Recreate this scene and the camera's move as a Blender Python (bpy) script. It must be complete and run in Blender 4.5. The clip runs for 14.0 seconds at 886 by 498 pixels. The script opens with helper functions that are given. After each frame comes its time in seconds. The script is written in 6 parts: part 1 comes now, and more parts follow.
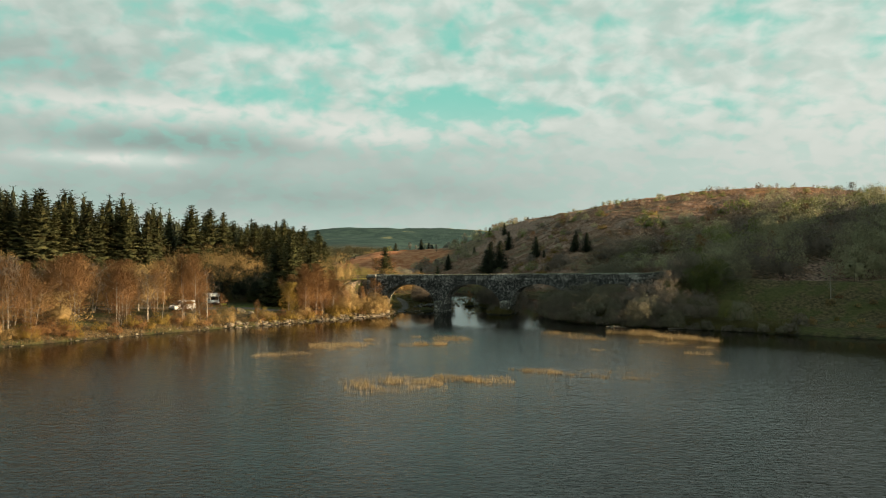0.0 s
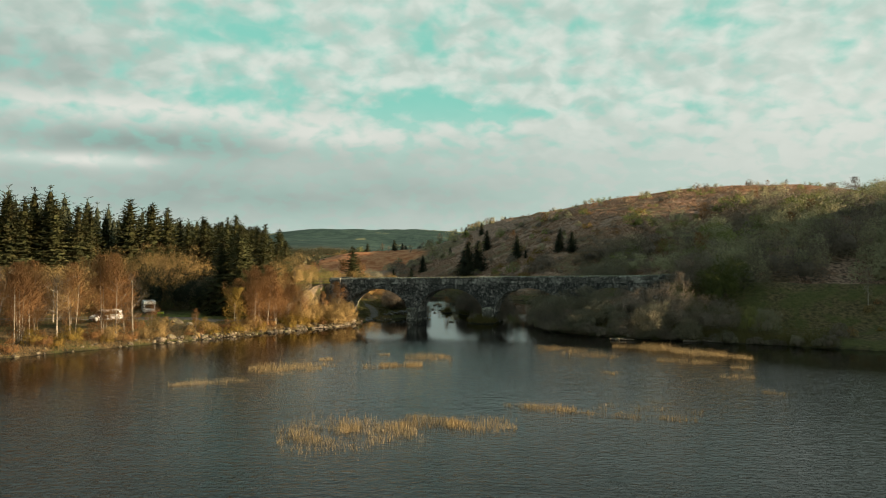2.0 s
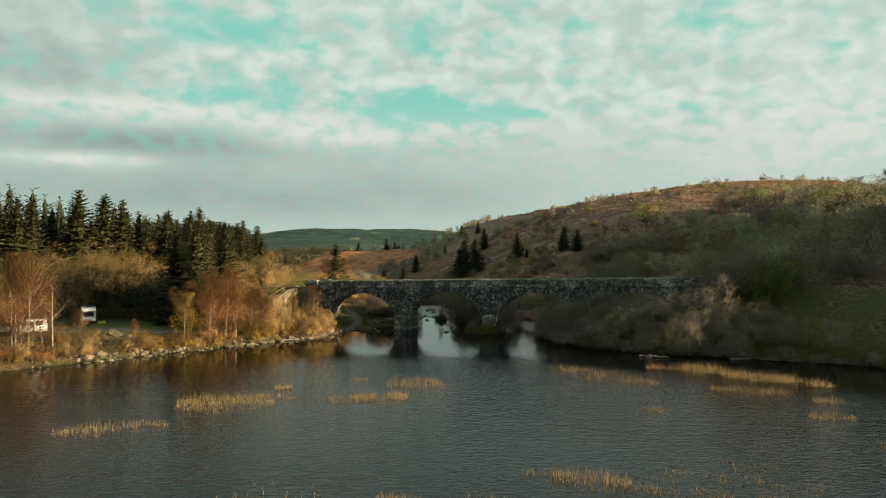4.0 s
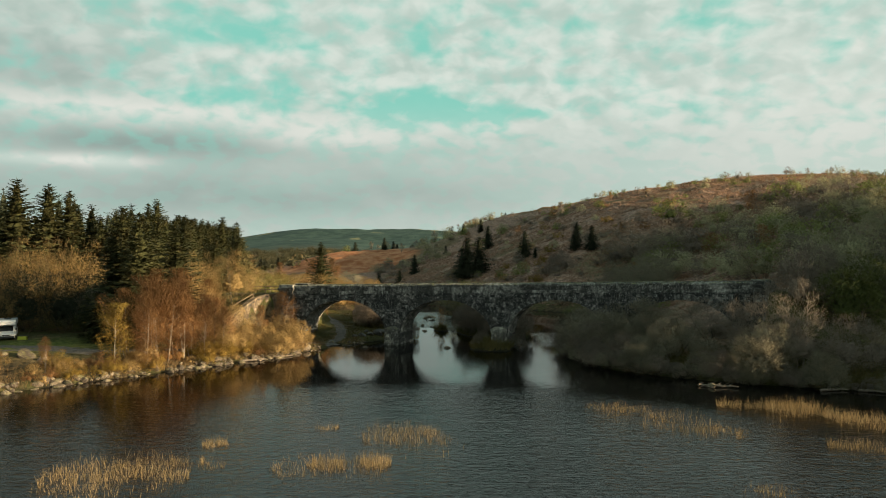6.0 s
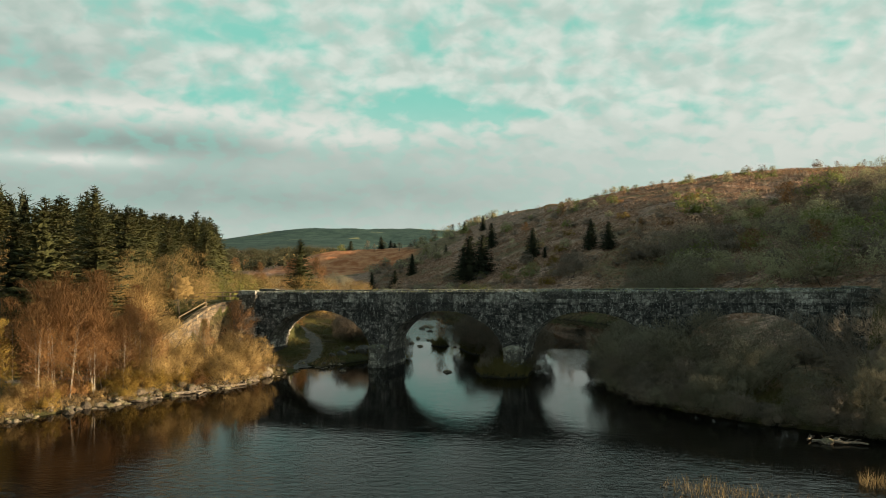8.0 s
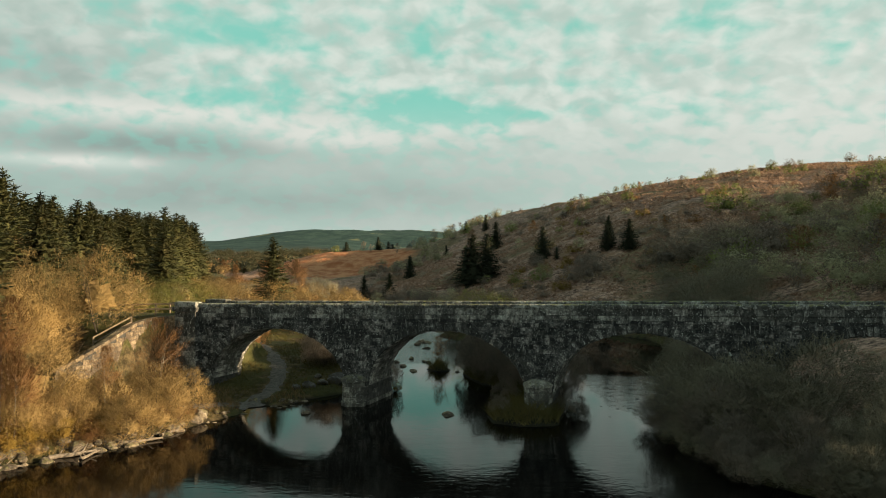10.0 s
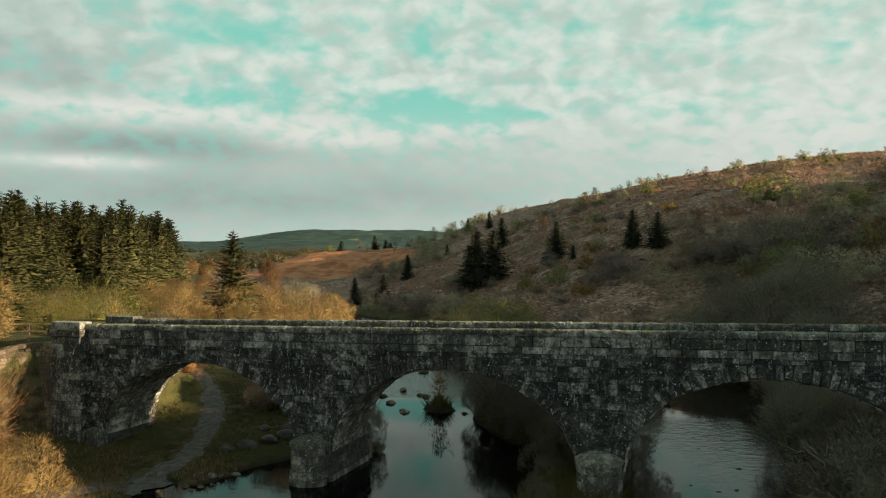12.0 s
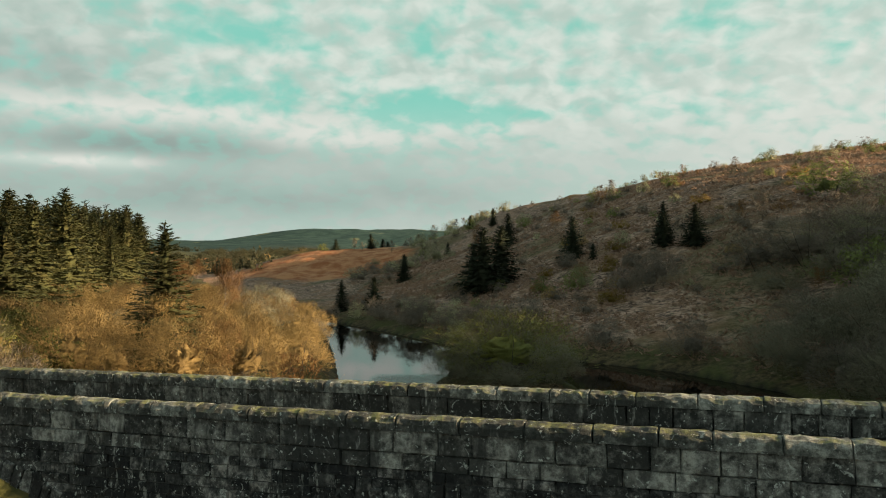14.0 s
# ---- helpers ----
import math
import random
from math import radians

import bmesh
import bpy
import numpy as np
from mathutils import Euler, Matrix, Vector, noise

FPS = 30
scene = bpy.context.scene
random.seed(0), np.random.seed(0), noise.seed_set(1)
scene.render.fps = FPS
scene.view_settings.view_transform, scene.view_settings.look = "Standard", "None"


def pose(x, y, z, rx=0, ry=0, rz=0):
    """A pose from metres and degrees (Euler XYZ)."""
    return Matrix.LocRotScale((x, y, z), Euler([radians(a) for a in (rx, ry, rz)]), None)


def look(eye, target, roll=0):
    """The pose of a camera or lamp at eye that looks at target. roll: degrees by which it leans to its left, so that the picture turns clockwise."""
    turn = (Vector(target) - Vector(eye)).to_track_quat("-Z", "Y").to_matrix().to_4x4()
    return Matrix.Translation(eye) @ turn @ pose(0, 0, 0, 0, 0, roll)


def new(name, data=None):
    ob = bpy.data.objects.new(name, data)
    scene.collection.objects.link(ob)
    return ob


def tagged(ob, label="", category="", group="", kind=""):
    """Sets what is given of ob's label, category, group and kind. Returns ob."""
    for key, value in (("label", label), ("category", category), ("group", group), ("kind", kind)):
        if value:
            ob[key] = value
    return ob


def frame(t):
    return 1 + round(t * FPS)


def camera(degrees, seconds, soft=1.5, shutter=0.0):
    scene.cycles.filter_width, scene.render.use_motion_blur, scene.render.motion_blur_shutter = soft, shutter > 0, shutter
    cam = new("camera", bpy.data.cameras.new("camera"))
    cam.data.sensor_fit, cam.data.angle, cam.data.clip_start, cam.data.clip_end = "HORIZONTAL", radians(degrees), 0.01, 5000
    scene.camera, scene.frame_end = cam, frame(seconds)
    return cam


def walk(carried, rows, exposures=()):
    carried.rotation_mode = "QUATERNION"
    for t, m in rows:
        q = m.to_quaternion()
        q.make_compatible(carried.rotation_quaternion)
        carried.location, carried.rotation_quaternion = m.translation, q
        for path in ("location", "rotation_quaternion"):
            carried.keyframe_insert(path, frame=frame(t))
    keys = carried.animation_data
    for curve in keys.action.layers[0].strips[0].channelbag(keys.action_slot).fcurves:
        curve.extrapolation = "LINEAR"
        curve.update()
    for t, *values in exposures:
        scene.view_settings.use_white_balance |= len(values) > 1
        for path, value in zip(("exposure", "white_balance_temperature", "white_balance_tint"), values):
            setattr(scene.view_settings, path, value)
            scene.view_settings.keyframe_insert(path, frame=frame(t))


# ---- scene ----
cam = camera(60.6, 14.0, soft=1.0)
PATH = [
    (0, (1.009, -158.983, 12.831), (0.909, -156.986, 12.839), 0.1),
    (0.5, (0.746, -153.718, 12.744), (0.666, -151.72, 12.754), 0.0),
    (1, (0.521, -148.577, 12.673), (0.458, -146.578, 12.683), 0.0),
    (1.5, (0.296, -143.495, 12.615), (0.248, -141.496, 12.626), 0.1),
    (2, (0.005, -138.527, 12.508), (-0.027, -136.527, 12.52), 0.0),
    (2.5, (-0.084, -133.553, 12.411), (-0.105, -131.554, 12.422), 0.0),
    (3, (-0.025, -128.583, 12.375), (-0.043, -126.584, 12.387), 0.0),
    (5.5, (-0.142, -102.976, 12.169), (-0.164, -100.976, 12.18), 0.0),
    (6, (-0.169, -97.7, 12.155), (-0.19, -95.7, 12.167), -0.1),
    (6.5, (-0.285, -92.392, 12.121), (-0.305, -90.392, 12.132), -0.0),
    (7, (-0.309, -87.003, 12.076), (-0.33, -85.003, 12.087), -0.1),
    (9.5, (-0.288, -61.712, 11.89), (-0.31, -59.712, 11.905), 0.1),
    (10, (-0.38, -56.447, 11.86), (-0.403, -54.448, 11.876), 0.0),
    (10.5, (-0.424, -51.187, 11.848), (-0.448, -49.187, 11.863), -0.0),
    (11, (-0.523, -45.969, 11.788), (-0.548, -43.969, 11.804), -0.0),
    (11.5, (-0.647, -40.698, 11.731), (-0.672, -38.698, 11.749), -0.0),
    (12, (-0.727, -35.433, 11.696), (-0.751, -33.433, 11.712), -0.1),
    (12.5, (-0.775, -30.197, 11.668), (-0.8, -28.197, 11.684), -0.0),
    (13, (-0.817, -24.959, 11.657), (-0.841, -22.959, 11.674), -0.0),
    (13.5, (-0.824, -19.743, 11.591), (-0.849, -17.743, 11.608), 0.0),
    (14, (-0.821, -14.643, 11.648), (-0.847, -12.643, 11.663), 0.0),
]
walk(cam, [(t, look(eye, target, roll)) for t, eye, target, roll in PATH])

# ---- sky, sun and exposure ----
SUN_TURN, SUN_UP = radians(-14.9), radians(12.2)     # direction to the sun: angle from +x towards +y, and height


def sky_world():
    world = bpy.data.worlds.new("sky")
    scene.world = world
    world.use_nodes = True
    nt = world.node_tree
    nt.nodes.clear()
    out, bg = nt.nodes.new("ShaderNodeOutputWorld"), nt.nodes.new("ShaderNodeBackground")
    nt.links.new(bg.outputs[0], out.inputs[0])
    bg.inputs[1].default_value = 0.1
    g = Graph(nt)
    clear = nt.nodes.new("ShaderNodeTexSky")
    clear.sky_type, clear.sun_disc = "NISHITA", False
    clear.sun_elevation, clear.sun_rotation = SUN_UP, radians(90) - SUN_TURN
    clear.air_density, clear.dust_density, clear.ozone_density = 1.0, 1.5, 3.0
    blue = g.mix(clear.outputs[0], (2.65, 6.8, 5.5), 0.88)
    way = g.node("ShaderNodeTexCoord").outputs["Generated"]
    sep = g.node("ShaderNodeSeparateXYZ", Vector=way)
    up = g.math("MAXIMUM", sep.outputs[2], 0.0)
    flat = g.math("ADD", up, 0.45)
    px, py = g.math("DIVIDE", sep.outputs[0], flat), g.math("DIVIDE", sep.outputs[1], flat)
    p = g.node("ShaderNodeCombineXYZ", X=px, Y=py, Z=0.0).outputs[0]
    small = g.math("ADD", g.math("MULTIPLY", g.noise(p, 13.0, 4, 0.5, distort=0.3), 0.6), g.math("MULTIPLY", g.noise(p, 26.0, 3, 0.45, distort=0.4), 0.4))
    mid = g.noise(p, 3.4, 4, 0.55)
    # open gaps of clear sky, as (azimuth from +y to the right, height) in radians
    az, el = g.math("ARCTAN2", sep.outputs[0], sep.outputs[1]), g.math("ARCSINE", sep.outputs[2])

    def spot(a, e, wa, we):
        da = g.math("MULTIPLY", g.math("SUBTRACT", az, a), 1 / wa)
        de = g.math("MULTIPLY", g.math("SUBTRACT", el, e), 1 / we)
        s = g.math("ADD", g.math("MULTIPLY", da, da), g.math("MULTIPLY", de, de))
        return g.math("POWER", 2.718, g.math("MULTIPLY", s, -1.0))

    gaps = 0.0
    for a, e, wa, we, k in GAPS:
        gaps = g.math("ADD", gaps, g.math("MULTIPLY", spot(a, e, wa, we), k))
    cover = g.math("ADD", g.math("MULTIPLY", g.math("SUBTRACT", small, 0.5), 2.4), g.math("MULTIPLY", g.math("SUBTRACT", mid, 0.5), 0.9))
    cover = g.math("SUBTRACT", g.math("ADD", cover, 0.52), gaps)
    mask = g.remap(cover, -0.30, 0.70, 0.0, 1.0)
    # cloud brightness: lit puffs, greyer sheets low on the western side
    puff = g.math("ADD", g.math("MULTIPLY", g.noise(p, 8.5, 4, 0.5, distort=0.3), 0.5), g.math("MULTIPLY", g.noise(p, 18.0, 3, 0.45, distort=0.4), 0.5))
    lit = g.remap(puff, 0.38, 0.62, 0.0, 1.0)
    body = g.mix((4.8, 6.0, 5.35), (6.9, 7.6, 6.9), lit)
    veil = g.remap(sep.outputs[2], 0.10, 0.21, 0.85, 0.0)
    body = g.mix(body, (5.0, 5.75, 5.25), veil)
    mask = g.math("MAXIMUM", mask, veil)
    grey = 0.0
    for a, e, wa, we, k in GREYS:
        grey = g.math("ADD", grey, g.math("MULTIPLY", spot(a, e, wa, we), k))
    grey = g.math("MULTIPLY", g.math("MINIMUM", grey, 1.0), g.remap(g.noise(p, 4.0, 3, 0.5), 0.3, 0.62, 0.65, 1.0))
    body = g.mix(body, (2.95, 3.75, 3.45), grey)
    bright = 0.0
    for a, e, wa, we, k in BRIGHTS:
        bright = g.math("ADD", bright, g.math("MULTIPLY", spot(a, e, wa, we), k))
    bright = g.math("MULTIPLY", g.math("MINIMUM", bright, 1.0), g.remap(small, 0.35, 0.6, 0.72, 1.0))
    body = g.mix(body, (7.5, 7.65, 7.0), bright)
    glow = spot(math.pi / 2 - SUN_TURN, 0.2, 0.75, 0.4)
    body = g.mix(body, (10.5, 10.2, 8.8), g.math("MULTIPLY", glow, 0.8))
    whole = g.mix(blue, body, mask)
    # darkened overhead, above the view, to dim the water and the open shade
    whole = g.mix(whole, g.mix(clear.outputs[0], (2.2, 3.2, 3.0), 0.6), g.remap(sep.outputs[2], 0.34, 0.80, 0.0, 0.85))
    nt.links.new(whole, bg.inputs[0])


# open gaps, grey sheets and lit banks of cloud: azimuth from +y to the right, height, their spreads (radians), strength
GAPS = [(-0.063, 0.192, 0.080, 0.020, 0.78), (0.012, 0.181, 0.05, 0.012, 0.45), (-0.326, 0.285, 0.08, 0.025, 0.34), (-0.25, 0.272, 0.06, 0.02, 0.36), (-0.033, 0.272, 0.05, 0.022, 0.38),
        (-0.278, 0.195, 0.07, 0.013, 0.58), (-0.21, 0.205, 0.03, 0.02, 0.35), (0.334, 0.29, 0.045, 0.03, 0.42), (0.174, 0.284, 0.03, 0.015, 0.35), (0.086, 0.184, 0.07, 0.011, 0.32)]
# the sheet at -0.70 is added, mostly out of view, to darken the left water
GREYS = [(-0.39, 0.137, 0.24, 0.020, 1.0), (-0.51, 0.215, 0.12, 0.035, 0.60), (-0.36, 0.075, 0.32, 0.032, 0.70), (-0.70, 0.34, 0.25, 0.14, 0.6), (-0.08, 0.080, 0.22, 0.035, 0.35)]
BRIGHTS = [(-0.385, 0.176, 0.24, 0.015, 0.95), (-0.165, 0.154, 0.09, 0.018, 0.85), (-0.43, 0.112, 0.055, 0.009, 1.0), (-0.51, 0.111, 0.05, 0.007, 0.7), (0.05, 0.164, 0.11, 0.009, 0.5),
           (0.47, 0.24, 0.045, 0.010, 0.8), (0.47, 0.15, 0.25, 0.075, 0.6), (-0.06, 0.148, 0.08, 0.010, 0.3)]


class Graph:
    """Short hands for shader nodes."""

    def __init__(self, nt):
        self.nt = nt

    def node(self, kind, **inputs):
        n = self.nt.nodes.new(kind)
        for key, value in inputs.items():
            self.put(n.inputs[key.replace("_", " ")], value)
        return n

    def put(self, socket, value):
        if isinstance(value, bpy.types.NodeSocket):
            self.nt.links.new(value, socket)
        elif isinstance(value, tuple) and socket.type == "RGBA":
            socket.default_value = (*value, 1.0)[:4]
        else:
            socket.default_value = value

    def math(self, op, a, b=0.0, clamp=False):
        n = self.nt.nodes.new("ShaderNodeMath")
        n.operation, n.use_clamp = op, clamp
        self.put(n.inputs[0], a)
        self.put(n.inputs[1], b)
        return n.outputs[0]

    def mix(self, a, b, k, blend="MIX"):
        n = self.nt.nodes.new("ShaderNodeMix")
        n.data_type, n.blend_type = "RGBA", blend
        self.put(n.inputs[0], k)
        self.put(n.inputs[6], a)
        self.put(n.inputs[7], b)
        return n.outputs[2]

    def noise(self, p, scale, detail=4.0, rough=0.5, distort=0.0):
        n = self.nt.nodes.new("ShaderNodeTexNoise")
        if p is not None:
            self.put(n.inputs["Vector"], p)
        for key, value in (("Scale", scale), ("Detail", detail), ("Roughness", rough), ("Distortion", distort)):
            n.inputs[key].default_value = value
        return n.outputs[0]

    def remap(self, v, a, b, c=0.0, d=1.0):
        n = self.nt.nodes.new("ShaderNodeMapRange")
        n.interpolation_type = "SMOOTHSTEP"
        for i, value in enumerate((v, a, b, c, d)):
            self.put(n.inputs[i], value)
        return n.outputs[0]

    def bump(self, height, distance, strength=1.0, normal=None):
        n = self.node("ShaderNodeBump", Height=height, Distance=distance, Strength=strength)
        if normal is not None:
            self.put(n.inputs["Normal"], normal)
        return n.outputs[0]


sky_world()
sun = new("sun", bpy.data.lights.new("sun", "SUN"))
sun.data.energy, sun.data.angle, sun.data.color = 11.5, radians(0.6), (1.0, 0.76, 0.47)
sun.matrix_world = look((math.cos(SUN_TURN) * math.cos(SUN_UP) * 300, math.sin(SUN_TURN) * math.cos(SUN_UP) * 300, math.sin(SUN_UP) * 300), (0, 0, 0))
scene.view_settings.exposure = 0.0

# ---- materials ----


def material(name):
    m = bpy.data.materials.new(name)
    m.use_nodes = True
    g = Graph(m.node_tree)
    b = m.node_tree.nodes["Principled BSDF"]
    g.place = g.node("ShaderNodeNewGeometry").outputs["Position"]
    return m, g, b


def shade(name, dark, light, scale=6.0, rough=0.8, metal=0.0, bump=0.0, own=0.0, coat=0.0):
    """A surface that wavers between two colours at two scales; own: how far whole objects differ."""
    m, g, b = material(name)
    k = g.math("ADD", g.math("MULTIPLY", g.noise(g.place, scale, 5, 0.6), 0.7), g.math("MULTIPLY", g.noise(g.place, scale * 7, 3, 0.6), 0.3))
    k = g.remap(k, 0.34, 0.66)
    if own:
        k = g.math("ADD", g.math("MULTIPLY", k, 1 - own), g.math("MULTIPLY", g.node("ShaderNodeObjectInfo").outputs["Random"], own))
    g.put(b.inputs["Base Color"], g.mix(dark, light, k))
    b.inputs["Roughness"].default_value, b.inputs["Metallic"].default_value, b.inputs["Coat Weight"].default_value = rough, metal, coat
    if bump:
        g.put(b.inputs["Normal"], g.bump(k, bump))
    return m


def foliage(name, dark, light, accent, thin=0.3):
    """Leaves and twigs: each piece of its own tone, whole plants of their own too; light shines through a little."""
    m, g, b = material(name)
    isle = g.node("ShaderNodeNewGeometry").outputs["Random Per Island"]
    whole = g.node("ShaderNodeObjectInfo").outputs["Random"]
    grain = g.math("ADD", g.math("MULTIPLY", g.noise(g.place, 5.0, 3, 0.7), 0.5), g.math("MULTIPLY", g.noise(g.place, 17.0, 4, 0.75), 0.5))
    c = g.mix(dark, light, g.math("ADD", g.math("MULTIPLY", isle, 0.22), g.remap(grain, 0.38, 0.62, 0.0, 0.78)))
    c = g.mix(c, accent, g.math("MULTIPLY", g.remap(g.noise(g.place, 0.55, 2), 0.42, 0.66), 0.75))
    c = g.mix(c, g.mix(dark, light, whole), 0.5)
    g.put(b.inputs["Base Color"], c)
    b.inputs["Roughness"].default_value, b.inputs["Specular IOR Level"].default_value = 0.75, 0.15
    g.put(b.inputs["Normal"], g.bump(grain, 0.12, 0.8))
    t = g.node("ShaderNodeBsdfTranslucent", Color=c)
    mixed = g.node("ShaderNodeMixShader", Fac=thin)
    g.put(mixed.inputs[1], b.outputs[0])
    g.put(mixed.inputs[2], t.outputs[0])
    g.put(m.node_tree.nodes["Material Output"].inputs[0], mixed.outputs[0])
    return m


def stone(name, dark, mid, pale, lichen=0.5, moss=0.0):
    """Weathered masonry: every block of its own tone, black algae, white lichen spots, moss on top faces."""
    m, g, b = material(name)
    own = g.math("FRACT", g.math("ADD", g.node("ShaderNodeObjectInfo").outputs["Random"], g.node("ShaderNodeNewGeometry").outputs["Random Per Island"]))
    grain = g.noise(g.place, 8.0, 8, 0.72)
    coarse = g.noise(g.place, 3.0, 5, 0.6, 0.4)
    broad = g.noise(g.place, 0.6, 4, 0.55)
    k = g.math("ADD", g.math("MULTIPLY", grain, 0.55), g.math("ADD", g.math("MULTIPLY", coarse, 0.45), g.math("MULTIPLY", g.math("SUBTRACT", own, 0.5), 0.17)))
    c = g.mix(dark, mid, g.remap(k, 0.40, 0.58))
    c = g.mix(c, pale, g.remap(k, 0.52, 0.68))
    streak = g.node("ShaderNodeMapping", Vector=g.place)
    streak.inputs["Scale"].default_value = (2.2, 2.2, 0.35)
    runs = g.noise(streak.outputs[0], 1.0, 4, 0.6)
    c = g.mix(c, dark, g.math("MULTIPLY", g.remap(g.math("ADD", g.math("MULTIPLY", broad, 0.5), g.math("MULTIPLY", runs, 0.5)), 0.45, 0.58), 0.85))
    spots = g.remap(g.noise(g.place, 3.4, 5, 0.75, 0.8), 0.60, 0.66)
    c = g.mix(c, (0.52, 0.53, 0.49), g.math("MULTIPLY", spots, lichen))
    fine = g.remap(g.noise(g.place, 9.0, 3, 0.6), 0.645, 0.69)
    c = g.mix(c, (0.55, 0.56, 0.52), g.math("MULTIPLY", fine, lichen))
    drip = g.node("ShaderNodeMapping", Vector=g.place)
    drip.inputs["Scale"].default_value = (5.0, 5.0, 0.9)
    pale_runs = g.math("MULTIPLY", g.remap(g.noise(drip.outputs[0], 1.0, 5, 0.7), 0.57, 0.66), g.remap(broad, 0.42, 0.6))
    c = g.mix(c, (0.36, 0.355, 0.325), g.math("MULTIPLY", pale_runs, 0.8 * lichen))
    if moss:
        face = g.node("ShaderNodeSeparateXYZ", Vector=g.node("ShaderNodeNewGeometry").outputs["Normal"]).outputs[2]
        on_top = g.math("MULTIPLY", g.remap(face, 0.25, 0.8), g.remap(g.noise(g.place, 2.6, 5, 0.7), 0.44, 0.62))
        c = g.mix(c, (0.30, 0.30, 0.085), g.math("MULTIPLY", on_top, moss))
    g.put(b.inputs["Base Color"], c)
    b.inputs["Roughness"].default_value = 0.9
    g.put(b.inputs["Normal"], g.bump(g.math("ADD", grain, g.math("MULTIPLY", coarse, 0.8)), 0.09, 1.0))
    return m


STONE = stone("weathered whinstone", (0.009, 0.010, 0.011), (0.110, 0.108, 0.102), (0.44, 0.41, 0.38), 1.0)
PALE_STONE = stone("parapet stone", (0.030, 0.030, 0.028), (0.235, 0.226, 0.205), (0.52, 0.505, 0.46), 1.0)
COPING = stone("mossy coping stone", (0.040, 0.040, 0.036), (0.17, 0.168, 0.150), (0.46, 0.455, 0.41), 1.0, 0.55)
# pale barrel stone, lightened further for light thrown up under the arches
LIT_BARREL = stone("barrel stone", (0.085, 0.083, 0.076), (0.40, 0.385, 0.345), (0.64, 0.62, 0.56), 0.8)
VOUSSOIR = stone("ring stone", (0.018, 0.018, 0.018), (0.115, 0.112, 0.105), (0.42, 0.41, 0.375), 1.0)
PIER_STONE = stone("pier stone", (0.055, 0.053, 0.046), (0.25, 0.24, 0.205), (0.50, 0.48, 0.42), 0.8, 0.22)
WING_STONE = stone("sandy wing wall stone", (0.085, 0.063, 0.042), (0.25, 0.19, 0.122), (0.38, 0.30, 0.20), 0.2, 0.15)
MORTAR = shade("dark mortar", (0.018, 0.018, 0.017), (0.085, 0.082, 0.075), 3.0, 0.95, bump=0.02)
ROCK = stone("shore boulder", (0.06, 0.047, 0.034), (0.20, 0.160, 0.112), (0.37, 0.305, 0.22), 0.25, 0.3)
GRAVEL = shade("grey gravel", (0.055, 0.050, 0.042), (0.155, 0.142, 0.122), 2.5, 0.95, bump=0.03)
BALLAST = shade("grassy old track bed", (0.035, 0.032, 0.022), (0.10, 0.085, 0.055), 1.5, 0.95, bump=0.04)
BARK = shade("dark bark", (0.035, 0.028, 0.020), (0.11, 0.09, 0.065), 5, 0.9, bump=0.02)
BIRCH_BARK = shade("pale birch bark", (0.13, 0.105, 0.08), (0.40, 0.35, 0.28), 4, 0.75, bump=0.01)
TIMBER = shade("weathered fence timber", (0.12, 0.09, 0.06), (0.27, 0.21, 0.14), 5, 0.85, bump=0.01)
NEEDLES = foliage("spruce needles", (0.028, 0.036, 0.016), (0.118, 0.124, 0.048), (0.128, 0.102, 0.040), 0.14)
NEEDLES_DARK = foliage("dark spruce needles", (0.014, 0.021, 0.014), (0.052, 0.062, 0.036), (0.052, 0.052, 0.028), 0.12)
BIRCH_LEAF = foliage("russet birch twigs", (0.130, 0.070, 0.031), (0.36, 0.200, 0.086), (0.30, 0.155, 0.060))
YELLOW_LEAF = foliage("yellow birch leaves", (0.14, 0.095, 0.020), (0.33, 0.23, 0.055), (0.30, 0.17, 0.045))
WILLOW_LEAF = foliage("golden willow twigs", (0.195, 0.134, 0.058), (0.50, 0.350, 0.150), (0.43, 0.295, 0.110))
GOLD_GREEN = foliage("yellow-green willow leaves", (0.135, 0.135, 0.038), (0.37, 0.370, 0.105), (0.31, 0.30, 0.085))
CATKIN_LEAF = foliage("grey catkin willow twigs", (0.125, 0.114, 0.080), (0.40, 0.365, 0.26), (0.33, 0.285, 0.185))
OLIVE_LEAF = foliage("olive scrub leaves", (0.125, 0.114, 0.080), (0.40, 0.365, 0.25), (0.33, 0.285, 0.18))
# the olive look made lighter, the hill's stronger light put into the colour
LIT_HILL_LEAF = foliage("grey-olive twigs paled as lit", (0.17, 0.162, 0.096), (0.58, 0.55, 0.33), (0.47, 0.42, 0.235))
THORN_LEAF = foliage("fresh green thorn leaves", (0.105, 0.125, 0.042), (0.31, 0.34, 0.115), (0.28, 0.29, 0.095))
GREEN_LEAF = foliage("fresh green leaves", (0.046, 0.058, 0.018), (0.145, 0.165, 0.048), (0.15, 0.150, 0.044))
LIME_LEAF = foliage("pale catkin leaves", (0.16, 0.17, 0.08), (0.34, 0.35, 0.18), (0.30, 0.30, 0.14))
HEDGE_LEAF = foliage("far hedge leaves", (0.035, 0.042, 0.026), (0.110, 0.105, 0.055), (0.120, 0.090, 0.045))
BROWN_TWIG = foliage("bare brown twigs", (0.115, 0.096, 0.078), (0.34, 0.285, 0.225), (0.28, 0.22, 0.160), 0.3)
REED = foliage("dry golden reed", (0.20, 0.145, 0.070), (0.44, 0.33, 0.18), (0.38, 0.265, 0.12), 0.3)
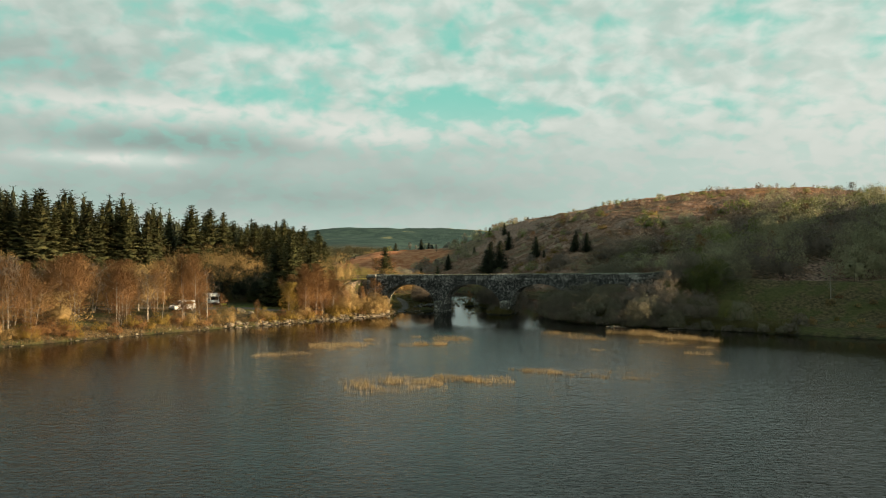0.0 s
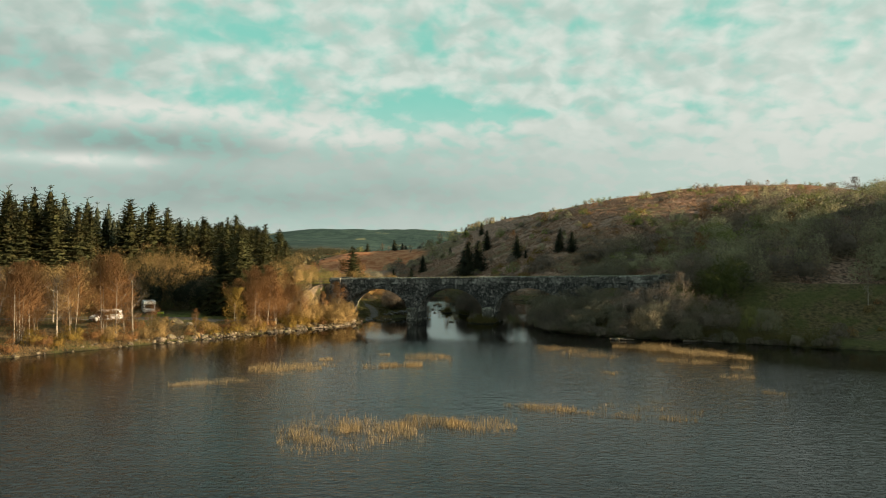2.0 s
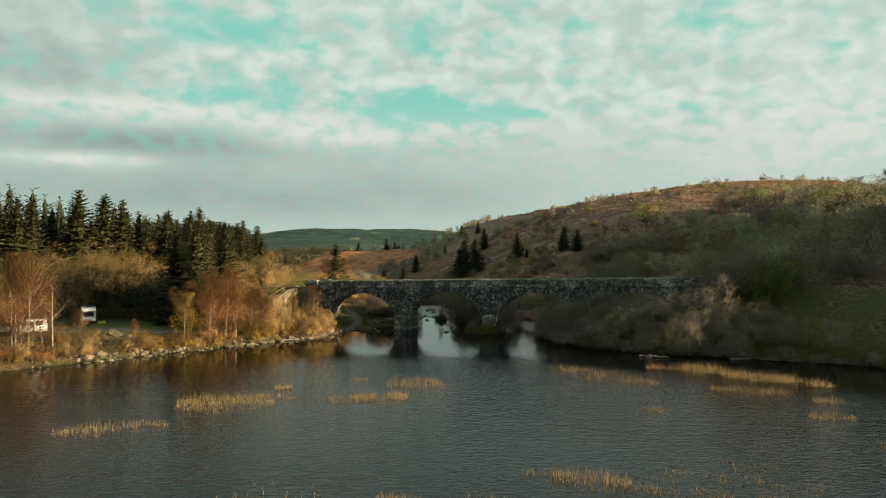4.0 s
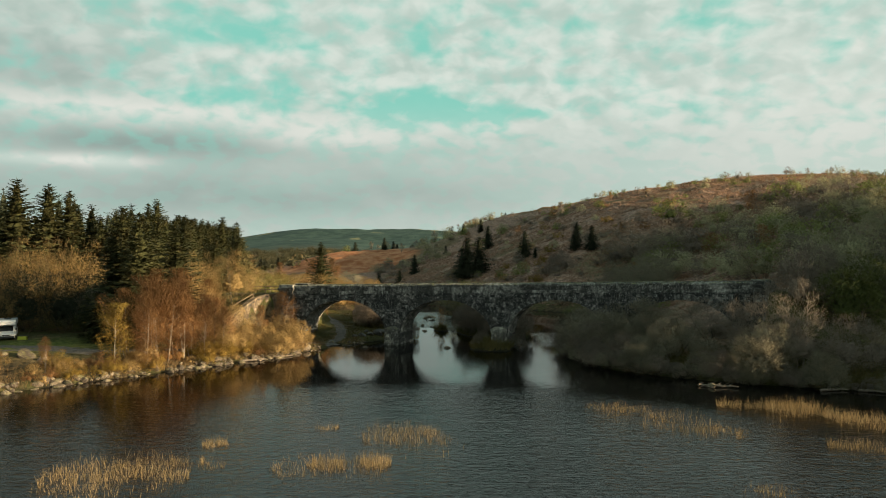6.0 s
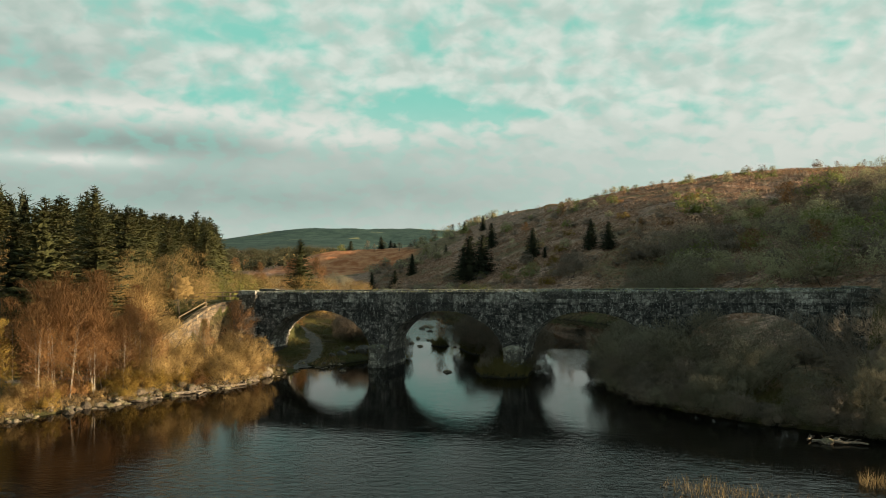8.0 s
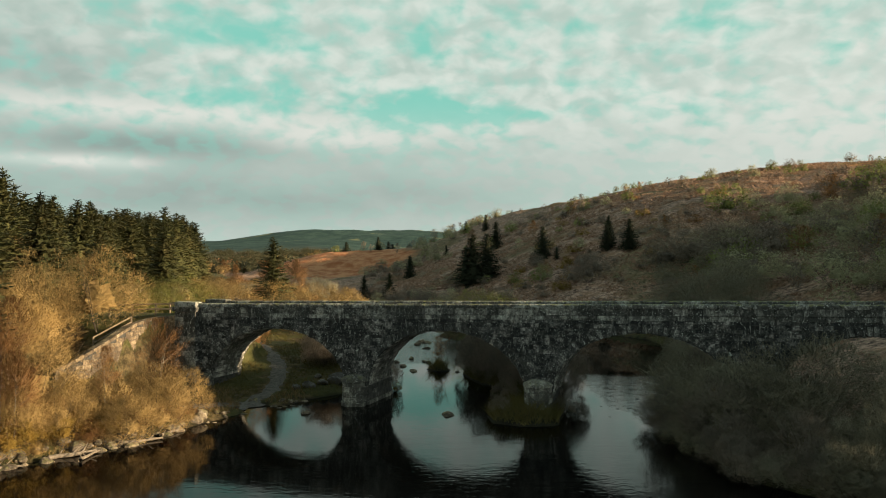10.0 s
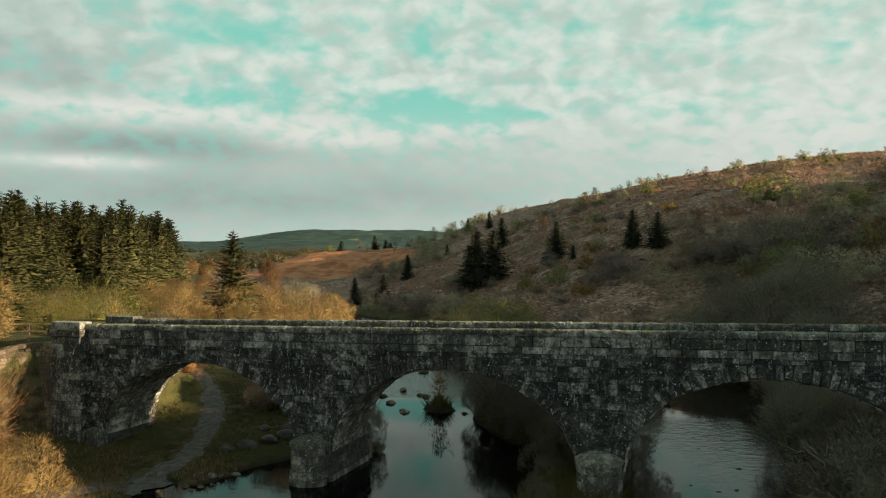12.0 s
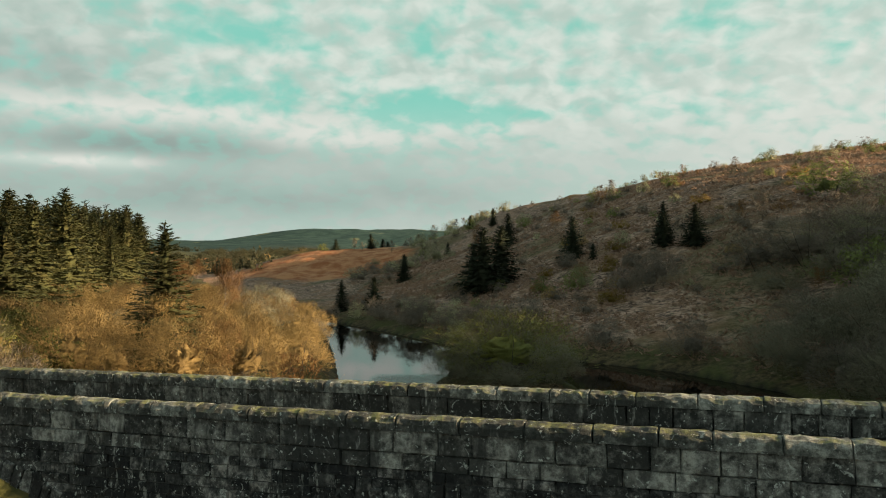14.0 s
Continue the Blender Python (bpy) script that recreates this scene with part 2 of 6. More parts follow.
BRACKEN = foliage("dead bracken", (0.15, 0.095, 0.070), (0.52, 0.335, 0.23), (0.42, 0.275, 0.185), 0.25)
LITTER = foliage("brown bank litter", (0.10, 0.068, 0.034), (0.27, 0.185, 0.090), (0.22, 0.14, 0.062), 0.25)
GRASS = foliage("bank grass", (0.055, 0.052, 0.018), (0.155, 0.138, 0.048), (0.17, 0.125, 0.050), 0.25)


def ground_material():
    m, g, b = material("heath and grass")

    def zone(name):
        n = g.node("ShaderNodeAttribute")
        n.attribute_name = name
        return n.outputs["Fac"]
    fine, mid, broad = g.noise(g.place, 1.6, 6, 0.65), g.noise(g.place, 0.22, 5, 0.6), g.noise(g.place, 0.035, 4, 0.55)
    # heath hill: brown heather, russet bracken, straw grass
    heath = g.mix((0.070, 0.048, 0.039), (0.50, 0.33, 0.245), g.remap(g.math("ADD", g.math("MULTIPLY", fine, 0.55), g.math("MULTIPLY", g.noise(g.place, 0.7, 5, 0.7), 0.45)), 0.40, 0.61))
    heath = g.mix(heath, (0.25, 0.14, 0.082), g.math("MULTIPLY", g.remap(mid, 0.46, 0.64), 0.7))
    heath = g.mix(heath, (0.26, 0.225, 0.145), g.math("MULTIPLY", g.remap(g.noise(g.place, 0.55, 5, 0.7), 0.55, 0.68), 0.6))
    heath = g.mix(heath, (0.07, 0.078, 0.026), g.math("MULTIPLY", g.remap(broad, 0.5, 0.62), 0.55))
    # bank: brown litter with grass patches
    bank = g.mix((0.045, 0.036, 0.021), (0.15, 0.112, 0.060), g.remap(fine, 0.35, 0.65))
    bank = g.mix(bank, (0.070, 0.078, 0.026), g.math("MULTIPLY", g.remap(mid, 0.42, 0.58), 0.75))
    green = g.mix((0.085, 0.11, 0.026), (0.19, 0.205, 0.052), g.remap(fine, 0.35, 0.65))
    moor = g.mix((0.22, 0.095, 0.042), (0.34, 0.165, 0.070), g.remap(g.noise(g.place, 0.03, 5, 0.65), 0.4, 0.6))
    # far forest, its blue-green tint also standing for haze
    wood = g.mix((0.026, 0.052, 0.048), (0.050, 0.086, 0.072), g.remap(g.noise(g.place, 0.02, 6, 0.7), 0.4, 0.6))
    wood = g.mix(wood, (0.19, 0.20, 0.115), g.remap(g.noise(g.place, 0.004, 3, 0.5), 0.60, 0.64))
    moor = g.mix(moor, (0.085, 0.080, 0.040), g.remap(g.noise(g.place, 0.012, 4, 0.6), 0.40, 0.52))
    # bracken hilltop, its colour brightened to stand for low sun on it
    lit_brow = g.mix((0.17, 0.080, 0.040), (0.34, 0.185, 0.085), g.remap(g.noise(g.place, 0.5, 6, 0.7), 0.36, 0.62))
    lit_brow = g.mix(lit_brow, (0.12, 0.125, 0.040), g.math("MULTIPLY", g.remap(mid, 0.54, 0.66), 0.7))
    heath = g.mix(heath, lit_brow, zone("lit_brow"))
    c = g.mix(bank, heath, zone("heath"))
    c = g.mix(c, green, zone("lawn"))
    c = g.mix(c, moor, zone("moor"))
    c = g.mix(c, wood, zone("wood"))
    field = g.mix((0.33, 0.120, 0.052), (0.52, 0.25, 0.125), g.remap(g.noise(g.place, 0.16, 5, 0.65), 0.36, 0.62))
    patchy = g.math("SUBTRACT", zone("field"), g.math("MULTIPLY", g.noise(g.place, 0.07, 4, 0.6), 0.9))
    c = g.mix(c, field, g.remap(patchy, 0.0, 0.35))
    c = g.mix(c, (0.022, 0.020, 0.015), zone("mud"))
    g.put(b.inputs["Base Color"], c)
    b.inputs["Roughness"].default_value, b.inputs["Specular IOR Level"].default_value = 0.95, 0.1
    g.put(b.inputs["Normal"], g.bump(g.math("ADD", fine, g.math("MULTIPLY", mid, 1.5)), 0.35, 1.0))
    return m


def water_material():
    m, g, b = material("loch water")
    sep = g.node("ShaderNodeSeparateXYZ", Vector=g.place)
    b.inputs["Base Color"].default_value = (0.0012, 0.0016, 0.0016, 1)
    b.inputs["Roughness"].default_value, b.inputs["IOR"].default_value = 0.03, 1.333
    b.inputs["Specular IOR Level"].default_value = 0.205
    # wind: ripples on the open loch, calm by the viaduct and in the lee of the banks
    gust = g.noise(g.place, 0.035, 3, 0.5)
    line = g.math("ADD", sep.outputs[1], g.math("ADD", g.math("MULTIPLY", gust, 14.0), g.math("MULTIPLY", g.math("MAXIMUM", g.math("SUBTRACT", sep.outputs[0], 8.0), 0.0), 0.75)))
    open_water = g.math("MAXIMUM", g.remap(line, -14.0, -34.0, 0.03, 1.0), g.remap(sep.outputs[1], 2.0, 22.0, 0.16, 0.045))
    shore = g.math("SUBTRACT", g.math("MULTIPLY", g.math("ADD", sep.outputs[0], 20.0), 0.81), g.math("MULTIPLY", g.math("ADD", sep.outputs[1], 5.0), 0.586))
    open_water = g.math("MULTIPLY", open_water, g.remap(shore, 7.0, 34.0, 0.30, 1.0))
    bushes_lee = g.math("SUBTRACT", g.math("MULTIPLY", g.math("SUBTRACT", 14.0, sep.outputs[0]), 0.659), g.math("MULTIPLY", g.math("ADD", sep.outputs[1], 4.0), 0.756))
    open_water = g.math("MULTIPLY", open_water, g.math("MAXIMUM", g.remap(bushes_lee, 0.0, 16.0, 0.18, 1.0), g.remap(sep.outputs[0], 14.0, 8.0)))
    # broken water where the river runs shallow, above the second arch and through the third
    def shallow(x0, x1, y0, y1, k):
        a = g.math("MULTIPLY", g.remap(sep.outputs[0], x0, x0 + 2), g.remap(sep.outputs[0], x1, x1 - 2))
        c = g.math("MULTIPLY", g.remap(sep.outputs[1], y0, y0 + 3), g.remap(sep.outputs[1], y1, y1 - 3))
        return g.math("MULTIPLY", g.math("MULTIPLY", a, c), k)
    open_water = g.math("MAXIMUM", open_water, g.math("MAXIMUM", shallow(-9, 2, 25, 60, 0.8), shallow(11, 21, 0, 20, 0.28)))
    stretch = g.node("ShaderNodeMapping", Vector=g.place)
    stretch.inputs["Scale"].default_value = (0.75, 1.5, 1.0)
    stretch.inputs["Rotation"].default_value = (0, 0, 0.25)
    waves = g.math("ADD", g.noise(stretch.outputs[0], 1.9, 3, 0.60, 0.5), g.math("MULTIPLY", g.noise(stretch.outputs[0], 0.6, 2, 0.5), 0.9))
    n = g.node("ShaderNodeBump", Height=waves, Distance=0.075)
    g.put(n.inputs["Strength"], g.math("MULTIPLY", open_water, g.remap(gust, 0.3, 0.7, 0.7, 1.0)))
    g.put(b.inputs["Normal"], n.outputs[0])
    return m


GROUND, WATER = ground_material(), water_material()


# ---- lie of the land ----
ANG = radians(-18.5)                       # the viaduct's line
BU = np.array([math.cos(ANG), math.sin(ANG)])
BV = np.array([-math.sin(ANG), math.cos(ANG)])
BO = np.array([-9.0, 4.4])
LEFT_SHORE = [(-260, -420), (-140, -200), (-95, -110), (-72, -78), (-63, -61), (-50, -44), (-41, -33.5), (-34, -25.5), (-28, -17.5),
              (-21, -9.5), (-17.5, -2.5), (-16, 0.3), (-16.9, 3.5), (-13.3, 3), (-11.9, 6), (-9.8, 8), (-8.4, 14), (-7, 22), (-7.2, 30),
              (-9, 40), (-11.5, 56), (-15, 75), (-19, 94), (-26, 117), (-46, 150)]
RIGHT_SHORE = [(-42, 153), (-22, 117), (-10, 98), (-4, 87), (3, 77), (12, 69), (21, 61), (27, 50), (28, 35), (24, 22), (19.5, 12), (16.6, 4),
               (14.6, -3.5), (14.2, -9), (15.6, -17), (20.5, -22.5), (26, -26.5), (36, -30.5), (50, -38), (61, -44), (85, -58), (140, -95), (260, -190), (300, -420)]
SHORE = np.array(LEFT_SHORE + RIGHT_SHORE, float)
ISLET = np.array([(2.6, -2.9), (4.6, -4.0), (7.1, -3.5), (7.9, 0), (8.9, 6), (9.3, 13), (6, 20), (2.4, 22), (0.6, 19), (2.2, 13.4), (4.4, 10), (4.2, 4), (2.2, -0.4)], float)
TUSSOCK = np.array([(-3.0, 22.2), (-1.8, 20.6), (-0.5, 21.4), (-0.8, 22.8), (-2.0, 23.4)], float)
BUSH_ISLE = np.array([(-2.5, 54), (1, 48.5), (6, 47.5), (10, 50), (9.5, 57), (4, 60), (-1, 59)], float)
RIVER_Y = [-500, -100, 0, 30, 60, 95, 117, 150, 260, 500, 1200, 5000]
RIVER_X = [0, 0, -1, -2, -4, -12, -24, -45, -95, -190, -420, -900]


def signed(poly, x, y):
    """Distance to a polygon's edge, positive outside it."""
    best, inside = np.full(x.shape, 1e18), np.zeros(x.shape, bool)
    for (ax, ay), (bx, by) in zip(poly, np.roll(poly, -1, 0)):
        ex, ey = bx - ax, by - ay
        k = np.clip(((x - ax) * ex + (y - ay) * ey) / (ex * ex + ey * ey), 0, 1)
        best = np.minimum(best, (x - ax - k * ex) ** 2 + (y - ay - k * ey) ** 2)
        cross = ((ay > y) != (by > y)) & (x < ex * (y - ay) / (ey if abs(ey) > 1e-9 else 1e-9) + ax)
        inside ^= cross
    return np.where(inside, -1, 1) * np.sqrt(best)


def ramp(x, a, b):
    k = np.clip((x - a) / (b - a), 0, 1)
    return k * k * (3 - 2 * k)


def lumps(x, y, size, seed=0):
    """Smooth value noise in -1..1."""
    px, py = x / size + 37.1 * seed, y / size - 11.7 * seed
    ix, iy = np.floor(px), np.floor(py)
    fx, fy = px - ix, py - iy
    fx, fy = fx * fx * (3 - 2 * fx), fy * fy * (3 - 2 * fy)

    def val(i, j):
        v = np.sin(i * 127.1 + j * 311.7 + seed * 17.3) * 43758.5453
        return 2 * (v - np.floor(v)) - 1
    return (val(ix, iy) * (1 - fx) + val(ix + 1, iy) * fx) * (1 - fy) + (val(ix, iy + 1) * (1 - fx) + val(ix + 1, iy + 1) * fx) * fy


def top_z(u):
    """Top of the viaduct's coping."""
    return 7.95 + 0.019 * u


def on_bridge(x, y):
    dx, dy = x - BO[0], y - BO[1]
    return dx * BU[0] + dy * BU[1], dx * BV[0] + dy * BV[1]


WING_V, WING_U = [-9.0, -7.0, -5.2, -3.6, -2.2, -1.0, -0.4, 0.3], [-20.5, -19.4, -18.9, -18.8, -18.6, -18.1, -17.2, -16.0]


def land(x, y):
    """Height of the ground."""
    x, y = np.asarray(x, float), np.asarray(y, float)
    d = np.minimum(np.minimum(signed(SHORE, x, y), 1e9), 1e9)
    isle = np.maximum(np.maximum(-signed(ISLET, x, y), -signed(BUSH_ISLE, x, y)), -signed(TUSSOCK, x, y))
    right = x > np.interp(y, RIVER_Y, RIVER_X)
    inland = np.maximum(d, 0)
    # left: low flat bank, a rising forest floor behind
    low = 1.1 * (1 - np.exp(-inland / 1.4)) + 0.9 * ramp(inland, 2, 14)
    bu, bv = on_bridge(x, y)
    low = low * (1 - 0.62 * np.exp(-((bu + 10) / 6.5) ** 2 - (bv / 8) ** 2))
    left = low + 15.0 * ramp(inland, 34, 165) * (1 - ramp(y, 130, 260)) + 2.5 * ramp(inland, 190, 500)
    # right: the heath hill
    reach = np.maximum(x - np.interp(y, [-400, 150, 260, 420, 700, 1500], [-60, -60, -52, -46, 40, 260]), 0)
    cap = 46.3 * ramp(reach / np.interp(y, [250, 400], [120, 80]), 0, 1) * (1 - 0.22 * ramp(y, 300, 400)) * (1 - 0.85 * ramp(np.hypot(x, y), 420, 800))
    cap = cap * (0.12 + 0.88 * ramp(y + 0.30 * x, -62, 75))
    hill = 0.7 * (1 - np.exp(-inland / 1.2)) + cap * (1 - np.exp(-(inland / 104) ** 1.18)) + 3 * ramp(inland, 200, 340) * ramp(reach, 60, 160)
    hill = hill + 3.2 * np.exp(-((x - 105) ** 2 + (y - 225) ** 2) / 75 ** 2)
    hill = hill - 2.9 * np.exp(-((x - 54) / 24) ** 2 - ((y - 262) / 42) ** 2) - 5.0 * np.exp(-((x - 47) / 24) ** 2 - ((y - 330) / 42) ** 2)
    hill = hill - 7.5 * ramp(x - 0.5 * y, 40, 120) * ramp(inland, 60, 140)
    # added rise out of view, shaped to shade the viaduct and right bank
    shade_shoulder = (23.6 + 8.4 * ramp(y, -44, -30)) * ramp(x - 0.35 * np.maximum(y + 30, 0), 74, 115) * ramp(y, -80, -42) * (1 - ramp(y, 60, 120))
    hill = np.maximum(hill, shade_shoulder)
    z = np.where(right, hill, left)
    # far moor and hills
    far = ramp(np.hypot(x, y), 380, 800)
    moor = 7 + 5 * lumps(x, y, 190, 3) + 3 * lumps(x, y, 70, 4) + 0.012 * np.maximum(y - 700, 0)
    ridge = 60 * np.exp(-np.minimum(np.abs((x + 330) / 480), 3) ** 4 - ((y - 3100) / 520) ** 2) + 30 * np.exp(-((x + 1150) / 900) ** 2 - ((y - 3000) / 620) ** 2)
    ridge += 34 * np.exp(-((x - 700) / 700) ** 2 - ((y - 3000) / 500) ** 2) + 26 * np.exp(-((x + 260) / 180) ** 2 - ((y - 1500) / 300) ** 2)
    moor = moor + ridge * (1 + 0.10 * lumps(x, y, 300, 6))
    z = z * (1 - far) + np.maximum(moor, 3) * far
    # a moorland knoll across the valley floor
    z = z + 13.0 * np.exp(-((x + 52) / 40) ** 2 - ((y - 312) / 46) ** 2)
    # the old line's embankments
    u, v = on_bridge(x, y)
    side = np.abs(v - 2.2) - 3.0
    bank = top_z(u) - 1.25 - 0.62 * np.maximum(side, 0)
    wing = (v < 0.3) & (u > np.interp(v, WING_V, WING_U) + 0.1)
    westward = (u < -14.6) & ~wing & (v > -9)
    eastward = u > 47.4
    z = np.where((westward | eastward) & (bank > z) & (d > -0.5), np.maximum(bank, z), z)
    # roughness, growing inland
    rough = ramp(inland, 0.5, 6)
    z = z + rough * (0.10 * lumps(x, y, 1.7, 1) + 0.16 * lumps(x, y, 5, 2))
    z = z + rough * right * ramp(inland, 6, 40) * (0.34 * lumps(x, y, 3.0, 5) + 0.6 * lumps(x, y, 9, 7) + 1.2 * lumps(x, y, 33, 8))
    wet = np.maximum(-2.5, 0.4 * d - 0.05)
    z = np.where(d < 0, wet, z)
    z = np.where(isle > -1.5, np.maximum(z, np.where(isle > 0, 0.75 * (1 - np.exp(-np.maximum(isle, 0) / 0.8)) + 0.08 * lumps(x, y, 0.9, 9), 0.5 * isle)), z)
    return z


def ground_z(x, y):
    return float(land(np.array([x]), np.array([y]))[0])


# ---- mesh helpers ----


def mesh_of(name, verts, faces, mat, smooth=False):
    me = bpy.data.meshes.new(name)
    me.from_pydata(np.asarray(verts, float).tolist(), [], [tuple(int(i) for i in f) for f in faces])
    me.materials.append(mat)
    if smooth:
        me.polygons.foreach_set("use_smooth", [True] * len(me.polygons))
    me.update()
    return me


def blades(name, corners, mat, heart=None, squash=1.0, core=None, lean=None):
    """One mesh of loose three-cornered pieces, from an array n x 3 x 3. heart: the crown's middle, from which the pieces' shading turns outwards. core: a welded inner mass of twigs (points, triangles) below them; lean: each piece's way out of its own clump."""
    corners = np.asarray(corners, float)

    def outward(p):
        o = (p - np.asarray(heart)) * (1, 1, squash) + 0.001
        return o / np.linalg.norm(o, axis=1)[:, None]
    if heart is not None:
        out = outward(corners.mean(1))
        face = np.cross(corners[:, 1] - corners[:, 0], corners[:, 2] - corners[:, 0])
        flip = (face * out).sum(1) < 0
        corners[flip] = corners[flip][:, ::-1]
        face[flip] *= -1
        if lean is not None:
            out = 0.6 * out + 0.75 * lean
        out = out + (0.25 if lean is None else 0.45) * face / (np.linalg.norm(face, axis=1)[:, None] + 1e-9) + (0, 0, 0.12)
        out /= np.linalg.norm(out, axis=1)[:, None]
        out = np.repeat(out, 3, 0)
    n = len(corners)
    points, index = corners.reshape(-1, 3), np.arange(3 * n, dtype=np.int32)
    if core is not None:
        index = np.r_[index, (np.asarray(core[1]) + 3 * n).ravel()].astype(np.int32)
        points = np.concatenate([points, core[0]])
        rough = outward(core[0]) + np.random.default_rng(3).normal(0, 0.45, core[0].shape)
        out = np.concatenate([out, rough / np.linalg.norm(rough, axis=1)[:, None]])
        n += len(core[1])
    me = bpy.data.meshes.new(name)
    me.vertices.add(len(points))
    me.vertices.foreach_set("co", points.ravel())
    me.loops.add(3 * n)
    me.loops.foreach_set("vertex_index", index)
    me.polygons.add(n)
    me.polygons.foreach_set("loop_start", np.arange(0, 3 * n, 3, dtype=np.int32))
    me.materials.append(mat)
    me.update(calc_edges=True)
    if heart is not None:
        me.polygons.foreach_set("use_smooth", np.ones(n, bool))
        me.normals_split_custom_set_from_vertices(out.tolist())
    return me


def ring_net(rings, seg):
    """Triangles over rings of seg points each."""
    i, j = np.meshgrid(np.arange(rings - 1), np.arange(seg), indexing="ij")
    a, b = i * seg + j, i * seg + (j + 1) % seg
    return np.concatenate([np.stack([a, b, b + seg], -1).reshape(-1, 3), np.stack([a, b + seg, a + seg], -1).reshape(-1, 3)])


def part(name, data, parent, label="", at=None):
    """A mesh, or a bmesh with its material in data = (bmesh, material), as one part under a thing."""
    if isinstance(data, tuple):
        bm, mat = data
        me = bpy.data.meshes.new(name)
        bm.to_mesh(me)
        bm.free()
        me.materials.append(mat)
        data = me
    ob = new(name, data)
    ob.parent = parent
    if at is not None:
        ob.matrix_basis = at
    return tagged(ob, label)


def thing(name, label, category, group="", kind=""):
    return tagged(new(name), label, category, group, kind)


def box(bm, x0, x1, y0, y1, z0, z1, bevel=0.0):
    r = bmesh.ops.create_cube(bm, size=1, matrix=Matrix.Translation(((x0 + x1) / 2, (y0 + y1) / 2, (z0 + z1) / 2)) @ Matrix.Diagonal((x1 - x0, y1 - y0, z1 - z0, 1)))
    if bevel:
        edges = list({e for v in r["verts"] for e in v.link_edges})
        bmesh.ops.bevel(bm, geom=edges, offset=bevel, segments=2, affect="EDGES", profile=0.6)
    return bm


def tube(points, radii, sides=6):
    """Vertices and faces of a tapered tube along points."""
    points = np.asarray(points, float)
    verts, faces = [], []
    for i, p in enumerate(points):
        d = points[min(i + 1, len(points) - 1)] - points[max(i - 1, 0)]
        d = d / (np.linalg.norm(d) + 1e-9)
        a = np.cross(d, (0.3, 0.9, 0.1))
        a /= np.linalg.norm(a) + 1e-9
        b = np.cross(d, a)
        for k in range(sides):
            w = 2 * math.pi * k / sides
            verts.append(p + radii[i] * (math.cos(w) * a + math.sin(w) * b))
    for i in range(len(points) - 1):
        for k in range(sides):
            j = (k + 1) % sides
            faces.append((i * sides + k, i * sides + j, (i + 1) * sides + j, (i + 1) * sides + k))
    return verts, faces


def joined(parts):
    verts, faces = [], []
    for v, f in parts:
        o = len(verts)
        verts += list(v)
        faces += [tuple(i + o for i in q) for q in f]
    return verts, faces


# ---- ground and water ----


def spread(stops):
    """Grid lines: rows of (end, step) from a start."""
    out = [stops[0]]
    for end, step in stops[1:]:
        n = max(1, round((end - out[-1]) / step))
        out += list(np.linspace(out[-1], end, n + 1)[1:])
    return np.array(out)


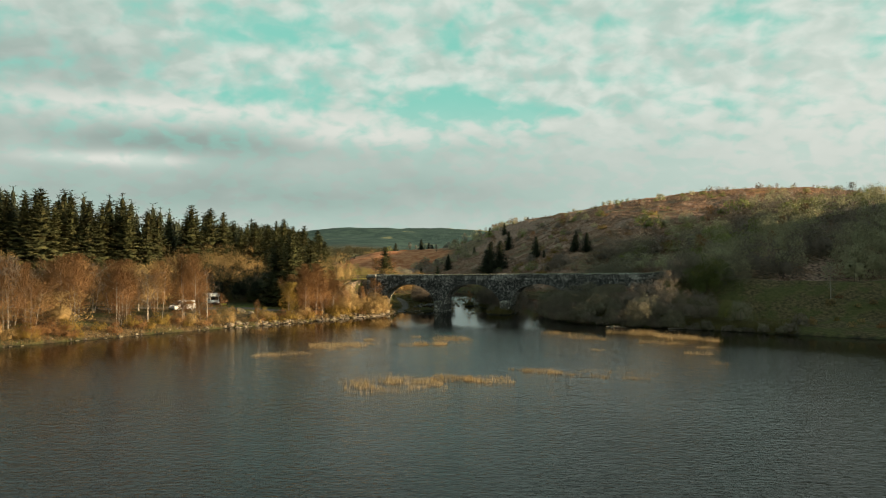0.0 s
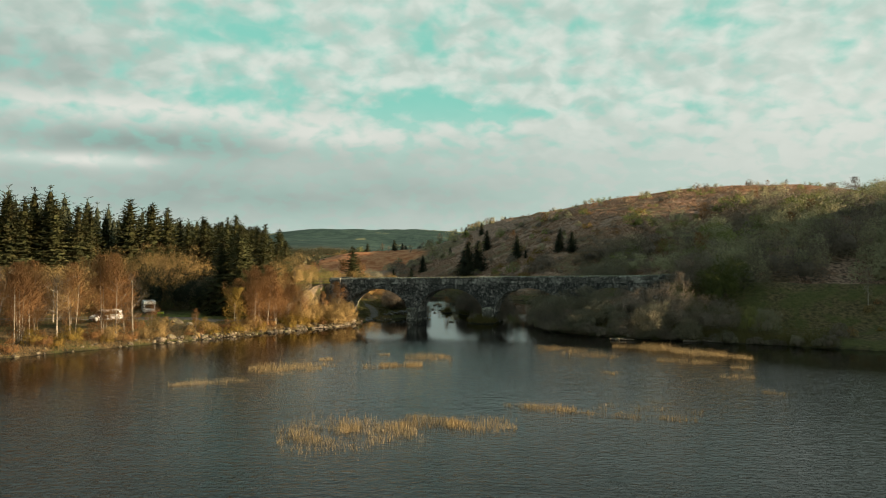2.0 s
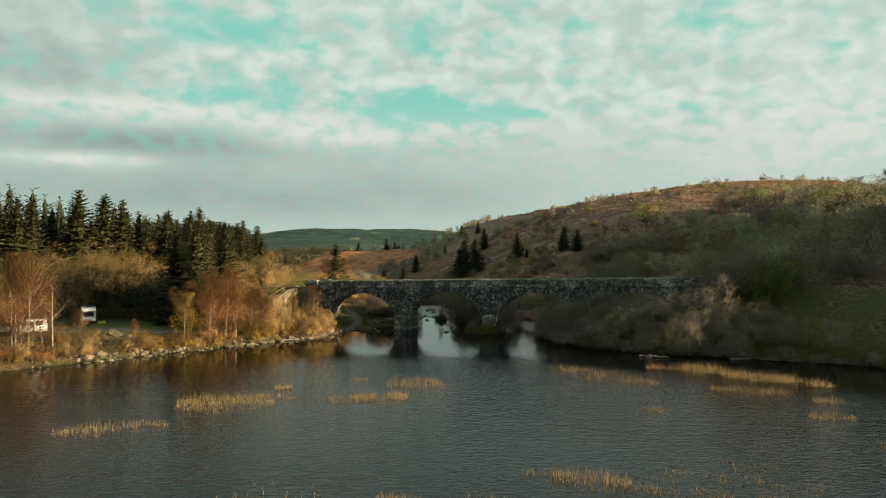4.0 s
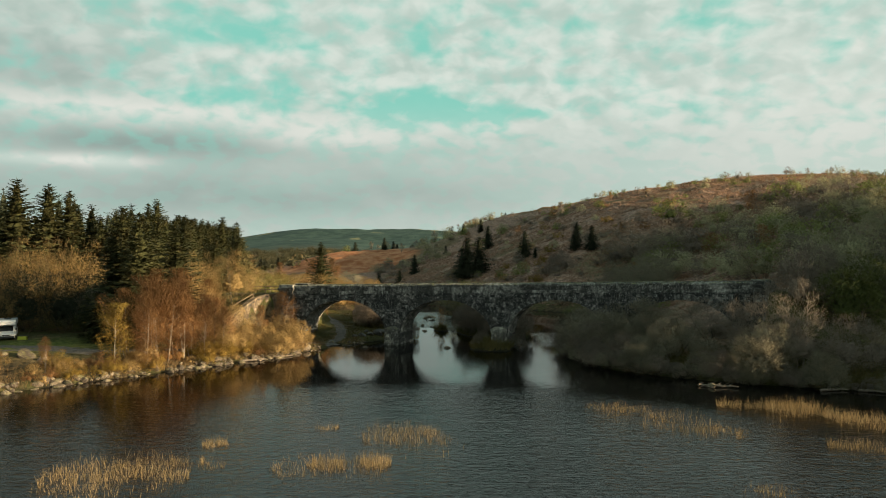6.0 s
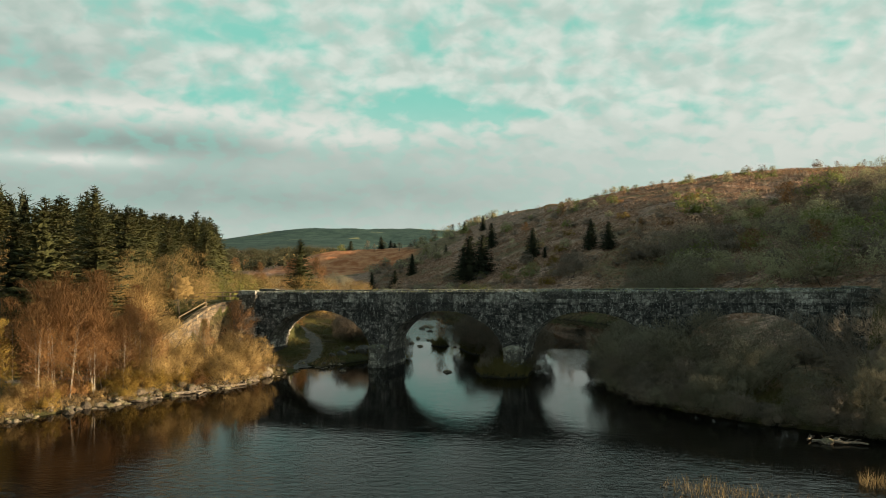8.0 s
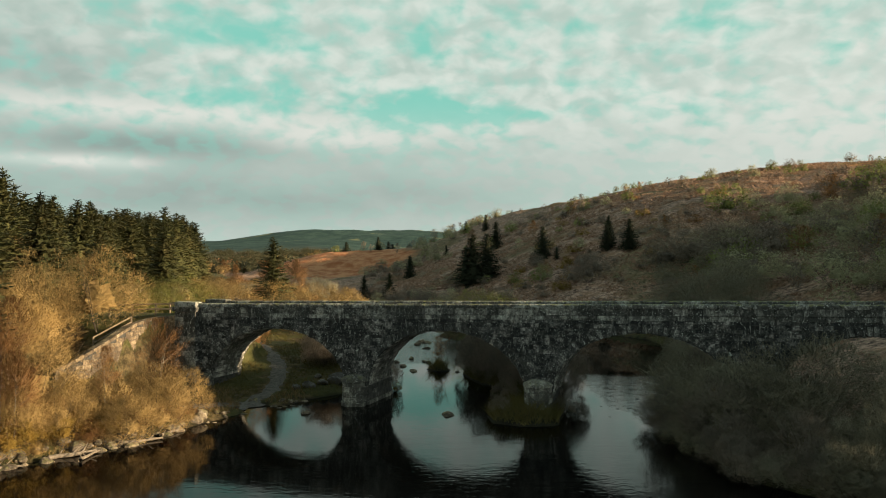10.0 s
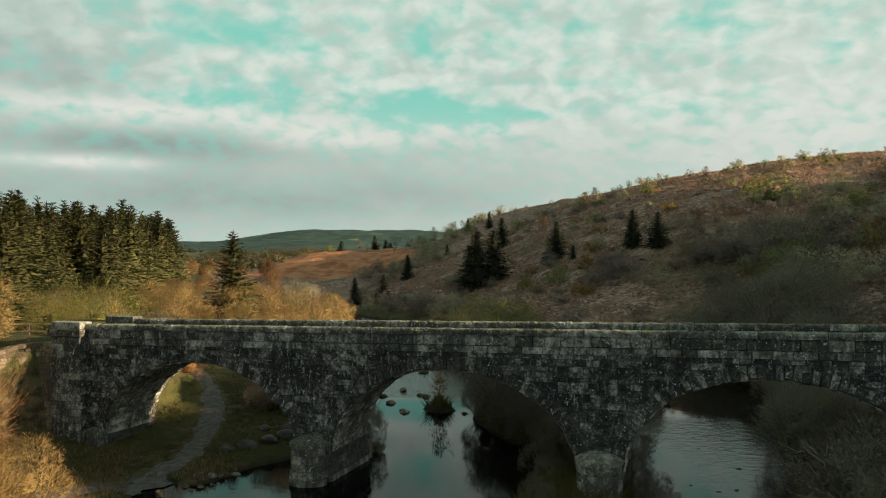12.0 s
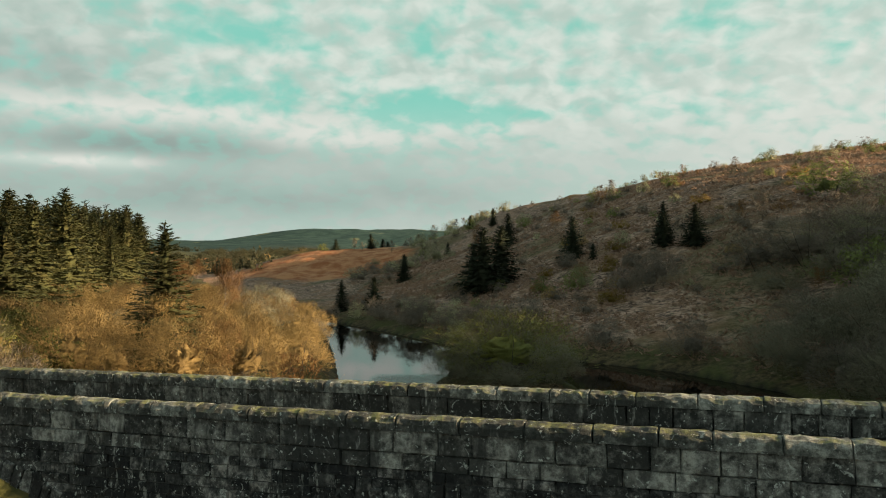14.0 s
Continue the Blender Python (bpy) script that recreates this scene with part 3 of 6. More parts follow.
def build_ground():
    xs = spread([-4200, (-1600, 260), (-500, 55), (-240, 10), (-110, 3.2), (-70, 1.6), (-36, 1.1), (44, 0.75), (80, 1.5), (200, 2.6), (420, 8), (900, 40), (4200, 330)])
    ys = spread([-900, (-300, 60), (-90, 6), (-62, 1.8), (-32, 1.0), (26, 0.75), (70, 1.3), (150, 2.0), (300, 2.8), (460, 5.5), (900, 14), (2300, 60), (3700, 36), (4700, 200)])
    X, Y = np.meshgrid(xs, ys)
    Z = land(X, Y)
    nx, ny = len(xs), len(ys)
    idx = np.arange(nx * ny).reshape(ny, nx)
    f = np.stack([idx[:-1, :-1], idx[:-1, 1:], idx[1:, 1:], idx[1:, :-1]], -1).reshape(-1, 4)
    me = bpy.data.meshes.new("ground")
    me.vertices.add(nx * ny)
    me.vertices.foreach_set("co", np.stack([X, Y, Z], -1).ravel())
    me.loops.add(4 * len(f))
    me.loops.foreach_set("vertex_index", f.ravel().astype(np.int32))
    me.polygons.add(len(f))
    me.polygons.foreach_set("loop_start", np.arange(0, 4 * len(f), 4, dtype=np.int32))
    me.polygons.foreach_set("use_smooth", np.ones(len(f), bool))
    me.materials.append(GROUND)
    me.update(calc_edges=True)
    d = signed(SHORE, X, Y)
    right = X > np.interp(Y, RIVER_Y, RIVER_X)
    r = np.hypot(X, Y)
    u, v = on_bridge(X, Y)
    line_bank = (u > 46) * (v < 4) * ramp(v, -34, -24)
    lawn = np.exp(-(((X + 47) / 8) ** 2 + ((Y + 14) / 5.5) ** 2)) * 1.3 * (d > 6)
    lawn = np.maximum(lawn, 0.06 * line_bank)
    zones = {"heath": right * ramp(d, 2, 10) * (1 - line_bank) * (1 - ramp(r, 420, 700)), "lawn": np.clip(lawn, 0, 1), "moor": np.maximum(ramp(r, 330, 560), ramp(Y, 150, 215) * ~right) * (1 - ramp(Y, 1100, 1700)),
             "wood": ramp(Y, 850, 1250), "mud": np.maximum((Z < 0.08) * 1.0, 0.75 * ((signed(ISLET, X, Y) < 0) | (signed(TUSSOCK, X, Y) < 0))), "field": np.exp(-((X + 50) / 34) ** 2 - ((Y - 284) / 40) ** 2) * 1.6 * (np.hypot(X, Y) > 150), "lit_brow": right * ramp(Z + 4 * lumps(X, Y, 22, 31), 35, 42) * (1 - ramp(r, 420, 700))}
    for name, values in zones.items():
        a = me.attributes.new(name, "FLOAT", "POINT")
        a.data.foreach_set("value", np.asarray(values, np.float32).ravel())
    tagged(new("ground", me), "rough heath hill, grassy banks and distant moor", "ground", kind="structure")
    w = mesh_of("water", [(-450, -880, 0), (450, -880, 0), (450, 190, 0), (-450, 190, 0)], [(0, 1, 2, 3)], WATER)
    tagged(new("water", w), "dark rippled loch water and calm river", "water", kind="structure")


build_ground()

# ---- the viaduct ----
ARCHES = [(-6.3 + 14.75 * i) for i in range(4)]
HALF, RISE = 6.35, 4.55
DEPTH = 4.4                               # front face v = 0, back face v = 4.4
FRAME = Matrix(((BU[0], BV[0], 0, BO[0]), (BU[1], BV[1], 0, BO[1]), (0, 0, 1, 0), (0, 0, 0, 1)))


def crown(c):
    return 5.80 + 0.019 * (c + 6.3)


def intrados(u):
    """Underside height at u, or None on a pier."""
    for c in ARCHES:
        if abs(u - c) < HALF:
            return crown(c) - RISE + RISE * math.sqrt(1 - ((u - c) / HALF) ** 2)
    return None


def extrados(u):
    for c in ARCHES:
        if abs(u - c) < HALF + 0.62:
            return crown(c) - RISE + (RISE + 0.62) * math.sqrt(1 - ((u - c) / (HALF + 0.62)) ** 2)
    return -9.0


def bridge_core(viaduct):
    """The wall's body and barrels, behind the facing stones."""
    us = [-16.0]
    for c in ARCHES:
        us += [c - HALF - 1e-3] + [c - HALF * math.cos(math.pi * k / 40) for k in range(41)] + [c + HALF + 1e-3]
    us += [48.2]
    verts, faces = [], []
    for u in us:
        low = intrados(u)
        low = -2.5 if low is None and not any(abs(abs(u - c) - HALF) < 5e-4 for c in ARCHES) else low
        if low is None:
            low = crown(min(ARCHES, key=lambda c: abs(c - u))) - RISE
        t = top_z(u) - 1.25
        verts += [(u, 0.05, low), (u, 0.05, t), (u, DEPTH - 0.05, t), (u, DEPTH - 0.05, low)]
    for i in range(len(us) - 1):
        a, b = 4 * i, 4 * i + 4
        for k in range(4):
            j = (k + 1) % 4
            faces.append((a + k, b + k, b + j, a + j))
    faces += [(0, 1, 2, 3), tuple(4 * len(us) - 4 + k for k in (3, 2, 1, 0))]
    part("spandrel_wall", mesh_of("spandrel_wall", verts, faces, MORTAR), viaduct, "dark jointed masonry body", FRAME)
    # track bed
    part("track_bed", mesh_of("track_bed", [(u, v, top_z(u) - 1.2 + (0.06 if 1.2 < v < 3.2 else 0) ) for u in (-16, 48.2) for v in (0.4, 1.3, 2.2, 3.1, DEPTH - 0.4)],
                              [(i, i + 1, i + 6, i + 5) for i in range(4)], BALLAST), viaduct, "grassy disused track bed", FRAME)


def stone_mesh(name, mat, rng, round_=0.06):
    """A unit block with chamfered, slightly uneven edges; its front is at y = 0 and it reaches back to y = 1."""
    w = 0.5
    verts, faces = [], []
    jit = lambda s: rng.uniform(-s, s)
    rx, rz = round_ * 0.6, round_
    for y, k in ((0.0, 1.0), (0.35, 0.0), (1.0, 0.0)):
        for sx, sz in ((-1, -1), (1, -1), (1, 1), (-1, 1)):
            verts.append((sx * (w - k * rx) + jit(0.012), y + (jit(0.18) + 0.1 if k else 0), sz * (w - k * rz) + jit(0.02)))
    for a in (0, 4):
        for k in range(4):
            j = (k + 1) % 4
            faces.append((a + k, a + j, a + 4 + j, a + 4 + k))
    faces.append((3, 2, 1, 0))
    return [Vector(v) for v in verts], [tuple(reversed(f)) for f in faces]


def build_viaduct():
    rng = random.Random(4)
    viaduct = thing("viaduct", "disused four-arch railway viaduct of weathered dark stone", "viaduct")
    bridge_core(viaduct)
    shapes = [stone_mesh("stone", STONE, rng) for _ in range(9)]
    shared = {}

    def unit(i, mat):
        if (i, mat.name) not in shared:
            shared[i, mat.name] = mesh_of("stone", shapes[i][0], shapes[i][1], mat)
        return shared[i, mat.name]

    picked, rest = {}, {}

    def lay(name, m, mat, near):
        """One block: an object of its own near the path, else joined with the others of its kind."""
        i = rng.randrange(9)
        if near and picked.get(name, 0) < 290:
            picked[name] = picked.get(name, 0) + 1
            part(name, unit(i, mat), viaduct, "", FRAME @ m)
        else:
            v, f = rest.setdefault((name, mat.name), ([], [], mat))[:2]
            o = len(v)
            v += [tuple(m @ p) for p in shapes[i][0]]
            f += [tuple(k + o for k in q) for q in shapes[i][1]]

    def block(name, u, v, z, lu, lz, deep, mat, turn=0.0, back=False, near=False, tilt=0.0):
        m = Matrix.Translation((u, v, z)) @ Matrix.Rotation(turn, 4, "Y")
        if back:
            m = m @ Matrix.Rotation(math.pi, 4, "Z")
        lay(name, m @ Matrix.Diagonal((lu, deep, lz, 1)), mat, near)

    tilt = -math.atan(0.019)
    # voussoirs: tall ring stones standing out from the wall
    for side in (0, 1):
        for c in ARCHES:
            n = 58
            for k in range(n):
                a = math.pi * (k + 0.5) / n
                ru, rz = HALF + 0.30, RISE + 0.30
                u, z = c - ru * math.cos(a), crown(c) - RISE + rz * math.sin(a)
                nu, nz = -math.cos(a) / HALF, math.sin(a) / RISE
                turn = math.atan2(nu, nz)
                width = math.pi / n * math.hypot(ru * math.sin(a), rz * math.cos(a))
                block("voussoir", u, -0.05 - rng.uniform(0, 0.03) if side == 0 else DEPTH + 0.05, z, width * rng.uniform(0.78, 0.96), rng.uniform(0.42, 0.74), 0.3, VOUSSOIR, turn, side == 1, side == 0)
    # facing of the spandrels, in courses that follow the gradient
    for side in (0, 1):
        down = 1.17
        while down < 9.0:
            h = rng.choice((0.22, 0.26, 0.30, 0.33))
            u = -14.0 + rng.uniform(-0.3, 0.1)
            while u < 45.95:
                l = rng.uniform(0.28, 0.80)
                uc = u + l / 2
                zc = top_z(uc) - down - h / 2
                inside = [intrados(uc + s * l * 0.5) for s in (-1, 0, 1)]
                clear = all(i is None or zc - h * 0.5 > i + 0.16 for i in inside) and zc > extrados(uc) - 0.12
                if clear and zc > -0.8 and (zc > 0.2 or intrados(uc) is None):
                    v = -rng.uniform(0.0, 0.035)
                    near = side == 0 and -3 < uc < 19 and down < 2.9
                    block("wall_stone", uc, v if side == 0 else DEPTH - v, zc, l - 0.018, h - 0.016, 0.18, STONE, tilt, side == 1, near)
                u += l
            down += h
    # string course and parapets: two courses of paler blocks, then the coping
    for face, v, back in ((0, -0.02, False), (1, 0.42, True), (2, DEPTH - 0.42, False), (3, DEPTH + 0.02, True)):
        for z_low, h, lo, hi in ((-1.18, 0.36, 0.6, 1.1), (-0.82, 0.52, 0.55, 1.15)):
            u = -14.0
            while u < 45.95:
                l = min(rng.uniform(lo, hi), 46.05 - u)
                uc = u + l / 2
                near = face in (0, 2) and -14 < uc < 34
                block("parapet_block", uc, v + rng.uniform(-0.012, 0.012), top_z(uc) + z_low + h / 2, l - 0.010, h - 0.010, 0.21, PALE_STONE, tilt, back, near)
                u += l
    for v in (-0.09, DEPTH - 0.47):
        u = -14.1
        while u < 45.95:
            l = min(rng.uniform(1.0, 1.5), 46.15 - u)
            coping_stone(viaduct, u + l / 2, v, l, tilt, rng)
            u += l
    for (name, _), (v, f, mat) in rest.items():
        plain = {"voussoir": "ring_masonry", "wall_stone": "wall_masonry", "parapet_block": "parapet_masonry"}[name]
        ob = part(plain, mesh_of(plain, v, f, mat), viaduct, "", FRAME)
        tagged(ob, "weathered coursed stones", kind="stuff")
    # barrels: long soffit stones
    v_, f_ = [], []
    for c in ARCHES:
        n = 58
        for k in range(n):
            a0, a1 = math.pi * (k + 0.07) / n, math.pi * (k + 0.93) / n
            v = 0.12
            while v < DEPTH - 0.15:
                l = min(rng.uniform(0.22, 0.70), DEPTH - 0.12 - v)
                s = 1 - rng.uniform(0.002, 0.020)
                o = len(v_)
                for sc, w in ((1.004, 0.0), (s, 0.02)):
                    for a, vv in ((a0, v + w), (a1, v + w), (a1, v + l - 0.03 - w), (a0, v + l - 0.03 - w)):
                        v_.append((c - HALF * sc * math.cos(a), vv, crown(c) - RISE + RISE * sc * math.sin(a)))
                f_ += [(o + 4, o + 5, o + 6, o + 7)] + [(o + i, o + (i + 1) % 4, o + 4 + (i + 1) % 4, o + 4 + i) for i in range(4)]
                v += l
    tagged(part("barrel_masonry", mesh_of("barrel_masonry", v_, f_, LIT_BARREL), viaduct, "", FRAME), "rough barrel stones under the arches", kind="stuff")
    for i in range(3):
        build_pier(viaduct, (ARCHES[i] + ARCHES[i + 1]) / 2, rng)
    for u0, u1 in ((-16.15, -14.0), (45.95, 48.2)):
        build_pilaster(viaduct, u0, u1, rng)
    # low rounded impost below the first arch
    bm = bmesh.new()
    bmesh.ops.create_cone(bm, cap_ends=True, segments=18, radius1=0.62, radius2=0.55, depth=1.2, matrix=Matrix.Translation((-13.1, 0.0, 0.9)))
    bmesh.ops.create_uvsphere(bm, u_segments=18, v_segments=8, radius=0.56, matrix=Matrix.Translation((-13.1, 0.0, 1.5)) @ Matrix.Diagonal((1, 1, 0.45, 1)))
    part("impost", (bm, PIER_STONE), viaduct, "low rounded stone buttress foot", FRAME)
    return viaduct


def coping_stone(viaduct, u, v, l, tilt, rng):
    """A long stone with a rounded, worn top."""
    prof = [(0.03, 0.0), (0.02, 0.16), (0.06, 0.26), (0.18, 0.31), (0.38, 0.31), (0.50, 0.26), (0.54, 0.16), (0.53, 0.0)]
    verts, faces = [], []
    n = len(prof)
    steps = [-0.5, -0.48, -0.36, -0.24, -0.12, 0.0, 0.12, 0.24, 0.36, 0.48, 0.5]
    for s in steps:
        k = 0.95 if abs(s) == 0.5 else 1.0
        dz = rng.uniform(-0.014, 0.014)
        for y, z in prof:
            verts.append((s * (l - 0.025), 0.28 + (y - 0.28) * k + rng.uniform(-0.018, 0.018), (z + (dz + rng.uniform(-0.011, 0.011)) * (z > 0.1)) * (k if z > 0.1 else 1)))
    for i in range(len(steps) - 1):
        for k in range(n):
            j = (k + 1) % n
            faces.append((i * n + k, i * n + j, (i + 1) * n + j, (i + 1) * n + k))
    faces += [tuple(range(n)), tuple(reversed(range((len(steps) - 1) * n, len(steps) * n)))]
    me = mesh_of("coping_stone", verts, [tuple(reversed(f)) for f in faces], COPING)
    part("coping_stone", me, viaduct, "", FRAME @ Matrix.Translation((u, v + rng.uniform(-0.015, 0.015), top_z(u) - 0.31)) @ Matrix.Rotation(tilt + rng.uniform(-0.004, 0.004), 4, "Y"))


def build_pier(viaduct, uc, rng):
    """A pier with rounded cutwaters in big courses, domed caps and a plinth."""
    z_spring = 1.28 + 0.019 * (uc + 6.3)
    cap = 2.0 + 0.019 * (uc - 1)
    w = 14.75 / 2 - HALF - 0.06

    def ring(r, n=10):
        out = []
        for k in range(n + 1):
            a = math.pi * k / n
            out.append((uc + r * math.cos(a), -0.25 - 1.05 * r * math.sin(a)))
        for k in range(n + 1):
            a = math.pi * k / n
            out.append((uc - r * math.cos(a), DEPTH + 0.25 + 1.05 * r * math.sin(a)))
        return out

    pier = part("pier", mesh_of("pier", [(*p, z) for z in (-2.6, z_spring) for p in ring(w - 0.02)],
                                [(k, (k + 1) % 22, 22 + (k + 1) % 22, 22 + k) for k in range(22)] + [tuple(range(22, 44))], MORTAR), viaduct, "rounded masonry pier standing in the river", FRAME)
    z, courses = -0.6, 0
    while z < z_spring + 0.36:
        h = 0.40 if z > -0.1 else 0.45
        r = w + (0.16 if z < 0.0 else 0.06)
        loop = ring(r, 12)
        n = len(loop)
        k = courses % 2
        verts, faces = [], []
        upper = z > z_spring - 0.3
        while k < n + courses % 2:
            step = 2
            ids = [q % n for q in range(k, k + step + 1)]
            pts = [loop[q] for q in ids]
            k += step
            side_face = any(0.1 < p[1] < DEPTH - 0.1 for p in pts) or abs(pts[0][1] - pts[-1][1]) > 2
            if side_face:
                continue
            verts, faces, o = [], [], 0
            jit = rng.uniform(-0.015, 0.015)
            for zz, s in ((z + 0.015, 0.985), (z + h - 0.015, 0.985)):
                for layer in (1.0 + jit, 0.9):
                    for p in pts:
                        verts.append((uc + (p[0] - uc) * layer * s, p[1] * layer if p[1] < 0 else DEPTH + (p[1] - DEPTH) * layer, zz))
            m = len(pts)
            for q in range(m - 1):
                faces += [(o + q, o + q + 1, o + 2 * m + q + 1, o + 2 * m + q), (o + 2 * m + q, o + 2 * m + q + 1, o + 3 * m + q + 1, o + 3 * m + q), (o + m + q, o + m + q + 1, o + q + 1, o + q)]
            for q in (0, m - 1):
                faces.append((o + q, o + m + q, o + 3 * m + q, o + 2 * m + q))
            part("pier_block", mesh_of("pier_block", verts, faces, PIER_STONE), pier)
        # long flank blocks under the barrel
        for s in (-1, 1):
            v0 = 0.0
            while v0 < DEPTH:
                l = min(rng.uniform(0.7, 1.3), DEPTH - v0)
                if z + h < z_spring + 0.2:
                    vq, fq, o = [], [], 0
                    e = rng.uniform(0.0, 0.03)
                    for x in (uc + s * (w - 0.05), uc + s * (r - 0.02 + e)):
                        vq += [(x, v0 + 0.012, z + 0.012), (x, v0 + l - 0.012, z + 0.012), (x, v0 + l - 0.012, z + h - 0.012), (x, v0 + 0.012, z + h - 0.012)]
                    fq += [(o + 4, o + 5, o + 6, o + 7)] + [(o + i, o + (i + 1) % 4, o + 4 + (i + 1) % 4, o + 4 + i) for i in range(4)]
                    part("pier_block", mesh_of("pier_block", vq, fq, PIER_STONE), pier)
                v0 += l
        z += h
        courses += 1
    for v, sgn in ((-0.25, -1), (DEPTH + 0.25, 1)):
        verts, faces = [], []
        rings = [(w + 0.13, z - 0.0), (w + 0.14, z + 0.16), (w * 0.82, z + 0.34), (w * 0.45, z + 0.47), (0.05, z + 0.52)]
        n = 13
        for r, zz in rings:
            for k in range(n):
                a = math.pi * k / (n - 1)
                verts.append((uc + r * math.cos(a), v + sgn * 1.05 * r * math.sin(a), zz))
            verts.append((uc, v - sgn * 0.35, zz))
        m = n + 1
        for i in range(len(rings) - 1):
            for k in range(n):
                faces.append((i * m + k, i * m + (k + 1) % m, (i + 1) * m + (k + 1) % m, (i + 1) * m + k))
        faces.append(tuple(range(m)))
        part("cutwater_cap", mesh_of("cutwater_cap", verts, faces, PIER_STONE, True), pier, "domed mossy cap stone")


def build_pilaster(viaduct, u0, u1, rng):
    """An end pilaster in large blocks with a projecting cap."""
    body = bmesh.new()
    box(body, u0 + 0.04, u1 - 0.04, -0.34, DEPTH + 0.34, -1.0, top_z(u0) - 0.3)
    p = part("pilaster", (body, MORTAR), viaduct, "broad stone end pilaster", FRAME)
    def laid(a, b, v0, v1, z0, z1):
        bm = bmesh.new()
        box(bm, a, b, v0, v1, z0, z1)
        bmesh.ops.bevel(bm, geom=list(bm.edges), offset=0.02, segments=1, affect="EDGES")
        part("block", (bm, PALE_STONE), p)

    z, row = -0.2, 0
    while z < top_z(u0) - 0.75:
        h = 0.42
        cuts = [u0, u0 + (0.42 if row % 2 else 0.62) * (u1 - u0), u1]
        for a, b in zip(cuts, cuts[1:]):
            for v0, v1 in ((-0.40 - rng.uniform(0, 0.02), -0.1), (DEPTH + 0.1, DEPTH + 0.40)):
                laid(a + 0.012, b - 0.012, v0, v1, z + 0.012, z + h - 0.012)
        for a, b in ((u0 - 0.0, u0 + 0.2), (u1 - 0.2, u1 + 0.02)):
            laid(a - 0.02, b + 0.005, -0.30, DEPTH + 0.30, z + 0.014, z + h - 0.014)
        z += h
        row += 1
    for v0, v1 in ((-0.52, 0.62), (DEPTH - 0.62, DEPTH + 0.52)):
        bm = bmesh.new()
        box(bm, u0 - 0.14, u1 + 0.16, v0 - 0.06, v1 + 0.06, top_z(u0) - 0.66, top_z(u0) - 0.26, 0.04)
        part("cornice", (bm, PALE_STONE), p, "projecting stone cornice")
        bm = bmesh.new()
        box(bm, u0 - 0.02, u1 + 0.04, v0 + 0.1, v1 - 0.1, top_z(u0) - 0.26, top_z(u0) + 0.16, 0.07)
        part("cap_stone", (bm, COPING), p, "thick mossy cap stone")


def wing_wall(name, line, heights, label, mat):
    """A curved retaining wall with sloping coping, in blocks."""
    rng = random.Random(9)
    w = thing(name, label, "retaining wall")
    line = np.array(line, float)
    cum = np.r_[0, np.cumsum(np.hypot(*np.diff(line, axis=0).T))]
    at = lambda s: np.array([np.interp(s, cum, line[:, 0]), np.interp(s, cum, line[:, 1])])
    high = lambda s: float(np.interp(s / cum[-1], [h[0] for h in heights], [h[1] for h in heights]))

    def sided(s):
        a, b = at(max(s - 0.2, 0)), at(min(s + 0.2, cum[-1]))
        d = (b - a) / np.linalg.norm(b - a)
        return d, np.array([-d[1], d[0]])

    def strip(s0, s1, z0a, z1a, z0b, z1b, f, b):
        out = []
        for s, lo, hi in ((s0, z0a, z1a), (s1, z0b, z1b)):
            p, (d, n) = at(s), sided(s)
            out += [(*(p + n * f), lo), (*(p + n * b), lo), (*(p + n * b), hi), (*(p + n * f), hi)]
        return out, [(0, 1, 5, 4), (1, 2, 6, 5), (2, 3, 7, 6), (3, 0, 4, 7), (0, 3, 2, 1), (4, 5, 6, 7)]

    core, blocks, caps = [], [], []
    ss = np.linspace(0, cum[-1], 16)
    for a, b in zip(ss, ss[1:]):
        core.append(strip(a, b, -0.5, high(a) - 0.1, -0.5, high(b) - 0.1, -0.04, -0.6))
        caps.append(strip(a + 0.012, b - 0.012, high(a) - 0.12, high(a) + 0.14, high(b) - 0.12, high(b) + 0.14, 0.10, -0.65))
    z = 0.0
    while z < 7:
        h = rng.choice((0.3, 0.36, 0.4))
        s = rng.uniform(-0.4, 0)
        while s < cum[-1]:
            l = rng.uniform(0.4, 0.9)
            a, b = max(s, 0), min(s + l, cum[-1])
            if b - a > 0.15 and z + h < min(high(a), high(b)) - 0.02:
                blocks.append(strip(a + 0.014, b - 0.014, z + 0.014, z + h - 0.014, z + 0.014, z + h - 0.014, rng.uniform(-0.01, 0.03), -0.1))
            s += l
        z += h
    part("wall_core", mesh_of("wall_core", *joined(core), MORTAR), w, "lime mortar core")
    for v, f in blocks[:280]:
        part("stone", mesh_of("stone", v, f, mat), w)
    if blocks[280:]:
        tagged(part("stones", mesh_of("stones", *joined(blocks[280:]), mat), w), "coursed stones", kind="stuff")
    for v, f in caps:
        part("coping_stone", mesh_of("coping_stone", v, f, mat), w)


def bridge_xy(u, v):
    return tuple(BO + BU * u + BV * v)


build_viaduct()
wing_wall("wing_wall", [bridge_xy(u, v) for u, v in ((-16.1, -0.15), (-17.2, -0.4), (-18.1, -1.0), (-18.6, -2.2), (-18.8, -3.6), (-18.9, -5.2), (-19.4, -7.0), (-20.5, -9.0))],
          [(0, 6.45), (0.2, 6.3), (0.37, 5.8), (0.55, 5.0), (0.75, 4.05), (1.0, 2.7)], "curved sandy stone wing wall with a sloping coping", WING_STONE)

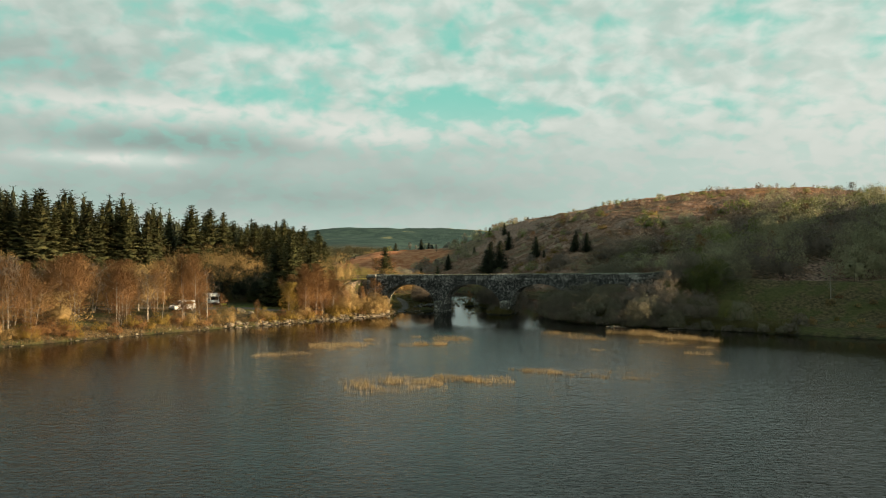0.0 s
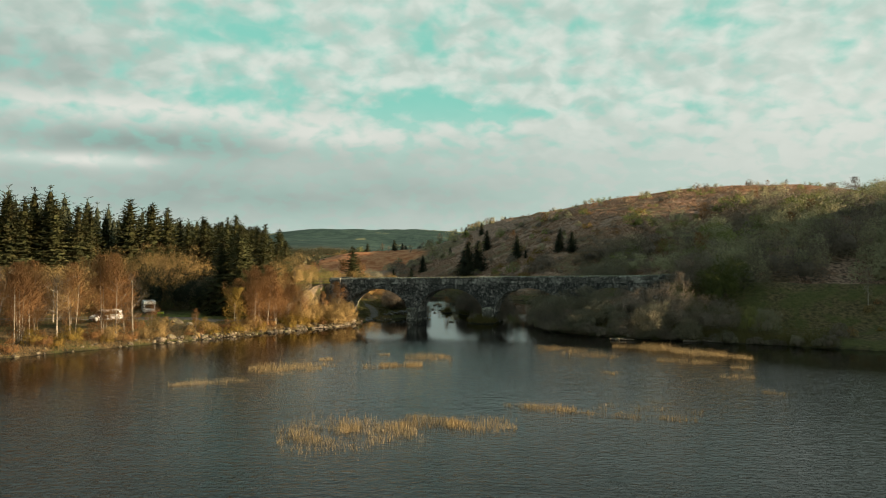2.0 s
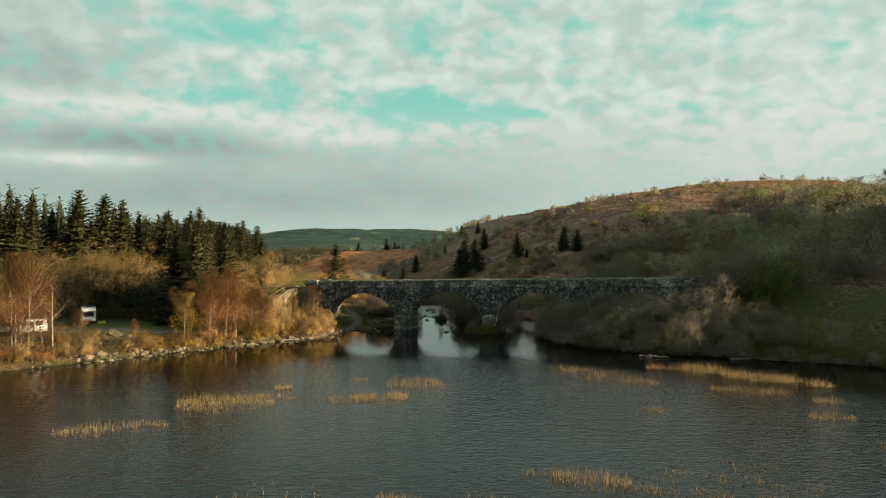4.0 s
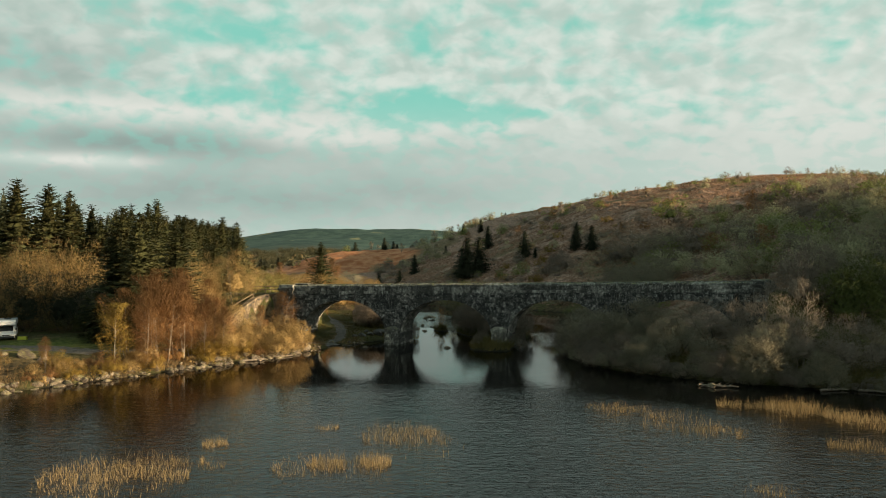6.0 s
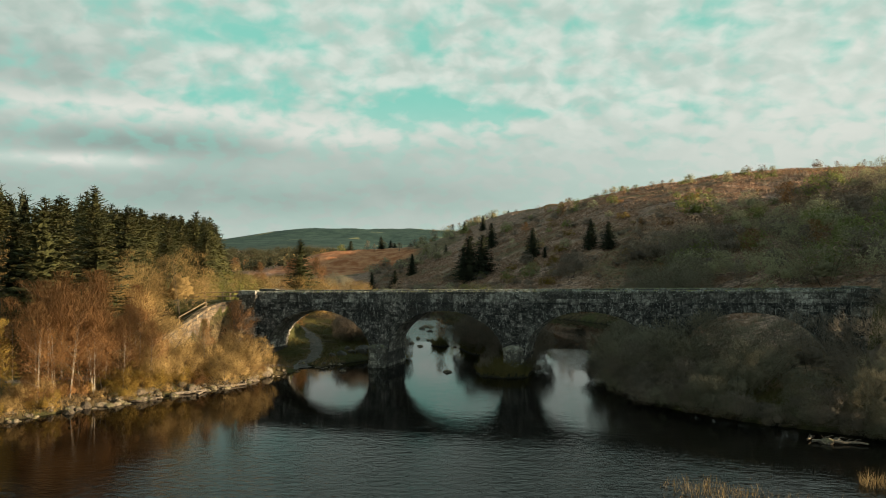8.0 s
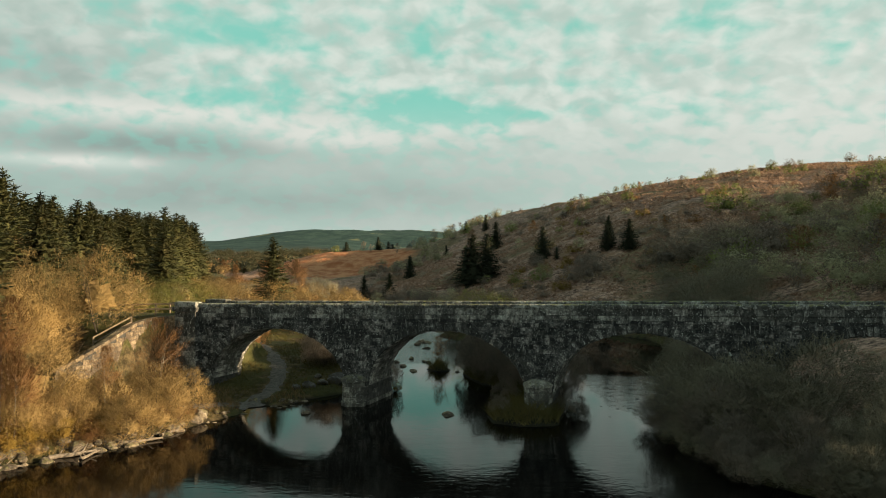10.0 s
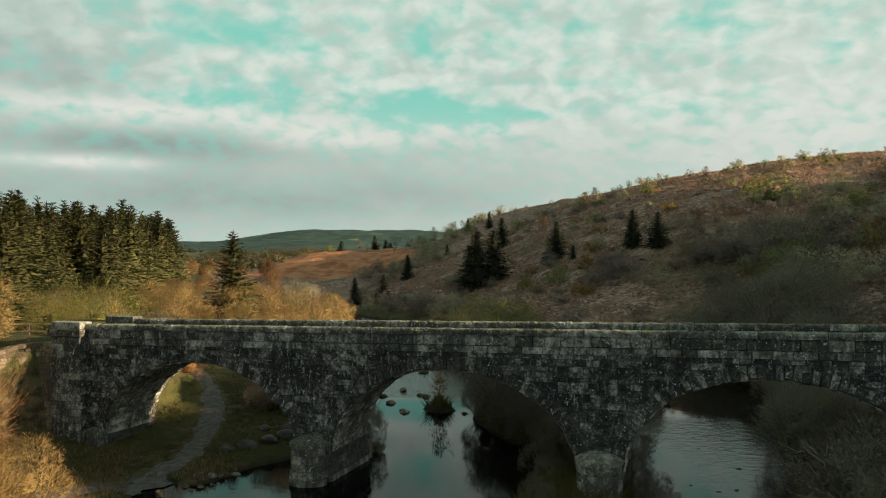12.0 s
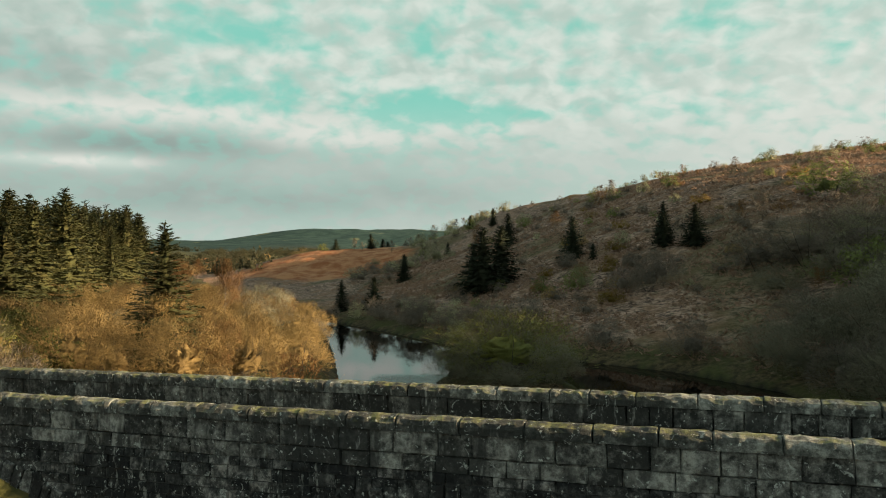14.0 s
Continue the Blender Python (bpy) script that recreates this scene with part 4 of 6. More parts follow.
# ---- plants ----


def kites(base, tip, width, rng, spin=None):
    """Slim three-cornered blades from base to tip (n x 3 each)."""
    d = tip - base
    side = np.cross(d, rng.normal(size=d.shape) if spin is None else spin)
    side /= np.linalg.norm(side, axis=1)[:, None] + 1e-9
    w = np.asarray(width).reshape(-1, 1) * 0.5
    return np.stack([base - side * w, base + side * w, tip], 1)


def spruce_crown(seed, H, R, levels, spokes, sprigs, mat, heart=True, fine=0.24):
    """Whorls of drooping boughs with hanging sprigs round a dense dark heart."""
    rng = np.random.default_rng(seed)
    out = []
    profile = lambda f: R * (1 - f) ** 0.74 * (0.76 + 0.24 * np.minimum(1, f * 6)) + 0.08
    for i in range(levels):
        f = 0.04 + 0.95 * (i + rng.uniform(-0.3, 0.3)) / levels
        f = min(max(f, 0.03), 0.985)
        z, reach = f * H, profile(f)
        n = max(5, int(spokes * (0.55 + 0.6 * (1 - f))))
        a = rng.uniform(0, 6.28) + np.arange(n) * 6.283 / n + rng.uniform(-0.3, 0.3, n)
        L = reach * rng.uniform(0.66, 1.12, n)
        droop = -0.34 * (1 - f) + 0.45 * f + rng.uniform(-0.12, 0.12, n)
        for k in range(n):
            d = np.array([math.cos(a[k]), math.sin(a[k]), droop[k]])
            zk = min(z + rng.uniform(-0.9, 0.9) * H / levels, H * 0.985)
            s = np.linspace(0.22, 1.0, sprigs)
            root = np.array([0, 0, zk]) + d * (s * L[k])[:, None] + np.array([0, 0, 1]) * (-0.12 * L[k] * s ** 2 + 0.14 * L[k] * s ** 4)[:, None]
            across = np.array([-d[1], d[0], 0])
            size = (fine * L[k] + 0.15) * (1.15 - 0.45 * s)
            for sg in (-1, 1):
                way = d * 0.85 + across * sg * 0.75 + np.array([0, 0, -0.15])
                tip = root + way * size[:, None] * rng.uniform(0.7, 1.25, (sprigs, 1)) + rng.normal(0, 0.06, (sprigs, 3))
                out.append(kites(root, tip, size * (0.66 if sprigs > 3 else 0.8), rng, np.tile([0, 0, 1.0], (sprigs, 1)) + rng.normal(0, 0.5, (sprigs, 3))))
    top = np.c_[np.zeros((9, 2)), np.linspace(0.88, 0.97, 9) * H]
    out.append(kites(top, top + np.c_[rng.normal(0, 0.22, (9, 2)), np.full(9, H * 0.045)], np.full(9, 0.13), rng))
    # the packed dark heart: ragged tiers that hang outwards
    tiers, seg = 26, 15
    fs = np.linspace(0.03, 0.93, tiers)
    a = np.arange(seg) * 6.283 / seg + rng.uniform(-0.15, 0.15, (tiers, seg))
    r = profile(fs)[:, None] * rng.uniform(0.18, 0.52, (tiers, seg)) * np.where(np.arange(tiers) % 2, 0.6, 1.0)[:, None]
    drop = 0.22 * r * (np.arange(tiers) % 2 == 0)[:, None]
    pts = np.stack([np.cos(a) * r, np.sin(a) * r, np.tile(fs[:, None] * H, (1, seg)) - drop + rng.uniform(-0.15, 0.15, (tiers, seg))], -1)
    return blades("crown", np.concatenate(out), mat, (0, 0, H * 0.2), 0.25, (pts.reshape(-1, 3), ring_net(tiers, seg)) if heart else None)


def trunk_mesh(points, radii, limbs, mat, sides=6):
    return mesh_of("trunk", *joined([tube(points, radii, sides)] + [tube(p, r, 4) for p, r in limbs]), mat, True)


def grow(seed, H, R, stems, spread_, base_f, twigs, leaves, leaf, mat_leaf, mat_bark, dome=1.0, twig_w=0.035, thick=0.09, up=0.55, sag=0.0):
    """A broadleaf: stems, limbs, then fine twigs and small leaf tufts in an uneven crown. Returns trunk and crown meshes."""
    rng = np.random.default_rng(seed)
    tubes, tips = [], []
    for s in range(stems):
        a = rng.uniform(0, 6.28)
        lean = spread_ * rng.uniform(0.3, 1.0) * (0 if stems == 1 else 1) + rng.uniform(0, 0.06)
        h = H * rng.uniform(0.72, 0.97)
        n = 7 if stems < 4 else 4
        f = np.linspace(0, 1, n)
        px = np.cos(a) * lean * R * f ** 0.8 + np.cumsum(rng.normal(0, 0.03 * H / n, n)) * f
        py = np.sin(a) * lean * R * f ** 0.8 + np.cumsum(rng.normal(0, 0.03 * H / n, n)) * f
        pts = np.c_[px + 0.12 * stems ** 0.5 * math.cos(a) * (stems > 1), py + 0.12 * stems ** 0.5 * math.sin(a) * (stems > 1), f * h * (1 - 0.15 * lean) - 0.25 * (f == 0)]
        r = thick * (H / 6) * (1 - 0.88 * f) * (1 if stems == 1 else 0.7)
        tubes.append(tube(pts, r, 5 if stems < 4 else 3))
        for q in range(9 if stems < 3 else 4 if stems < 4 else 2):
            g = rng.uniform(base_f, 0.93)
            p0 = np.array([np.interp(g, f, pts[:, i]) for i in range(3)])
            b = rng.uniform(0, 6.28)
            shape = math.sin(math.pi * min(1, 0.25 + 0.75 * (1 - (g - base_f) / (1 - base_f)))) ** 0.6
            l = R * dome * rng.uniform(0.55, 1.0) * (0.45 + 0.55 * shape)
            d = np.array([math.cos(b), math.sin(b), up + rng.uniform(-0.15, 0.35)])
            p1 = p0 + d * l * 0.55
            p2 = p0 + d * l + np.array([0, 0, 0.10 * l - sag * l])
            tubes.append(tube([p0, p1, p2], [r[0] * 0.42 * (1 - 0.6 * g), r[0] * 0.26 * (1 - 0.6 * g), 0.006], 3))
            tips += [(p0 * (1 - k) + p1 * k if k < 1 else p1 * (2 - k) + p2 * (k - 1)) for k in (0.5, 0.8, 1.1, 1.4, 1.7, 2.0)]
        tips += [pts[-1], pts[-2] * 0.5 + pts[-1] * 0.5, pts[-2]]
    tips = np.array(tips)
    mid = np.array([0, 0, H * (base_f + 1) * 0.5])
    base = tips[rng.integers(0, len(tips), twigs)] + rng.normal(0, 0.10 * R, (twigs, 3))
    own = inner = None
    if stems >= 4:
        # a rounded, lobed dome of fine twigs over a dense heart
        def lobed(a, e, far):
            lobe = 0.84 + 0.09 * np.sin(3 * a + seed) * np.cos(e) + 0.08 * np.sin(5 * a - 2 * seed + 3 * e) + 0.06 * np.sin(8 * a + 6 * e + seed) + 0.05 * np.sin(13 * a - 9 * e)
            far = far * lobe
            return np.stack([np.cos(a) * np.cos(e) * R * far, np.sin(a) * np.cos(e) * R * far, np.sin(e) * H * np.where(e > 0, 0.70, 0.42) * far + H * 0.32], -1)
        K = max(30, int(20 * R))
        ce = np.arcsin(rng.uniform(-0.35, 0.98, K))
        clump = lobed(rng.uniform(0, 6.283, K), ce, rng.uniform(0.66, 0.86, K))
        size = R * rng.uniform(0.17, 0.31, K)
        pick = rng.choice(K, twigs, p=size ** 2 / (size ** 2).sum())
        own = rng.normal(0, 1, (twigs, 3)) + (clump[pick] - (0, 0, 0.3 * H)) / R * 0.9
        own /= np.linalg.norm(own, axis=1)[:, None]
        base = clump[pick] + own * (size[pick] * rng.uniform(0.35, 1.0, twigs) ** 0.45)[:, None]
        base[:, 2] = np.maximum(base[:, 2], 0.04 * H)
        # the inner mass of packed twigs
        rings, seg = 14, 22
        ee, aa = np.meshgrid(np.arcsin(np.linspace(-0.75, 0.999, rings)), np.arange(seg) * 6.283 / seg, indexing="ij")
        way = np.stack([np.cos(aa) * np.cos(ee), np.sin(aa) * np.cos(ee), np.sin(ee)], -1).reshape(-1, 3)
        hub = np.array([0, 0, 0.32 * H])
        far = np.linalg.norm(lobed(aa.ravel(), ee.ravel(), 0.42 if R > 2.5 else 0.34) - hub, axis=1) * rng.uniform(0.45, 1.0, len(aa.ravel()))
        mass = hub + way * far[:, None]
        mass[:, 2] = np.maximum(mass[:, 2], 0.0)
        inner = (mass, ring_net(rings, seg))
    else:
        n = int(twigs * 0.6)
        f = rng.uniform(0, 1, n)
        z = H * (base_f + (1 - base_f) * f)
        wide = R * np.sin(math.pi * np.clip(0.16 + 0.80 * f, 0, 1)) ** 0.75 * (0.75 + 0.25 * np.sin(7 * f + seed))
        a, far = rng.uniform(0, 6.283, n), rng.uniform(0, 1, n) ** 0.6
        base[:n] = np.c_[np.cos(a) * wide * far, np.sin(a) * wide * far, z] + tips[rng.integers(0, len(tips), n)] * (0.25, 0.25, 0)
    way = (base - mid) * np.array([1, 1, 0.6])
    if own is not None:
        way = way * 0.5 + own * R * 0.35
    way = way / (np.linalg.norm(way, axis=1)[:, None] + 0.3) + np.array([0, 0, up * 1.1 - sag * 2]) + rng.normal(0, 0.55 if stems >= 4 else 0.3, (twigs, 3))
    tw = base + way * ((0.055 if stems >= 4 else 0.11) * R + 0.11) * rng.uniform(0.5, 1.5, (twigs, 1))
    tw[:, 2] = np.clip(tw[:, 2], 0.05, H * 1.03)
    lean = None if own is None else own
    parts = [kites(base, tw, rng.uniform(0.6, 1.3, twigs) * twig_w, rng)]
    if leaves:
        k = rng.integers(0, twigs, leaves)
        p = base[k] + (tw[k] - base[k]) * rng.uniform(0.3, 1.05, (leaves, 1)) + rng.normal(0, 0.06, (leaves, 3))
        d = rng.normal(0, 1, (leaves, 3)) + np.array([0, 0, 0.2])
        d *= leaf * rng.uniform(0.5, 1.3, (leaves, 1)) / np.linalg.norm(d, axis=1)[:, None]
        lean = None if own is None else np.concatenate([own, own[k]])
        parts.append(kites(p - d * 0.5, p + d * 0.5, leaf * rng.uniform(0.45, 0.9, leaves), rng))
    return mesh_of("trunk", *joined(tubes), mat_bark, True), blades("crown", np.concatenate(parts), mat_leaf, (0, 0, H * (0.25 if stems >= 4 else 0.5)), 0.8, inner, lean)


PLANTS = {}


def plant_kind(key, name, label, category, group, makes):
    """Stock for a kind: several built plants, each with its own height, to copy from. makes gives (trunk, crown, height)."""
    PLANTS[key] = (name, label, category, group, makes)


def plant(key, x, y, height, turn=None, sink=0.12, which=None, wide=1.0):
    """One plant on the ground at x, y."""
    name, label, category, group, stock = PLANTS[key]
    k = rnd.randrange(len(stock)) if which is None else which
    trunk, crown, h = stock[k]
    ob = thing(name, label, category, group)
    part("trunk", trunk, ob)
    part("crown", crown, ob)
    s = height / h
    w = s * rnd.uniform(0.88, 1.14) * wide
    ob.matrix_basis = Matrix.Translation((x, y, max(ground_z(x, y), 0.0) - sink)) @ Matrix.Rotation(rnd.uniform(0, 6.28) if turn is None else turn, 4, "Z") @ Matrix.Diagonal((w, w, s, 1))
    return ob


rnd = random.Random(21)


def along(line, s):
    line = np.array(line, float)
    cum = np.r_[0, np.cumsum(np.hypot(*np.diff(line, axis=0).T))]
    s = s * cum[-1]
    return np.interp(s, cum, line[:, 0]), np.interp(s, cum, line[:, 1])


def spruce(seed, H, R, levels=36, spokes=8, sprigs=4, mat=None):
    trunk = mesh_of("trunk", *tube([(0, 0, -0.3), (0.02, 0, H * 0.5), (0, 0.02, H * 0.97)], [0.018 * H, 0.010 * H, 0.01], 6), BARK, True)
    return trunk, spruce_crown(seed, H, R, levels, spokes, sprigs, mat or NEEDLES, True, 0.155 if sprigs > 6 else 0.18 if sprigs > 4 else 0.21), H


plant_kind("spruce", "spruce_tree", "tall dark green spruce at the forest edge", "conifer", "spruces of the plantation",
           [spruce(100 + i, 16, r, 54, 10, 8) for i, r in enumerate((4.0, 3.5, 4.4, 3.2))] + [spruce(110 + i, 16, r, 32, 8, 4) for i, r in enumerate((4.2, 3.6, 4.6))])
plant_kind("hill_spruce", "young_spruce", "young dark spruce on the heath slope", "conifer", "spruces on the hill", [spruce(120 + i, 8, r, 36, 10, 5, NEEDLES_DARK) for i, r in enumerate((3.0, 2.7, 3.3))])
plant_kind("birch", "birch_tree", "slender pale-stemmed birch with russet twigs", "tree", "birches along the bank",
           [(*grow(200 + i, 9, 2.3, st, 0.5, 0.20, 4300, 2600, 0.07, BIRCH_LEAF, BIRCH_BARK, 1.0, 0.028, 0.055, 0.6), 9) for i, st in enumerate((1, 2, 1, 3, 2))])
plant_kind("yellow_birch", "birch_tree", "young birch with yellow leaves", "tree", "birches along the bank",
           [(*grow(220 + i, 6, 2.1, 1, 0.4, 0.18, 1800, 5200, 0.10, YELLOW_LEAF, BIRCH_BARK, 1.0, 0.035, 0.07, 0.6), 6) for i in range(2)])
plant_kind("bare_birch", "birch_tree", "nearly bare birch with a white stem", "tree", "birches along the bank",
           [(*grow(230 + i, 8, 1.9, st, 0.5, 0.25, 1100, 250, 0.11, BROWN_TWIG, BIRCH_BARK, 1.0, 0.03, 0.085, 0.8), 8) for i, st in enumerate((1, 2))])


def bushes(first, count, H, R, twigs, leaves, leaf, mat):
    return [(*grow(first + i, H, R, 5, 0.9, 0.12, int(1.25 * twigs), int(1.25 * leaves), 0.72 * leaf, mat, BARK, 0.7, 0.024, 0.05, 0.5), H) for i in range(count)]


plant_kind("willow", "willow_bush", "rounded golden willow bush in thin leaf", "bush", "willows by the river", bushes(240, 4, 5.5, 3.1, 3000, 4600, 0.11, WILLOW_LEAF))
plant_kind("russet", "willow_bush", "russet twiggy bush without leaves", "bush", "willows by the river", bushes(260, 2, 5, 2.7, 3000, 3600, 0.10, BIRCH_LEAF))
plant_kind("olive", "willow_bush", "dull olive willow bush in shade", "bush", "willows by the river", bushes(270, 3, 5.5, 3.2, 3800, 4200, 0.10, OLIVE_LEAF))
# dark bushes that stand for the shade below the taller crowns
plant_kind("thicket", "shade_thicket", "evergreen thicket put in dark for the shade below taller trees", "bush", "", bushes(285, 2, 7, 3.8, 2400, 4200, 0.15, NEEDLES_DARK))
plant_kind("brown", "alder_bush", "bare brown twiggy bush", "bush", "bare bushes", bushes(280, 3, 4.5, 2.7, 3800, 1700, 0.09, BROWN_TWIG))
plant_kind("green", "leafy_tree", "low tree with fresh green leaves", "tree", "leafy trees", bushes(290, 2, 6, 3.0, 1200, 4000, 0.19, GREEN_LEAF))
plant_kind("lime", "leafy_bush", "pale yellow-green rounded bush on the slope", "bush", "leafy trees", bushes(296, 1, 4, 2.3, 900, 2600, 0.14, LIME_LEAF))
plant_kind("hill_bush", "thorn_bush", "low scrubby bush on the heath hill", "bush", "bushes on the hill", [b for i, m in enumerate((LIT_HILL_LEAF, THORN_LEAF, BROWN_TWIG, THORN_LEAF)) for b in bushes(300 + i, 1, 3, 1.9, 450, 600, 0.27, m)])
plant_kind("hill_birch", "birch_tree", "small bare birch on the heath hill", "tree", "bushes on the hill",
           [(*grow(320 + i, 5, 1.5, 2, 0.6, 0.2, 600, 450, 0.22, m, BARK, 1.0, 0.045, 0.05, 0.8), 5) for i, m in enumerate((BROWN_TWIG, BIRCH_LEAF))])
plant_kind("scrub", "scrub_bush", "low tangled russet shrub on the bank", "bush", "scrub on the bank", [b for i, m in enumerate((BIRCH_LEAF, WILLOW_LEAF, YELLOW_LEAF)) for b in bushes(330 + i, 1, 2, 1.4, 1300, 900, 0.09, m)])
# thin stock of the same looks for far slopes, olive leaves lightened as lit
plant_kind("far_olive", "sallow_bush", "rounded grey-olive sallow on the slope", "bush", "sallows on the slopes", bushes(350, 3, 5, 3.0, 1100, 1900, 0.22, LIT_HILL_LEAF))
name, label, category, group, stock = PLANTS["brown"]
plant_kind("far_brown", name, label, category, group, bushes(350, 3, 5, 3.0, 1100, 1900, 0.22, BROWN_TWIG))


name, label, category, group, stock = PLANTS["willow"]
plant_kind("big_willow", name, label, category, group, bushes(370, 3, 9, 4.6, 5400, 9000, 0.12, WILLOW_LEAF))
plant_kind("fine_willow", name, label, category, group, [(*grow(380 + i, 4, 2.3, 6, 0.9, 0.10, 4600, 4600, 0.06, WILLOW_LEAF, BARK, 0.7, 0.020, 0.05, 0.6), 4) for i in range(2)])
name, label, category, group, stock = PLANTS["scrub"]
plant_kind("fine_scrub", name, label, category, group, [(*grow(383 + i, 2.4, 1.5, 6, 0.9, 0.08, 3200, 1800, 0.05, m, BARK, 0.7, 0.018, 0.05, 0.7), 2.4) for i, m in enumerate((WILLOW_LEAF, YELLOW_LEAF))])
plant_kind("gold_green", "willow_bush", "broad yellow-green willow dome by the old line", "bush", "willows by the river", bushes(388, 1, 7, 4.4, 3000, 5200, 0.11, GOLD_GREEN))
name, label, category, group, stock = PLANTS["olive"]
plant_kind("fine_olive", name, label, category, group, [(*grow(375 + i, 5, 2.9, 6, 0.9, 0.10, 5200, 4200, 0.080, CATKIN_LEAF, BARK, 0.7, 0.030, 0.05, 0.5), 5) for i in range(2)])
name, label, category, group, stock = PLANTS["brown"]
plant_kind("fine_brown", name, label, category, group, [(*grow(378 + i, 4, 2.4, 6, 0.9, 0.10, 6000, 1500, 0.06, BROWN_TWIG, BARK, 0.7, 0.020, 0.05, 0.7), 4) for i in range(2)])
name, label, category, group, stock = PLANTS["birch"]
plant_kind("far_birch", name, label, category, group, [(*grow(210 + i, 9, 2.6, st, 0.5, 0.15, 2400, 1800, 0.12, BIRCH_LEAF, BIRCH_BARK, 1.0, 0.040, 0.045, 0.6), 9) for i, st in enumerate((1, 2, 1))])
plant_kind("far_willow", "sallow_bush", "golden rounded sallow among the birches", "bush", "sallows on the slopes", bushes(360, 3, 5.5, 2.9, 1000, 1800, 0.20, WILLOW_LEAF))


def inside(poly, x, y):
    return signed(np.array(poly, float), np.array([x]), np.array([y]))[0] < 0


# the plantation: edge trees one by one, the wood behind them as one mass
FOREST = [(-51, 40), (-58, 27), (-72, 20), (-95, 10), (-140, -8), (-230, -30), (-270, 80), (-210, 190), (-120, 215), (-84, 182), (-75, 168), (-73, 140), (-66, 110), (-58, 75)]
edge, deep = [], []
for i in range(6500):
    x, y = rnd.uniform(-270, -50), rnd.uniform(-35, 215)
    d = signed(np.array(FOREST, float), np.array([x]), np.array([y]))[0]
    if d > -0.5 or d < -28:
        continue
    front = d > -11 and (x > -150)
    if all((x - p) ** 2 + (y - q) ** 2 > (2.8 if front else 4.2) ** 2 for p, q in edge + deep):
        (edge if front else deep).append((x, y))
for x, y in edge:
    first = signed(np.array(FOREST, float), np.array([x]), np.array([y]))[0] > -5
    plant("spruce", x, y, rnd.uniform(15.0, 18.6) + (3.8 if x < -80 else 1.2 if x < -62 else 0), wide=1.32, which=rnd.randrange(4) if first and x > -110 else 4 + rnd.randrange(3))
for x, y, h in ((-52.7, 41.6, 17), (-50.5, 37, 14), (-78.5, 171, 20), (-89.5, 163, 21), (-75, 166, 15)):
    plant("spruce", x, y, h)


def far_wood(name, spots, label, levels, spokes, sprigs, mat, stock=None):
    """A wood that nobody could count, as one mass of trees."""
    stock = stock or [spruce_crown(400 + i, 16, r, levels, spokes, sprigs, mat) for i, r in enumerate((4.8, 4.3, 5.2))]
    co = []
    for me in stock:
        a = np.empty(len(me.vertices) * 3)
        me.vertices.foreach_get("co", a)
        i = np.empty(len(me.loops), np.int32)
        me.loops.foreach_get("vertex_index", i)
        co.append(a.reshape(-1, 3)[i].reshape(-1, 3, 3))
    out = []
    for x, y, h in spots:
        a, s = rnd.uniform(0, 6.28), h / 16
        c = co[rnd.randrange(3)] * (s * rnd.uniform(0.9, 1.15), s, s)
        r = np.array([[math.cos(a), -math.sin(a), 0], [math.sin(a), math.cos(a), 0], [0, 0, 1]])
        out.append(c @ r.T + np.array([x, y, ground_z(x, y) - 0.3]))
    tagged(new(name, blades(name, np.concatenate(out), mat)), label, "woodland", kind="stuff")


# darker needles here tone down tops that catch too much light
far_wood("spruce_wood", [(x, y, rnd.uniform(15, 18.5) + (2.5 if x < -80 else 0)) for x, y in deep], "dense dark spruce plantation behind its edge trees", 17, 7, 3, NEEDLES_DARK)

# birches and scrub along the left bank
TREES = [("yellow_birch", -34.3, -21.1, 6.2), ("birch", -30.8, -18.4, 8.0), ("birch", -29.0, -16.0, 7.0), ("birch", -29.7, -14.4, 5.6), ("birch", -29.5, -6.5, 7.6), 
         ("fine_scrub", -22.8, -8.2, 3.4), ("birch", -21.3, -3.4, 6.6), ("fine_willow", -20.4, -5.2, 4.3), ("fine_willow", -19.5, -2.4, 3.4), ("fine_scrub", -23.5, -5.0, 3.0),
         ("birch", -46.1, -36.1, 11.5), ("birch", -48.8, -34.6, 11.0), ("birch", -51.3, -37.6, 10.0), ("birch", -55.6, -42.6, 10.0), ("birch", -60.7, -46.5, 9.6), ("birch", -69.3, -45.0, 9.0), ("birch", -66, -50.5, 8.5),
         ("birch", -72, -58, 9.5), ("birch", -76, -62, 9.0), ("birch", -64, -40, 10), ("birch", -58, -35.5, 9.5), ("big_willow", -60.0, 8.5, 12.5), ("big_willow", -54.5, 10.5, 12.5), ("big_willow", -66.0, 4.5, 12.0), ("big_willow", -47.5, 22, 9.0),
         ("big_willow", -43, 6, 8.5), ("olive", -47, 1.5, 6.5), ("olive", -50, 3.5, 6.0), ("olive", -43.5, 0.5, 5.5), ("green", -46.6, -1.5, 3.4), ("big_willow", -38.0, 2.0, 9.0), ("big_willow", -35.6, 5.4, 8.5), ("birch", -33.5, -12.5, 9.0)]
